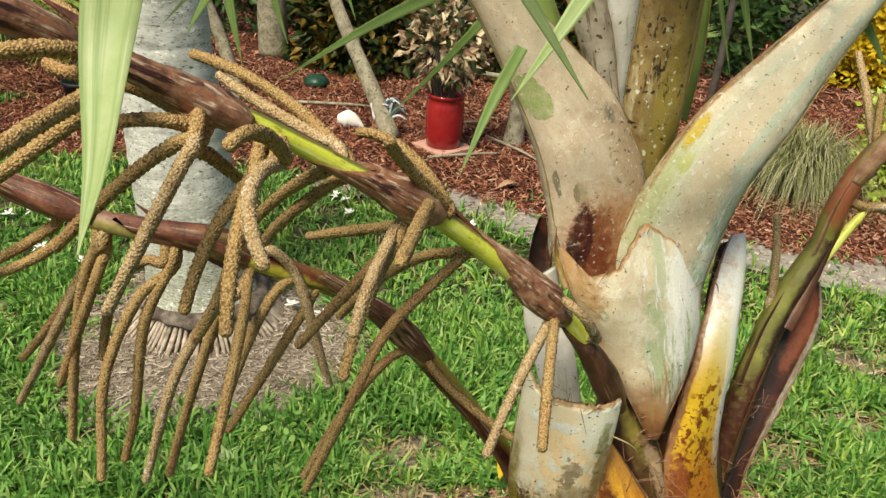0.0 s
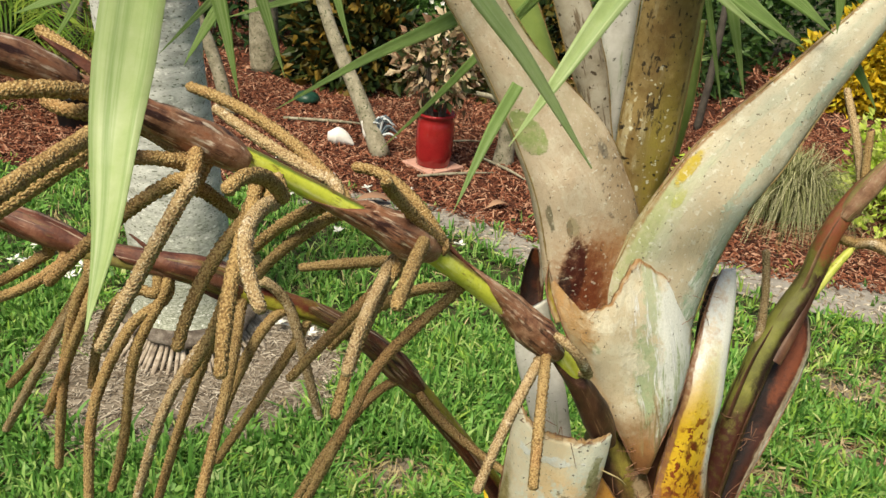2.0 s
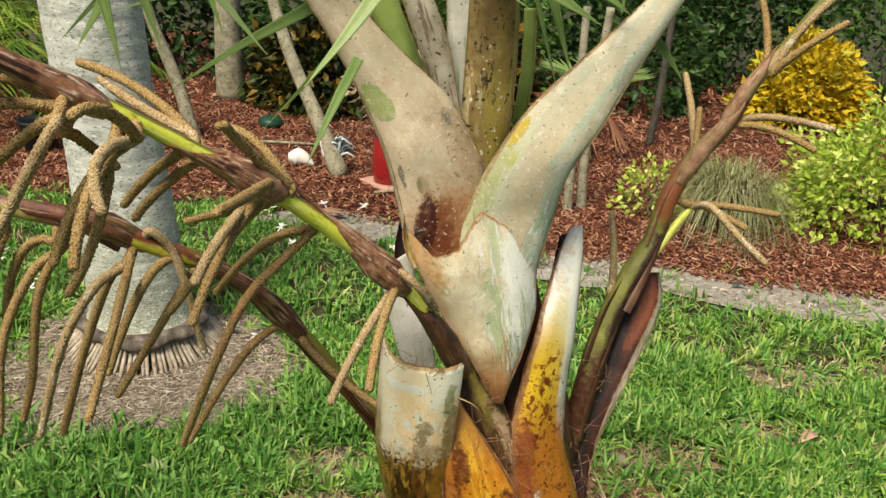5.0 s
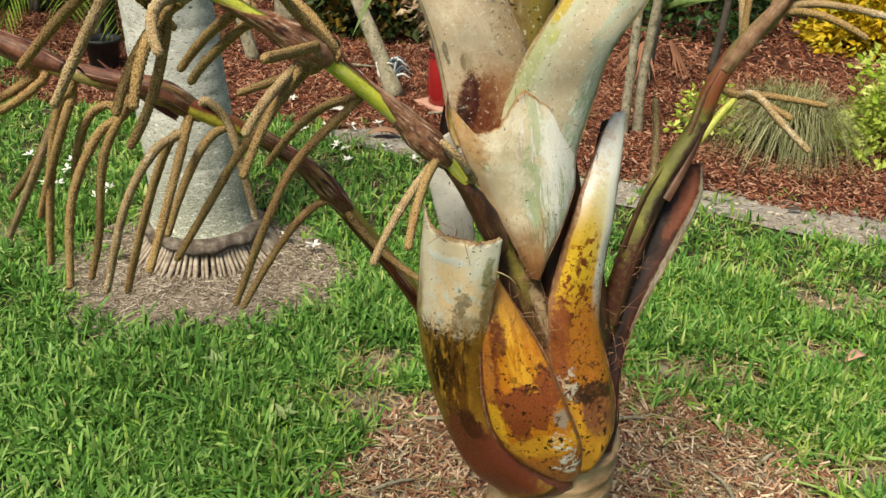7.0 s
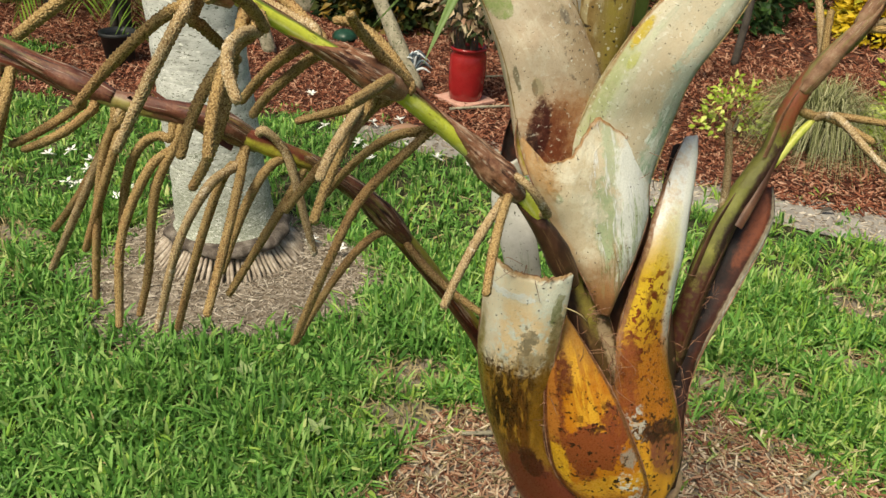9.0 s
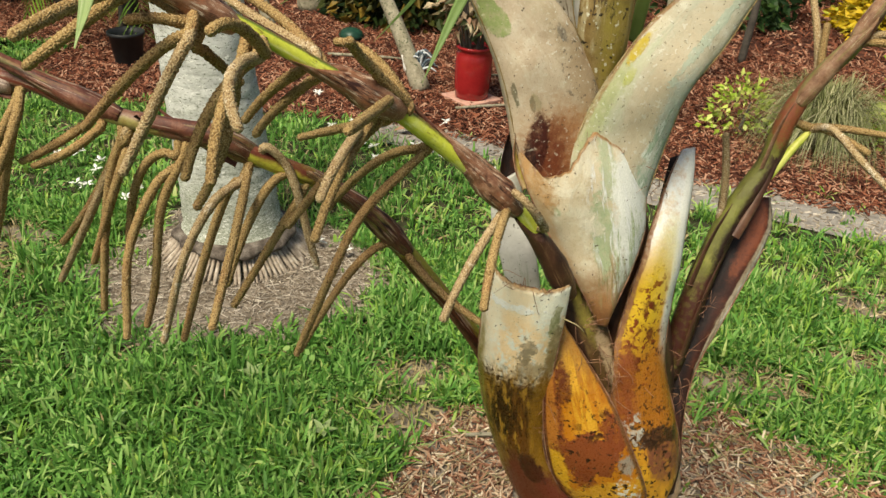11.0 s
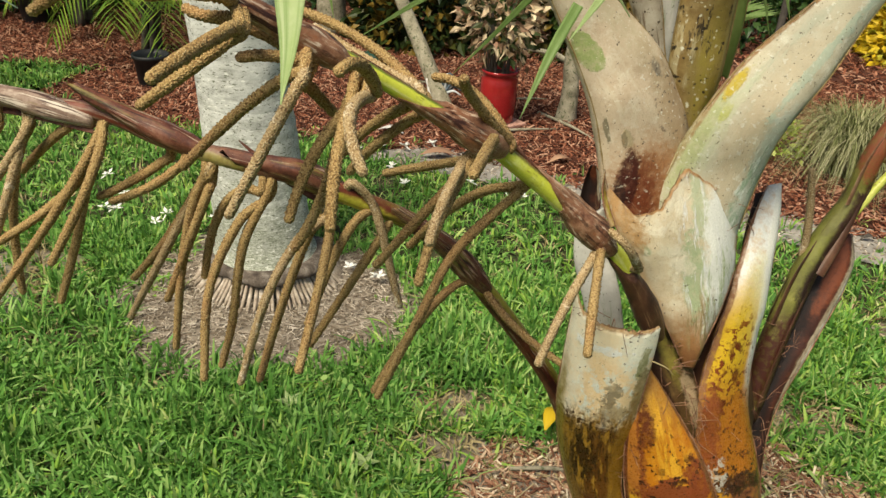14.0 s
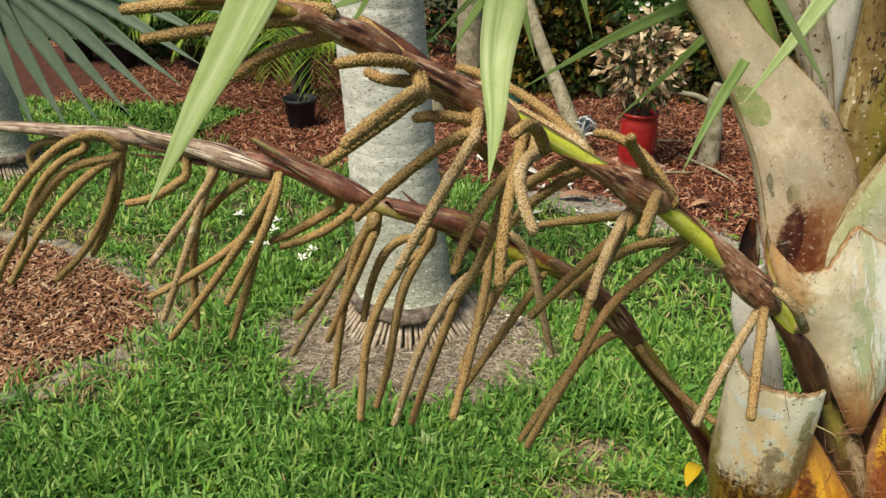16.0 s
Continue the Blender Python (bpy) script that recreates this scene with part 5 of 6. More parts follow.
flap([(0.180, 0.880, 1.257), (0.140, 0.860, 1.300), (0.100, 0.835, 1.340)], .010, up_stalk)
flap([(-0.028, 0.760, 1.423), (-0.055, 0.745, 1.443), (-0.083, 0.735, 1.458)], .012, up_stalk)
flap([(0.129, 0.860, 1.305), (0.110, 0.850, 1.328), (0.091, 0.840, 1.352)], .010, up_stalk)
catkin([(0.223, 0.895, 1.191), (0.186, 0.820, 1.143), (0.158, 0.768, 1.081)], up_stalk)
catkin([(0.225, 0.890, 1.193), (0.216, 0.790, 1.182), (0.212, 0.720, 1.136)], up_stalk)
catkin([(0.278, 0.900, 1.163), (0.257, 0.870, 1.206), (0.232, 0.875, 1.225)], up_stalk)
catkin([(0.076, 0.785, 1.367), (0.074, 0.700, 1.380), (0.072, 0.600, 1.397)], up_stalk)
catkin([(0.096, 0.820, 1.348), (0.048, 0.840, 1.399), (-0.005, 0.860, 1.410)], up_stalk)
catkin([(0.093, 0.820, 1.352), (0.053, 0.770, 1.413), (0.045, 0.720, 1.451)], up_stalk)
catkin([(0.068, 0.820, 1.329), (0.004, 0.870, 1.295), (-0.077, 0.930, 1.250)], up_stalk)
catkin([(0.063, 0.810, 1.333), (0.008, 0.810, 1.267), (-0.063, 0.817, 1.168)], up_stalk)
catkin([(0.052, 0.800, 1.332), (0.026, 0.740, 1.281), (0.014, 0.678, 1.230)], up_stalk)
catkin([(0.044, 0.800, 1.331), (0.031, 0.720, 1.311), (0.026, 0.660, 1.291)], up_stalk)
catkin([(0.112, 0.860, 1.276), (0.038, 0.830, 1.195), (0.000, 0.800, 1.111), (-0.056, 0.810, 0.963)], up_stalk)
catkin([(0.100, 0.870, 1.275), (0.034, 0.900, 1.233), (-0.039, 0.930, 1.142)], up_stalk)
catkin([(-0.041, 0.700, 1.435), (-0.039, 0.620, 1.483), (-0.048, 0.575, 1.488)], up_stalk)
catkin([(-0.046, 0.700, 1.432), (-0.049, 0.620, 1.433), (-0.023, 0.563, 1.403)], up_stalk)
catkin([(-0.056, 0.710, 1.427), (-0.097, 0.680, 1.377), (-0.122, 0.650, 1.304)], up_stalk)
catkin([(-0.066, 0.690, 1.421), (-0.059, 0.610, 1.395), (-0.051, 0.554, 1.349)], up_stalk)
catkin([(-0.077, 0.710, 1.407), (-0.097, 0.700, 1.320), (-0.130, 0.690, 1.249)], up_stalk)
catkin([(-0.015, 0.790, 1.382), (-0.066, 0.800, 1.336), (-0.094, 0.800, 1.301)], up_stalk)
catkin([(-0.038, 0.780, 1.388), (-0.077, 0.800, 1.354), (-0.111, 0.810, 1.314)], up_stalk)
catkin([(-0.104, 0.660, 1.463), (-0.166, 0.670, 1.419), (-0.247, 0.679, 1.339)], up_stalk)
catkin([(-0.103, 0.655, 1.459), (-0.127, 0.630, 1.409), (-0.171, 0.611, 1.321)], up_stalk)
catkin([(-0.111, 0.680, 1.463), (-0.137, 0.660, 1.473), (-0.165, 0.650, 1.471)], up_stalk)
catkin([(-0.113, 0.680, 1.467), (-0.144, 0.690, 1.481), (-0.171, 0.690, 1.490)], up_stalk)
catkin([(-0.006, 0.790, 1.409), (-0.091, 0.840, 1.452), (-0.188, 0.889, 1.470)], up_stalk)
catkin([(-0.013, 0.790, 1.416), (-0.089, 0.830, 1.435), (-0.154, 0.870, 1.455)], up_stalk)
catkin([(-0.151, 0.620, 1.510), (-0.150, 0.530, 1.512), (-0.160, 0.460, 1.503)], up_stalk)
catkin([(-0.147, 0.620, 1.506), (-0.188, 0.590, 1.474), (-0.235, 0.580, 1.438)], up_stalk)
catkin([(-0.163, 0.640, 1.526), (-0.183, 0.600, 1.539), (-0.216, 0.580, 1.537)], up_stalk)
catkin([(-0.154, 0.660, 1.509), (-0.193, 0.660, 1.505), (-0.224, 0.670, 1.509)], up_stalk)
catkin([(-0.113, 0.690, 1.442), (-0.107, 0.740, 1.404), (-0.093, 0.760, 1.380)], up_stalk)
catkin([(-0.223, 0.600, 1.560), (-0.282, 0.600, 1.543), (-0.339, 0.600, 1.510)], up_stalk)
catkin([(-0.221, 0.580, 1.584), (-0.320, 0.570, 1.587), (-0.432, 0.570, 1.575)], up_stalk)
catkin([(-0.218, 0.590, 1.578), (-0.317, 0.580, 1.566), (-0.421, 0.580, 1.546)], up_stalk)
catkin([(-0.163, 0.660, 1.521), (-0.194, 0.640, 1.536), (-0.214, 0.620, 1.532)], up_stalk)
catkin([(-0.160, 0.680, 1.511), (-0.210, 0.700, 1.538), (-0.249, 0.720, 1.552)], up_stalk)
# lower flower stalk
low_stalk = rachis('flower_stalk', [(0.224, 1.080, 0.769), (0.187, 1.045, 0.866), (0.114, 1.020, 0.977), (0.041, 0.990, 1.081), (-0.023, 0.950, 1.161), (-0.095, 0.910, 1.211), (-0.191, 0.870, 1.259), (-0.277, 0.855, 1.280), (-0.357, 0.850, 1.300), (-0.438, 0.850, 1.326), (-0.611, 0.860, 1.327), (-0.713, 0.870, 1.333), (-0.833, 0.880, 1.329), (-0.985, 0.890, 1.316)], 0.015, 0.0085, MAT['stem_red'], 'dark red and green flower stalk with drying bracts')
bract([(0.072, 1.000, 1.045), (0.009, 0.965, 1.131), (-0.044, 0.935, 1.183)], 0.0165, low_stalk, 'bract_red')
bract([(-0.126, 0.905, 1.219), (-0.175, 0.870, 1.263), (-0.246, 0.855, 1.280)], 0.016, low_stalk, 'bract_red')
bract([(-0.297, 0.850, 1.287), (-0.368, 0.845, 1.316), (-0.436, 0.840, 1.347)], 0.0140, low_stalk, 'bract_red')
bract([(-0.442, 0.845, 1.315), (-0.531, 0.850, 1.331), (-0.652, 0.855, 1.345)], 0.0135, low_stalk, 'bract_dry')
bract([(-0.629, 0.860, 1.336), (-0.712, 0.868, 1.334), (-0.930, 0.880, 1.322)], 0.011, low_stalk, 'bract_dry')
flap([(-0.156, 0.900, 1.222), (-0.209, 0.890, 1.253), (-0.263, 0.880, 1.295)], .012, low_stalk)
flap([(-0.333, 0.850, 1.310), (-0.388, 0.840, 1.334), (-0.474, 0.840, 1.365)], .012, low_stalk)
flap([(-0.442, 0.850, 1.308), (-0.552, 0.860, 1.315), (-0.687, 0.870, 1.306)], .010, low_stalk)
catkin([(0.067, 0.995, 1.042), (0.012, 0.960, 1.052), (-0.083, 0.910, 0.893)], low_stalk)
catkin([(0.074, 0.990, 1.045), (0.128, 0.980, 0.992), (0.210, 0.960, 0.947)], low_stalk)
catkin([(-0.135, 0.870, 1.211), (-0.129, 0.800, 1.163), (-0.140, 0.720, 1.057)], low_stalk)
catkin([(-0.139, 0.870, 1.206), (-0.169, 0.830, 1.186), (-0.206, 0.800, 1.111), (-0.247, 0.790, 0.971)], low_stalk)
catkin([(-0.143, 0.870, 1.202), (-0.175, 0.850, 1.151), (-0.231, 0.820, 0.956)], low_stalk)
catkin([(-0.112, 0.890, 1.247), (-0.084, 0.900, 1.209), (-0.055, 0.880, 1.126), (-0.040, 0.870, 1.078)], low_stalk)
catkin([(-0.215, 0.855, 1.232), (-0.250, 0.830, 1.201), (-0.286, 0.800, 1.109), (-0.291, 0.770, 0.985)], low_stalk)
catkin([(-0.216, 0.850, 1.238), (-0.246, 0.830, 1.168), (-0.270, 0.830, 1.041), (-0.286, 0.820, 0.973)], low_stalk)
catkin([(-0.224, 0.850, 1.241), (-0.283, 0.860, 1.206), (-0.323, 0.870, 1.087)], low_stalk)
catkin([(-0.290, 0.845, 1.259), (-0.331, 0.850, 1.175), (-0.368, 0.850, 0.972)], low_stalk)
catkin([(-0.294, 0.845, 1.262), (-0.355, 0.870, 1.163), (-0.455, 0.887, 0.990)], low_stalk)
catkin([(-0.298, 0.845, 1.258), (-0.370, 0.880, 1.149), (-0.449, 0.900, 1.051)], low_stalk)
catkin([(-0.290, 0.850, 1.249), (-0.317, 0.840, 1.180), (-0.378, 0.860, 1.047)], low_stalk)
catkin([(-0.321, 0.840, 1.275), (-0.369, 0.840, 1.236), (-0.437, 0.850, 1.200)], low_stalk)
catkin([(-0.065, 0.920, 1.186), (-0.089, 0.900, 1.139), (-0.170, 0.870, 0.993)], low_stalk)
catkin([(-0.092, 0.900, 1.204), (-0.121, 0.860, 1.170), (-0.157, 0.820, 1.062)], low_stalk)
catkin([(-0.432, 0.845, 1.310), (-0.487, 0.830, 1.216), (-0.639, 0.800, 1.108)], low_stalk)
catkin([(-0.434, 0.845, 1.307), (-0.486, 0.810, 1.208), (-0.612, 0.800, 1.041)], low_stalk)
catkin([(-0.432, 0.845, 1.305), (-0.466, 0.840, 1.215), (-0.492, 0.840, 1.138), (-0.527, 0.833, 1.039)], low_stalk)
catkin([(-0.427, 0.840, 1.313), (-0.432, 0.800, 1.254), (-0.487, 0.770, 1.140)], low_stalk)
catkin([(-0.534, 0.850, 1.307), (-0.566, 0.830, 1.250), (-0.645, 0.820, 1.152)], low_stalk)
catkin([(-0.539, 0.850, 1.305), (-0.571, 0.820, 1.200), (-0.620, 0.800, 1.073)], low_stalk)
catkin([(-0.538, 0.855, 1.300), (-0.588, 0.860, 1.189), (-0.605, 0.860, 1.028)], low_stalk)
catkin([(-0.481, 0.850, 1.304), (-0.549, 0.880, 1.250), (-0.596, 0.900, 1.207)], low_stalk)
catkin([(-0.700, 0.865, 1.305), (-0.728, 0.860, 1.217), (-0.772, 0.850, 1.138)], low_stalk)
catkin([(-0.710, 0.865, 1.304), (-0.742, 0.840, 1.195), (-0.825, 0.820, 1.099)], low_stalk)
catkin([(-0.694, 0.860, 1.319), (-0.752, 0.820, 1.335), (-0.854, 0.780, 1.230)], low_stalk)
catkin([(-0.701, 0.860, 1.307), (-0.774, 0.820, 1.281), (-0.880, 0.800, 1.155), (-0.922, 0.790, 1.083)], low_stalk)
catkin([(-0.707, 0.860, 1.302), (-0.775, 0.810, 1.240), (-0.874, 0.780, 1.106)], low_stalk)
catkin([(-0.768, 0.870, 1.308), (-0.849, 0.850, 1.243), (-0.899, 0.840, 1.134)], low_stalk)
catkin([(-0.582, 0.850, 1.293), (-0.627, 0.840, 1.260), (-0.684, 0.840, 1.240)], low_stalk)
catkin([(-0.806, 0.880, 1.312), (-0.892, 0.900, 1.287), (-0.902, 0.900, 1.248)], low_stalk)
catkin([(-0.354, 0.870, 1.268), (-0.403, 0.860, 1.233), (-0.454, 0.850, 1.205)], low_stalk)
# flower stalk on the far side
far_stalk = rachis('flower_stalk', [(0.532, 1.100, 0.797), (0.553, 1.130, 0.934), (0.576, 1.160, 1.025), (0.603, 1.190, 1.094), (0.644, 1.220, 1.165), (0.659, 1.230, 1.241), (0.690, 1.245, 1.306), (0.741, 1.260, 1.366), (0.773, 1.270, 1.435), (0.814, 1.280, 1.499), (0.861, 1.290, 1.570), (0.909, 1.300, 1.631)], 0.022, 0.009, MAT['stem_olive'], 'olive and brown flower stalk with dry bracts')
bract([(0.670, 1.230, 1.271), (0.702, 1.240, 1.327), (0.742, 1.250, 1.383)], 0.015, far_stalk, 'bract_tan', 0.3)
bract([(0.734, 1.250, 1.378), (0.767, 1.260, 1.441), (0.796, 1.270, 1.482)], 0.012, far_stalk, 'bract_tan', 0.3)
for v0, v1, wide, shift, kind in ((4, 30, 0.015, 0.014, "bract_dark"), (22, 44, 0.012, -0.014, "bract_dark"), (34, 56, 0.011, 0.012, "bract_dark"), (50, 70, 0.012, -0.006, "bract_tan")):
    line = AXES[far_stalk.name]
    flap([line[i] + np.array((shift, -0.018 * (1 - i / 140), 0.004)) for i in (v0, (v0 + v1) // 2, v1)], wide, far_stalk, kind)
stripe([(0.643, 1.200, 1.138), (0.672, 1.220, 1.187), (0.706, 1.240, 1.229)], .006, far_stalk)
stripe([(0.654, 1.220, 1.225), (0.668, 1.230, 1.261), (0.687, 1.235, 1.304)], .007, far_stalk)
catkin([(0.703, 1.240, 1.229), (0.751, 1.250, 1.231), (0.861, 1.255, 1.221)], far_stalk)
catkin([(0.703, 1.240, 1.229), (0.725, 1.200, 1.244), (0.761, 1.150, 1.216), (0.806, 1.120, 1.182)], far_stalk)
catkin([(0.706, 1.240, 1.231), (0.739, 1.240, 1.226), (0.798, 1.220, 1.203)], far_stalk)
catkin([(0.578, 1.180, 1.076), (0.575, 1.190, 1.143), (0.561, 1.198, 1.220)], far_stalk)
catkin([(0.696, 1.250, 1.309), (0.701, 1.320, 1.360), (0.691, 1.390, 1.429)], far_stalk)
catkin([(0.700, 1.250, 1.310), (0.699, 1.270, 1.346), (0.701, 1.290, 1.389)], far_stalk)
catkin([(0.753, 1.260, 1.374), (0.812, 1.270, 1.388), (0.926, 1.270, 1.376)], far_stalk)
catkin([(0.753, 1.260, 1.372), (0.812, 1.240, 1.374), (0.881, 1.220, 1.349)], far_stalk)
catkin([(0.785, 1.270, 1.450), (0.795, 1.300, 1.502), (0.781, 1.330, 1.571)], far_stalk)
catkin([(0.801, 1.270, 1.464), (0.834, 1.270, 1.536), (0.885, 1.270, 1.599)], far_stalk)
catkin([(0.802, 1.270, 1.460), (0.833, 1.250, 1.506), (0.891, 1.240, 1.554)], far_stalk)
for seed, torn_edge in ((60, sh_big), (90, sh_cup)):
    for j in range(1, 44, 3):
        fibres(torn_edge.data.vertices[j].co, (0.003, 0.003, 0.001), 1, seed + j, 0.008)
v, f = tube_mesh([(0.322, 0.925, 1.003), (0.332, 0.912, 1.008), (0.346, 0.910, 1.003), (0.357, 0.915, 0.990)], [0.0011, 0.0010, 0.0006], 6, 16)
under(link_mesh("fibre", v, f, MAT["dry_blade"], None, "pale curled fibre"), palm)
fibres((0.413, 0.955, 0.898), (0.018, 0.01, 0.03), 26, 1, 0.028)
fibres((0.372, 0.950, 0.976), (0.012, 0.01, 0.03), 16, 2, 0.028)
fibres((0.545, 1.050, 0.801), (0.012, 0.012, 0.06), 26, 3, 0.028)
fibres((0.451, 1.100, 1.160), (0.012, 0.01, 0.03), 16, 4, 0.028)
fibres((0.327, 0.935, 0.826), (0.006, 0.006, 0.04), 14, 5, 0.028)
fibres((0.574, 1.120, 0.929), (0.02, 0.01, 0.03), 14, 7, 0.028)
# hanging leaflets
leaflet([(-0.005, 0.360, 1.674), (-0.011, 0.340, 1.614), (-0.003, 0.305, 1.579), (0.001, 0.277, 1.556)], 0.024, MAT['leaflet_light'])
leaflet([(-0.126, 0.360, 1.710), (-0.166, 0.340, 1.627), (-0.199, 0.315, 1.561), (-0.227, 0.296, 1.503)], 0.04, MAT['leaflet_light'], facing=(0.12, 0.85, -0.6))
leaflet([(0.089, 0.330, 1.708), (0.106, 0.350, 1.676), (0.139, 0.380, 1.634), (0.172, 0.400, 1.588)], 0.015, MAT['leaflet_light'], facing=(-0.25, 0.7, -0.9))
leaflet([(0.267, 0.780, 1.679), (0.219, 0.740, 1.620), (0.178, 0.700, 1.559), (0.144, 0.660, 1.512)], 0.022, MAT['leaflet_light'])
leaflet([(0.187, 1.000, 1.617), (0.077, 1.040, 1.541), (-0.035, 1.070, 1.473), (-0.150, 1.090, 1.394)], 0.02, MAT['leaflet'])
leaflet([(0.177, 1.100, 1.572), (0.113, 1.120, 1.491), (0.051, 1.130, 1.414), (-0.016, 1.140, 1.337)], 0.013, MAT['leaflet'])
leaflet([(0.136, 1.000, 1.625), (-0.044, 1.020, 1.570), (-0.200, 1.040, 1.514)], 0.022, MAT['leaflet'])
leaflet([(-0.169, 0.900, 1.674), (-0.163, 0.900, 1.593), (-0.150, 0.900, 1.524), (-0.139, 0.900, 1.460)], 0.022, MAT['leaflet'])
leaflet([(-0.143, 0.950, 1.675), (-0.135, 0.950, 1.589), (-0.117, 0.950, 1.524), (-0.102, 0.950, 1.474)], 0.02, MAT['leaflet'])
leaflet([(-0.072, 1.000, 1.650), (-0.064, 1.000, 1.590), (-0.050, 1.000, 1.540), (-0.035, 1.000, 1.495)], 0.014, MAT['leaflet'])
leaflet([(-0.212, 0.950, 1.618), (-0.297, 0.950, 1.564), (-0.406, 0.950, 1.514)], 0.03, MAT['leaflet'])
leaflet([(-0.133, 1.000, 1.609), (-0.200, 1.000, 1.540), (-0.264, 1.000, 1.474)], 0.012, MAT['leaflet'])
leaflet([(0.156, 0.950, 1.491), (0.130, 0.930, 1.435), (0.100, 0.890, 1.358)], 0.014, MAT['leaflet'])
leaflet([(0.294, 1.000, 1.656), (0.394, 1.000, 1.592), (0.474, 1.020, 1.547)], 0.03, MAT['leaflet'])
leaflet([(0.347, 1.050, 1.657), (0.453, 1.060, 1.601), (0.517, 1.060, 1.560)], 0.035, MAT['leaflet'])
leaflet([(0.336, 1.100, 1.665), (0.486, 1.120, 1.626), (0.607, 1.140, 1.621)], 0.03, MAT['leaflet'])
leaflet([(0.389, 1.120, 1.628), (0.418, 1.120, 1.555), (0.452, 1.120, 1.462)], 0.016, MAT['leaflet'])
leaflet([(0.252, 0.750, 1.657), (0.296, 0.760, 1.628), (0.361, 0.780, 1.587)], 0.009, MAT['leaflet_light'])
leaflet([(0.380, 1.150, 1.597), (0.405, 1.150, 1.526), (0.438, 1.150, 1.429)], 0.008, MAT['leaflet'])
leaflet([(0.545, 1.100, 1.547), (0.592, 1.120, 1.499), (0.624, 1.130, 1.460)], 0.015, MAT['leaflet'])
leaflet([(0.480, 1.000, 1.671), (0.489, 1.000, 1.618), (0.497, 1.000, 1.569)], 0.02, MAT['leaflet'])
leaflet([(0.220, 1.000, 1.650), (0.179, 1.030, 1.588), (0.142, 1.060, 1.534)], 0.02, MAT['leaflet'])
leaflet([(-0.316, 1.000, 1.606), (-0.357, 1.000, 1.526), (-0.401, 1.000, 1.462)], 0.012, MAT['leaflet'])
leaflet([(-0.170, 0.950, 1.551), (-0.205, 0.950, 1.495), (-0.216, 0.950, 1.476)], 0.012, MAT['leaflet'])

# ---- grey palms ----
def grey_palm(name, place, lean, r0, r1, top, label, seed):
    """A pale ringed trunk that leans, with a dark collar and a skirt of roots at its foot."""
    x, y = place
    body = thing(name, (x, y, 0), label, "palm tree")
    r = np.random.default_rng(seed)
    axis = lambda z: (x + lean[0] * z, y + lean[1] * z)
    prof = [(r0 * 0.95, 0.0), (r0 * 1.0, 0.09), (r0 * 1.02, 0.105), (r0 * 1.03, 0.125), (r0, 0.135)]
    z = 0.14
    while z < top:
        step = r.uniform(0.045, 0.08)
        k = r0 + (r1 - r0) * min(1, z / 0.9) ** 0.6
        prof += [(k * 0.998, z + 0.004), (k * 1.002, z + step * 0.85), (k * r.uniform(0.988, 0.996), z + step * 0.93)]
        z += step
    prof += [(r1 * 0.9, z + 0.01), (r1 * 0.4, z + 0.02), (0.002, z + 0.022)]
    v, f = lathe_mesh(prof, axis, 48, 0.035)
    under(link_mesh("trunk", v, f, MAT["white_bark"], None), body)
    v, f = lathe_mesh([(r0 * 1.0, 0.085), (r0 * 1.16, 0.088), (r0 * 1.21, 0.10), (r0 * 1.19, 0.115), (r0 * 1.08, 0.13), (r0 * 0.98, 0.134)], lambda z: (x, y), 64, 0.16)
    under(link_mesh("collar", v, f, MAT["collar"], None, "rough dark collar over the roots"), body)
    for i in range(90):
        a = 2 * math.pi * (i + r.uniform(-0.4, 0.4)) / 90
        d = np.array((math.cos(a), math.sin(a), 0))
        c = np.array((x, y, 0))
        k = r.uniform(0.9, 1.2)
        pts = [c + d * r0 * 1.02 + (0, 0, 0.1), c + d * r0 * (1.1 + 0.1 * k) + (0, 0, 0.055), c + d * r0 * (1.20 + 0.27 * k) + (0, 0, 0.002)]
        v, f = tube_mesh(pts, [0.006, 0.0075, 0.0075 * k, 0.005], 7, 7)
        under(link_mesh("root", v, f, MAT["root"], None), body)
    return body


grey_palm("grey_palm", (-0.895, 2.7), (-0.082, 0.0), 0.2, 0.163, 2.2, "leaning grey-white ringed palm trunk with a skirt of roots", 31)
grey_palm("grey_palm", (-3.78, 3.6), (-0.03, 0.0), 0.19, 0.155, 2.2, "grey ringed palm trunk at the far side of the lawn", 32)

# added, unseen fan palm trunk and stalk that carry the leaf reaching into view
fan_tree = thing("fan_palm", (-2.15, 0.55, 0), "blue-grey fan palm with a broad pleated leaf", "palm tree")
v, f = lathe_mesh([(0.15, 0.0), (0.13, 0.1), (0.12, 0.5), (0.125, 1.0), (0.11, 1.35), (0.03, 1.45)], lambda z: (-2.15, 0.55), 28, 0.08)
under(link_mesh("trunk", v, f, MAT["grey_bark"], None), fan_tree)
hub = np.array((-1.13, 1.05, 1.62))
v, f = tube_mesh([(-2.15, 0.55, 1.38), (-1.85, 0.70, 1.55), (-1.45, 0.90, 1.64), hub], [0.022, 0.016, 0.012, 0.009], 10, 24)
under(link_mesh("petiole", v, f, MAT["stalk_green"], None, "green leaf stalk"), fan_tree)
for i in range(19):
    a = radians(-80 + 7.2 * i)
    d = np.array((math.cos(a), 0.25 * math.cos(a), math.sin(a) * 0.75))
    leaflet([hub, hub + d * 0.25, hub + d * 0.5 + (0, 0, -0.02)], 0.046, MAT["leaflet_grey"], fan_tree)


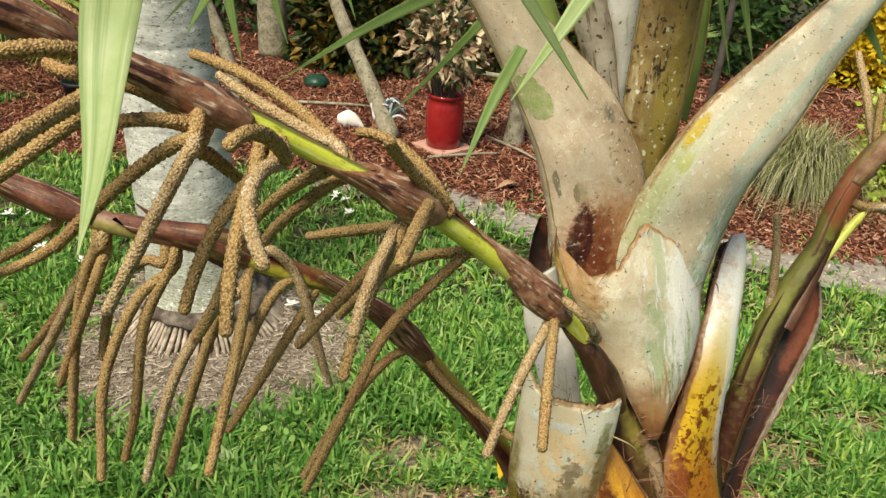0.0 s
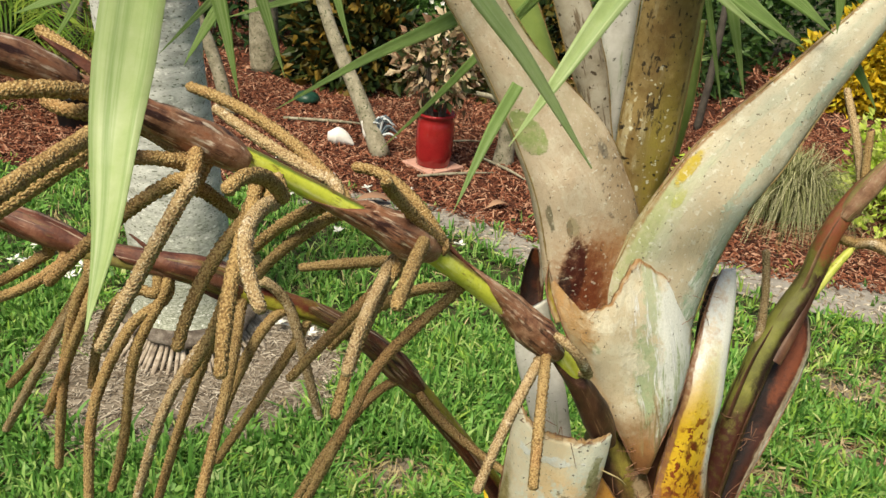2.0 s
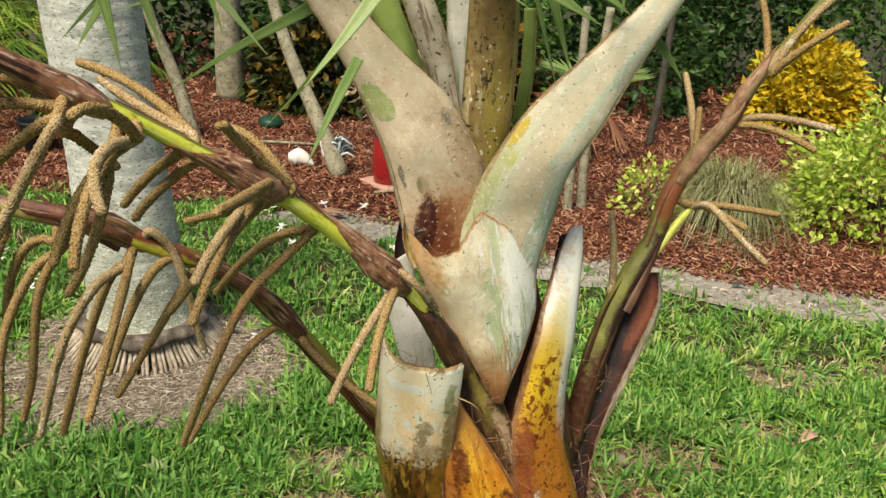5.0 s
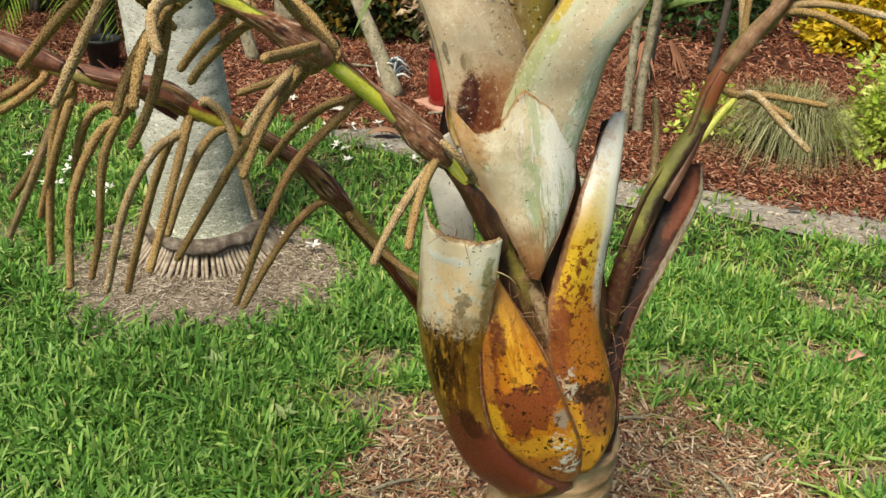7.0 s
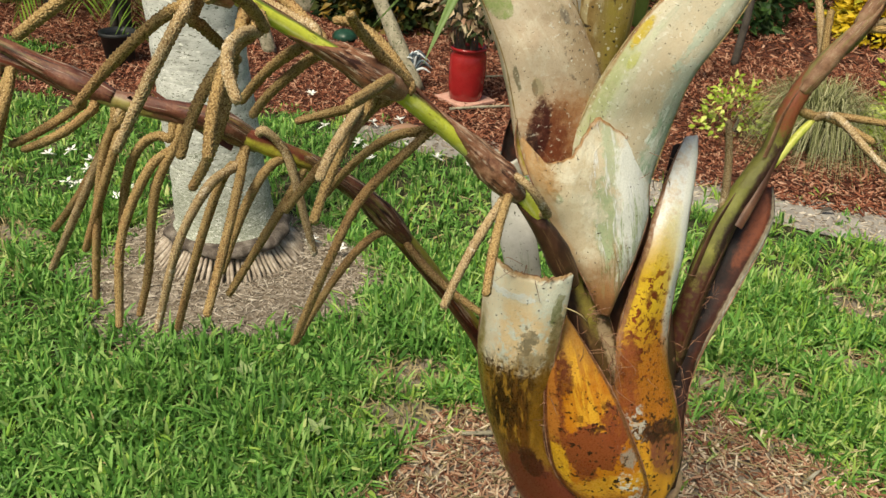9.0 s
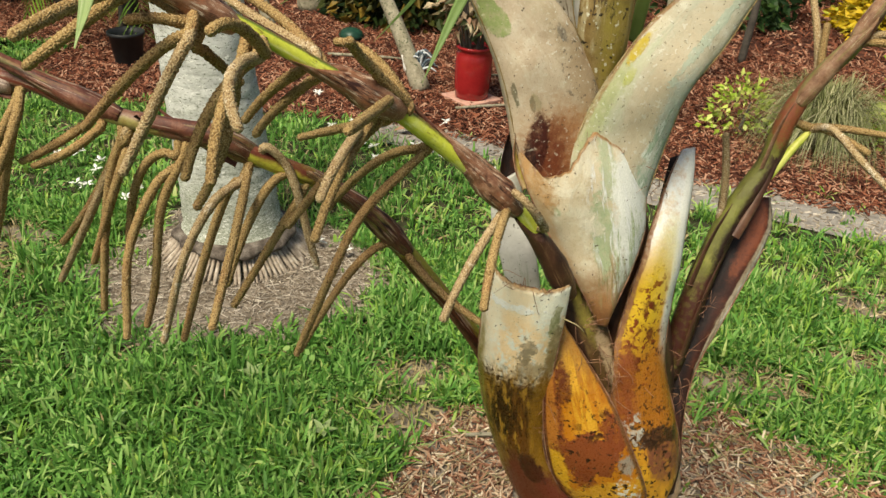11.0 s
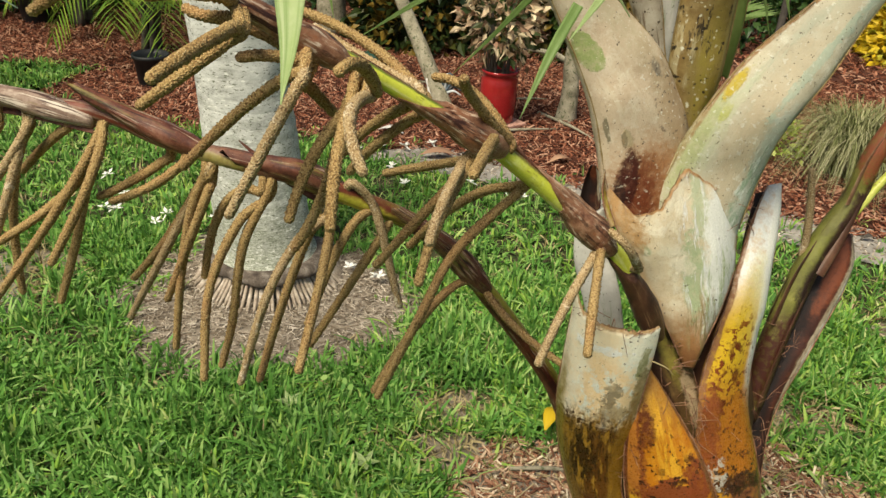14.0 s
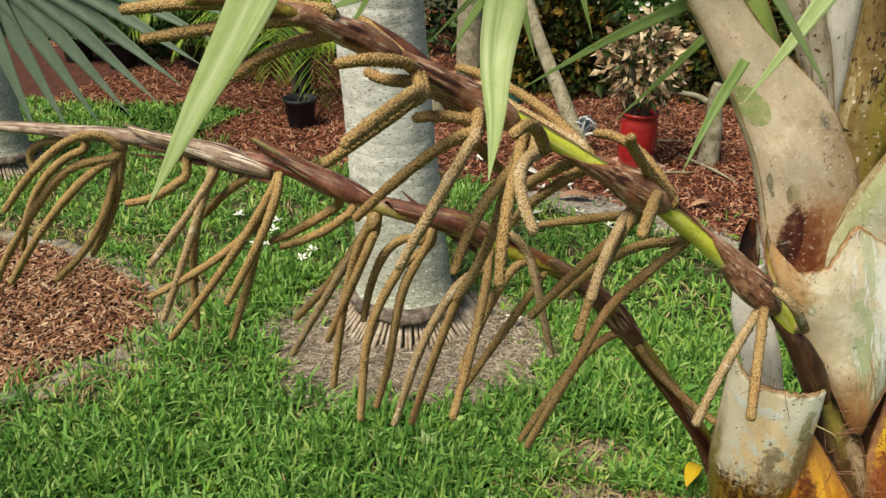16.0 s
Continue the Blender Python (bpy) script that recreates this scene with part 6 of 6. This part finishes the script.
# ---- trees and stems in the bed ----
def stem(name, points, radii, material, label, category="tree"):
    v, f = tube_mesh(points, radii, 14, 40, lambda i, j: 1 + 0.08 * noise.noise(Vector((i * 0.3, j * 0.7, points[0][0]))))
    body = thing(name, points[0], label, category)
    under(link_mesh("trunk", v, f, material, None), body)
    return body


stem("leaning_tree", [(-0.49, 4.95, 0), (-0.65, 5.07, 0.3), (-0.90, 5.28, 0.72), (-1.06, 5.4, 1.15), (-1.2, 5.5, 1.8)], [0.062, 0.046, 0.04, 0.036, 0.03], MAT["grey_bark"], "slim leaning grey tree stem in red mulch")
stem("slim_tree", [(-1.62, 5.5, 0), (-1.75, 5.55, 0.4), (-1.95, 5.6, 0.9), (-2.1, 5.7, 1.6)], [0.05, 0.042, 0.036, 0.03], MAT["grey_bark"], "slim grey tree stem in red mulch")
stem("far_palm", [(-1.74, 6.85, 0), (-1.76, 6.85, 0.5), (-1.78, 6.85, 2.2)], [0.13, 0.095, 0.09], MAT["grey_bark"], "grey palm trunk at the back of the bed", "palm tree")
stub = stem("short_trunk", [(0.27, 5.05, 0), (0.28, 5.07, 0.2), (0.26, 5.1, 0.42), (0.27, 5.1, 0.5)], [0.07, 0.055, 0.05, 0.03], MAT["grey_bark"], "short mossy grey trunk stub in red mulch")
v, f = tube_mesh([(0.28, 5.12, 0.34), (0.16, 5.30, 0.36), (-0.04, 5.52, 0.33)], [0.022, 0.018, 0.012], 9, 14)
under(link_mesh("branch", v, f, MAT["grey_bark"], None, "dead pale branch stub"), stub)
stem("pale_stem", [(0.95, 4.62, 0), (0.94, 4.65, 0.4), (0.92, 4.7, 1.2)], [0.03, 0.027, 0.022], MAT["grey_bark"], "pale thin shrub stem")
stem("pale_stem", [(1.04, 4.68, 0), (1.02, 4.7, 0.4), (1.06, 4.75, 1.2)], [0.032, 0.028, 0.024], MAT["grey_bark"], "pale thin shrub stem")
stem("dark_stem", [(1.75, 6.3, 0), (1.77, 6.3, 0.6), (1.75, 6.3, 1.8)], [0.03, 0.025, 0.02], MAT["dark_bark"], "thin dark tree stem")


# ---- shrubs ----
def leaf_cloud(centre, radii, n, size, seed, shape="ball", droop=0.3):
    """Many single folded leaves on the outer part of a lumpy crown."""
    r = np.random.default_rng(seed)
    d = r.normal(size=(n, 3))
    d /= np.linalg.norm(d, axis=1)[:, None]
    if shape == "dome":
        d[:, 2] = np.abs(d[:, 2]) * 1.1 - 0.1
    k = r.uniform(0.25, 1.0, n) ** 0.4
    k *= 1 + 0.16 * np.sin(d[:, 0] * 7 + seed) * np.sin(d[:, 1] * 6 + 2) + 0.10 * np.sin(d[:, 2] * 9 + d[:, 0] * 5)
    p = np.array(centre) + d * k[:, None] * np.array(radii)
    p[:, 2] = np.maximum(p[:, 2], 0.01)
    a = d + r.normal(0, 0.55, (n, 3)) - np.array((0, 0, droop))
    a /= np.linalg.norm(a, axis=1)[:, None]
    s = np.cross(a, r.normal(size=(n, 3)))
    s /= np.linalg.norm(s, axis=1)[:, None]
    o = np.cross(s, a)
    l = (size * r.uniform(0.6, 1.25, n))[:, None]
    w = l * 0.27
    v = np.stack([p, p + a * l * 0.4 + s * w + o * w * 0.35, p + a * l + o * l * -0.12, p + a * l * 0.4 - s * w + o * w * 0.35, p + a * l * 0.5], 1)
    return repeat_pieces(v, [(0, 1, 4), (1, 2, 4), (2, 3, 4), (3, 0, 4)])


def shrub(name, centre, radii, n, size, material, label, seed, category="shrub", shape="dome", stems=7):
    x, y, z = centre
    body = thing(name, (x, y, 0), label, category)
    under(new("foliage", soup("foliage", *leaf_cloud(centre, radii, n, size, seed, shape), material)), body)
    r = np.random.default_rng(seed + 500)
    for _ in range(stems):
        q = np.array((x, y, z)) + r.uniform(-0.6, 0.6, 3) * radii
        b = (x + r.uniform(-0.15, 0.15) * radii[0], y + r.uniform(-0.15, 0.15) * radii[1], 0)
        v, f = tube_mesh([b, ((b[0] + q[0]) / 2, (b[1] + q[1]) / 2, q[2] * 0.45), q], [0.012, 0.009, 0.004], 6, 8)
        under(link_mesh("stem", v, f, MAT["dark_bark"], None), body)
    return body


shrub("lime_shrub", (2.85, 4.75, 0.1), (0.62, 0.5, 0.62), 5200, 0.055, MAT["leaf_lime"], "rounded lime-green shrub in red mulch", 41)
shrub("golden_shrub", (3.4, 7.6, 0.1), (0.56, 0.5, 0.68), 4500, 0.085, MAT["leaf_gold"], "rounded golden-yellow leaved shrub", 42)
shrub("golden_shrub", (4.75, 6.9, 0.1), (0.55, 0.45, 0.55), 2500, 0.10, MAT["leaf_gold"], "low golden-yellow leaved shrub", 43)
shrub("lime_seedling", (1.45, 4.75, 0.05), (0.22, 0.2, 0.3), 320, 0.05, MAT["leaf_lime"], "small lime-green seedling in red mulch", 44, stems=4)
shrub("croton", (-0.95, 6.7, 0.1), (0.55, 0.4, 0.75), 2200, 0.12, MAT["leaf_croton"], "dark croton with yellow and red leaves and painted shade", 45)
blossom0 = shrub("flowering_shrub", (-0.25, 7.3, 0.15), (0.75, 0.5, 1.15), 4200, 0.07, MAT["leaf_mid"], "green shrub with small white flowers", 46)
shrub("flowering_shrub", (0.25, 8.2, 0.2), (0.9, 0.5, 1.3), 3800, 0.08, MAT["leaf_mid"], "tall green shrub with small white flowers", 49)
r = np.random.default_rng(50)
for _ in range(70):
    a, u = r.uniform(-2.9, -0.25), r.uniform(0.15, 1.0)
    c = np.array((-0.25 + 0.75 * math.cos(a) * (1 - u * u) ** 0.5, 7.3 + 0.5 * math.sin(a) * (1 - u * u) ** 0.5, 0.15 + 1.15 * u)) * (1, 1, 1)
    vs, fs = [], []
    for k in range(5):
        b = 2 * math.pi * k / 5 + u * 9
        d, e = np.array((math.cos(b), -0.4, math.sin(b))), np.array((-math.sin(b), 0, math.cos(b)))
        fs.append(tuple(range(len(vs), len(vs) + 4)))
        vs += [c, c + d * 0.012 + e * 0.008, c + d * 0.022, c + d * 0.012 - e * 0.008]
    under(link_mesh("blossom", vs, fs, MAT["petal"], None, "small white blossom"), blossom0)
shrub("croton", (0.35, 6.8, 0.1), (0.5, 0.4, 0.8), 1600, 0.12, MAT["leaf_croton"], "dark croton with yellow leaves and painted shade", 47)
for k, (x, y, rx, h, m) in enumerate([(-7.5, 8.2, 1.2, 1.5, "leaf_dark"), (-5.8, 7.4, 1.0, 1.3, "leaf_mid"), (-4.6, 7.0, 0.8, 1.1, "leaf_dark"), (-3.6, 7.6, 0.8, 1.3, "leaf_mid"), (-2.6, 8.0, 0.9, 1.2, "leaf_dark"),
                                      (-1.3, 9.2, 1.0, 1.5, "leaf_mid"), (0.9, 9.0, 1.1, 1.6, "leaf_dark"), (2.3, 9.6, 1.1, 1.7, "leaf_mid"), (3.2, 9.3, 0.9, 1.7, "leaf_dark"), (4.6, 9.0, 1.2, 1.8, "leaf_mid"), (6.4, 8.8, 1.2, 1.7, "leaf_dark"),
                                      (1.9, 7.9, 0.6, 1.2, "leaf_dark")]):
    shrub("hedge_shrub", (x, y, 0.1), (rx, 0.7, h), int(2600 * rx), 0.11, MAT[m], "dense green shrub at the back of the garden", 60 + k)

# arching clump of reed grass
clump = thing("reed_clump", (1.88, 4.6, 0), "arching clump of grey-green ornamental grass", "ornamental grass")
r = np.random.default_rng(51)
n = 1500
a, l, out = r.uniform(0, 2 * math.pi, n), r.uniform(0.45, 0.85, n), r.uniform(0.35, 1.0, n)
b = np.stack([1.88 + r.normal(0, 0.06, n), 4.6 + r.normal(0, 0.06, n), np.zeros(n)], 1)
d = np.stack([np.cos(a), np.sin(a), np.zeros(n)], 1)
up = np.array((0, 0, 1.0))
s = np.stack([-np.sin(a), np.cos(a), np.zeros(n)], 1) * 0.0028
lv = []
for u in (0, 0.35, 0.6, 0.8, 1.0):
    p = b + d * (l * out * (u ** 1.1) * 0.8)[:, None] + up * (l * (1.55 * u - (0.8 + 0.85 * out) * u * u))[:, None]
    p[:, 2] = np.maximum(p[:, 2], 0.012)
    w = s * (1.15 - u)
    lv += [p - w, p + w]
v = np.stack(lv, 1)
quads = [(0, 1, 3, 2), (2, 3, 5, 4), (4, 5, 7, 6), (6, 7, 9, 8)]
for k in range(80):
    under(new("blade", soup("blade", *repeat_pieces(v[k:k + 1], quads), MAT["reed"])), clump)
v = v[80:]
tagged(under(new("blade_mass", soup("blade_mass", *repeat_pieces(v, quads), MAT["reed"])), clump), kind="stuff")


# ---- pots and ornaments ----
def turned(name, profile, place, material, parent, label="", seg=40):
    v, f = lathe_mesh(profile, lambda z: place, seg)
    return under(link_mesh(name, v, f, material, None, label), parent)


red = thing("red_pot", (-0.160, 4.84, 0), "glossy red glazed flower pot on a clay tile", "flower pot")
turned("pot_body", [(0.098, 0.034), (0.104, 0.04), (0.112, 0.11), (0.116, 0.22), (0.112, 0.305), (0.101, 0.33), (0.112, 0.338), (0.116, 0.348), (0.114, 0.358), (0.103, 0.356), (0.096, 0.31)], (-0.160, 4.84), MAT["red_glaze"], red)
v, f = lathe_mesh([(0.185, 0.012), (0.19, 0.016), (0.19, 0.03), (0.185, 0.034)], lambda z: (-0.160, 4.84), 4)
under(link_mesh("tile", v, f, MAT["clay"], None, "square pink clay tile", smooth=False), red)
turned("soil", [(0.094, 0.30), (0.098, 0.33), (0.05, 0.335)], (-0.160, 4.84), MAT["mulch_soil"], red)
shrub("pot_plant", (-0.160, 4.84, 0.66), (0.24, 0.22, 0.25), 620, 0.075, MAT["leaf_variegated"], "variegated curly plant with cream and red leaves in the pot", 48, "pot plant", "ball", 9)

black = thing("black_pot", (-2.46, 4.95, 0), "black plastic nursery pot on red mulch", "flower pot")
turned("pot_body", [(0.085, 0.008), (0.088, 0.012), (0.108, 0.19), (0.118, 0.192), (0.120, 0.216), (0.112, 0.218), (0.10, 0.18), (0.085, 0.05)], (-2.46, 4.95), MAT["black_plastic"], black)
for bx, by in ((-4.1, 6.3), (-4.75, 6.1), (-5.3, 6.2)):
    black2 = thing("black_pot", (bx, by, 0), "black plastic nursery pot under shrubs", "flower pot")
    turned("pot_body", [(0.115, 0.008), (0.118, 0.012), (0.138, 0.22), (0.15, 0.222), (0.152, 0.25), (0.142, 0.252), (0.13, 0.2), (0.11, 0.05)], (bx, by), MAT["black_plastic"], black2)
    shrub("potted_shrub", (bx, by, 0.6), (0.32, 0.3, 0.38), 700, 0.09, MAT["leaf_mid"], "leafy green shrub in a black pot", int(300 - 10 * bx), "pot plant", "ball", 5)


def feather_palm(name, place, height, fronds, label, seed, spread=0.9):
    """A small palm with arching feather leaves."""
    r = np.random.default_rng(seed)
    body = thing(name, (*place, 0), label, "palm")
    c = np.array((*place, 0.0))
    for k in range(4):
        a = 1.6 * k + r.uniform(0, 1)
        b = c + (0.05 * math.cos(a), 0.05 * math.sin(a), 0)
        v, f = tube_mesh([b, b + (0.02, 0, height * 0.35), b + (0.05 * math.cos(a), 0.05 * math.sin(a), height * 0.7)], [0.03, 0.024, 0.018], 10, 10)
        under(link_mesh("cane", v, f, MAT["dark_bark"], None), body)
    for k in range(fronds):
        a = 2 * math.pi * k / fronds + r.uniform(-0.3, 0.3)
        d = np.array((math.cos(a), math.sin(a), 0))
        z0, rise = height * r.uniform(0.3, 0.75), r.uniform(0.15, 0.6)
        reach = spread * r.uniform(0.7, 1.1)
        pts = [c + (0, 0, z0), c + d * reach * 0.45 + (0, 0, z0 + rise * 0.6), c + d * reach * 0.85 + (0, 0, z0 + rise * 0.35), c + d * reach * 1.1 + (0, 0, z0 - 0.1)]
        mid, tan, _ = curve_through(pts, 26)
        vs = []
        for i in range(4, 26):
            for q in (-1, 1):
                out = np.cross(tan[i], (0, 0, 1.0)) * q
                out = out / (np.linalg.norm(out) + 1e-9) + tan[i] * 0.7 + np.array((0, 0, -0.45 + r.normal(0, 0.15)))
                out /= np.linalg.norm(out)
                l = 0.26 * math.sin(math.pi * (0.12 + 0.8 * i / 26)) + 0.05
                w = np.cross(out, (0, 0, 1.0)) * 0.009
                p = mid[i]
                vs.append([p - w * 0.4, p + w * 0.4, p + out * l * 0.5 + w, p + out * l * 0.5 - w, p + out * l + np.array((0, 0, -0.04))])
        under(new("frond", soup("frond", *repeat_pieces(np.array(vs), [(0, 1, 2, 3), (3, 2, 4)]), MAT["areca_leaf"])), body)
    return body


feather_palm("feather_palm", (-2.85, 5.75), 0.9, 16, "clump of arching yellow-green feather palm", 71)
feather_palm("feather_palm", (-3.7, 6.3), 1.1, 12, "arching green feather palm behind the bed", 72)

fan = thing("fan_palm", (1.2, 5.85, 0), "small green fan palm with dead brown leaves below", "palm")
v, f = tube_mesh([(1.2, 5.85, 0), (1.2, 5.85, 0.2), (1.21, 5.86, 0.5)], [0.05, 0.04, 0.03], 10, 10)
under(link_mesh("trunk", v, f, MAT["dark_bark"], None), fan)
r = np.random.default_rng(73)
for k in range(9):
    a, el = 2 * math.pi * k / 9, (0.5 if k % 3 else -0.9)
    d = np.array((math.cos(a) * math.cos(el), math.sin(a) * math.cos(el), math.sin(el)))
    h = np.array((1.2, 5.85, 0.48)) + d * 0.2
    for i in range(9):
        b = a + radians(-64 + 16 * i)
        q = np.array((math.cos(b) * math.cos(el), math.sin(b) * math.cos(el), math.sin(el) * 0.9))
        leaflet([h, h + q * 0.14, h + q * 0.3 + (0, 0, -0.03)], 0.022, MAT["leaflet"] if el > 0 else MAT["straw_chip"], fan)

# rooster ornament: white body, neck and head, a striped tail that arches up and over
rooster = thing("rooster_ornament", (-0.54, 5.0, 0), "small white garden rooster ornament with a striped blue-grey tail", "ornament")
v, f = tube_mesh([(-0.510, 5.0, 0.10), (-0.540, 5.0, 0.115), (-0.580, 5.0, 0.135), (-0.610, 5.0, 0.18), (-0.625, 5.0, 0.215)], [0.018, 0.050, 0.044, 0.024, 0.016], 14, 20)
body = under(link_mesh("body", v, f, MAT["white_shell"], None), rooster)
for dx in (-0.012, 0.014):
    v, f = tube_mesh([(-0.545 + dx, 5.0, 0.0), (-0.545 + dx, 5.0, 0.05), (-0.545 + dx, 5.0, 0.09)], [0.009, 0.006, 0.010], 8, 6)
    under(link_mesh("leg", v, f, MAT["blue_grey"], None), rooster)
v, f = tube_mesh([(-0.612, 5.0, 0.222), (-0.626, 5.0, 0.238), (-0.640, 5.0, 0.232)], [0.004, 0.009, 0.004], 8, 8)
under(link_mesh("comb", v, f, MAT["red_glaze"], None, "small red comb"), rooster)
for k in range(13):
    a = radians(128 - 9.5 * k)
    reach = 0.125 - 0.004 * abs(k - 5)
    dy = 0.016 * (k % 3 - 1)
    top = (-0.515 + reach * 0.62 * math.cos(a), 5.0 + dy, 0.125 + reach * math.sin(a))
    tip = (-0.495 + reach * 0.95 * math.cos(a * 0.8), 5.0 + dy * 1.5, 0.11 + reach * 0.95 * math.sin(a * 0.8))
    v, f = tube_mesh([(-0.520, 5.0, 0.115), top, tip], [0.008, 0.0085, 0.003], 7, 12)
    under(link_mesh("plume", v, f, MAT["blue_grey" if k % 2 else "plume_pale"], None), rooster)

v, f = tube_mesh([(-0.86, 5.1, 0.055), (-0.79, 5.1, 0.06), (-0.73, 5.09, 0.04), (-0.69, 5.08, 0.02)], [0.03, 0.062, 0.04, 0.006], 16, 20)
tagged(link_mesh("shell", v, f, MAT["white_shell"]), "large white sea shell on red mulch", "shell")
vs, fs = lathe_mesh([(0.09, 0.02), (0.10, 0.035), (0.08, 0.07), (0.04, 0.09), (0.01, 0.095)], lambda z: (-1.2, 6.0), 20, 0.15)
tagged(link_mesh("turtle_ornament", vs, fs, MAT["teal"]), "dark green turtle ornament on red mulch", "ornament")


# ---- fallen flowers, leaves and twigs ----
def fallen_flower(place, size, seed):
    r = np.random.default_rng(seed)
    body = thing("fallen_flower", (*place, 0), "fallen white trumpet flower on the grass", "flower", "fallen flowers")
    z = 0.05
    for k in range(5):
        a = 1.2566 * k + r.uniform(-0.3, 0.3)
        d, s = np.array((math.cos(a), math.sin(a), 0)), np.array((-math.sin(a), math.cos(a), 0))
        c = np.array((*place, z))
        l = size * r.uniform(0.8, 1.1)
        h = np.array((0, 0, size * r.uniform(0.0, 0.6)))
        v = [c, c + d * l * 0.5 + s * l * 0.3 + h * 0.6, c + d * l + h, c + d * l * 0.5 - s * l * 0.3 + h * 0.6, c + d * l * 0.5 + h * 0.3]
        w = [p - np.array((0, 0, 0.0015)) for p in v]
        under(link_mesh("petal", v + w, [(0, 1, 4), (1, 2, 4), (2, 3, 4), (3, 0, 4), (6, 5, 9), (7, 6, 9), (8, 7, 9), (5, 8, 9), (0, 5, 6, 1), (1, 6, 7, 2), (2, 7, 8, 3), (3, 8, 5, 0)], MAT["petal"], None), body)
    a = r.uniform(0, 6)
    q = np.array((math.cos(a), math.sin(a), 0)) * size * 1.2
    v, f = tube_mesh([np.array((*place, z)), np.array((*place, z - 0.01)) - q * 0.5, np.array((*place, z - 0.02)) - q], [0.005, 0.004, 0.003], 6, 6)
    under(link_mesh("tube", v, f, MAT["petal"], None), body)


for k, (x, y) in enumerate([(-1.73, 3.05), (-1.49, 3.05), (-1.27, 3.06), (-1.5, 2.96), (-1.77, 3.21), (-0.57, 3.83), (-0.36, 3.9), (-0.02, 3.72), (0.07, 3.66), (-0.62, 4.2), (-0.75, 4.15), (-1.95, 3.4), (-1.05, 3.3), (-0.45, 2.72), (-2.03, 3.33), (-1.8, 3.31), (-1.78, 3.04), (-1.07, 4.58), (-0.48, 4.28), (-0.63, 3.88), (-0.52, 3.67), (-0.2, 3.78), (-0.58, 2.77), (-0.86, 4.07), (-0.25, 4.3)]):
    fallen_flower((x, y), 0.033, 200 + k)


# small broad-leaved weed in the lawn
for k, (x, y) in enumerate([(-0.26, 1.66), (-0.55, 1.88), (-0.85, 1.95)]):
    weed = thing("lawn_weed", (x, y, 0), "small pale green broad-leaved weed in the lawn", "weed")
    for i in range(5):
        a = 1.2566 * i + k
        d = np.array((math.cos(a), math.sin(a), 0.25))
        leaflet([np.array((x, y, 0.045)), np.array((x, y, 0.05)) + d * 0.022, np.array((x, y, 0.05)) + d * 0.045], 0.022, MAT["leaflet_light"], weed, (0.0, 0.2, -1.0))


def fallen_leaf(place, length, turn, material, label, z=0.05):
    c, d, s = np.array((*place, z)), np.array((math.cos(turn), math.sin(turn), 0)), np.array((-math.sin(turn), math.cos(turn), 0))
    verts, faces = [], []
    for dz in (0, -0.002):
        for i in range(7):
            u = i / 6
            w = length * 0.2 * math.sin(math.pi * min(1, u * 0.95 + 0.03)) + 0.001
            p = c + d * length * (u - 0.5) + np.array((0, 0, 0.02 * math.sin(3 * u) + dz))
            verts += [p - s * w + np.array((0, 0, w * 0.4)), p, p + s * w + np.array((0, 0, w * 0.4))]
    for i in range(6):
        for j in range(2):
            a = i * 3 + j
            faces += [(a, a + 1, a + 4, a + 3), (a + 22, a + 21, a + 24, a + 25)]
        faces += [(i * 3, i * 3 + 3, i * 3 + 24, i * 3 + 21), (i * 3 + 2, i * 3 + 23, i * 3 + 26, i * 3 + 5)]
    ob = link_mesh("fallen_leaf", verts, faces, material)
    return tagged(ob, label, "leaf")


fallen_leaf((1.58, 2.32), 0.10, 0.5, MAT["clay"], "dry tan fallen leaf on the grass")
fallen_leaf((0.256, 1.925), 0.11, 1.3, MAT["leaf_gold"], "yellow fallen leaf on the grass", 0.08)
fallen_leaf((-0.42, 4.15), 0.2, 0.2, MAT["straw_chip"], "curled pale dry leaf at the bed's edge", 0.03)
fallen_leaf((-0.75, 4.45), 0.16, -0.2, MAT["white_shell"], "curled pale dry leaf on red mulch", 0.03)
fallen_leaf((0.25, 4.25), 0.14, 0.5, MAT["straw_chip"], "pale bark piece on red mulch", 0.03)
fallen_leaf((1.72, 3.66), 0.07, 0.1, MAT["dark_bark"], "dark dry pod on red mulch", 0.02)
for k, (x, y, a, l) in enumerate([(0.1, 1.45, 0.5, 0.12), (0.25, 1.75, 0.1, 0.2), (1.0, 1.6, 2.0, 0.15), (1.15, 1.75, 0.8, 0.1), (0.0, 4.7, 0.4, 0.5), (-0.9, 5.5, 0.05, 0.7), (0.75, 1.85, 0.3, 0.14), (0.27, 4.88, -0.88, 0.55), (0.0, 5.35, 0.35, 0.3)]):
    d = np.array((math.cos(a), math.sin(a), 0)) * l / 2
    c = np.array((x, y, 0.03))
    v, f = tube_mesh([c - d, c + d * 0.1 + (0.01, 0.01, 0.004), c + d], [0.004 + l * 0.01, 0.005 + l * 0.01, 0.003], 8, 8)
    tagged(link_mesh("twig", v, f, MAT["grey_bark"]), "dry grey twig lying on mulch", "twig")
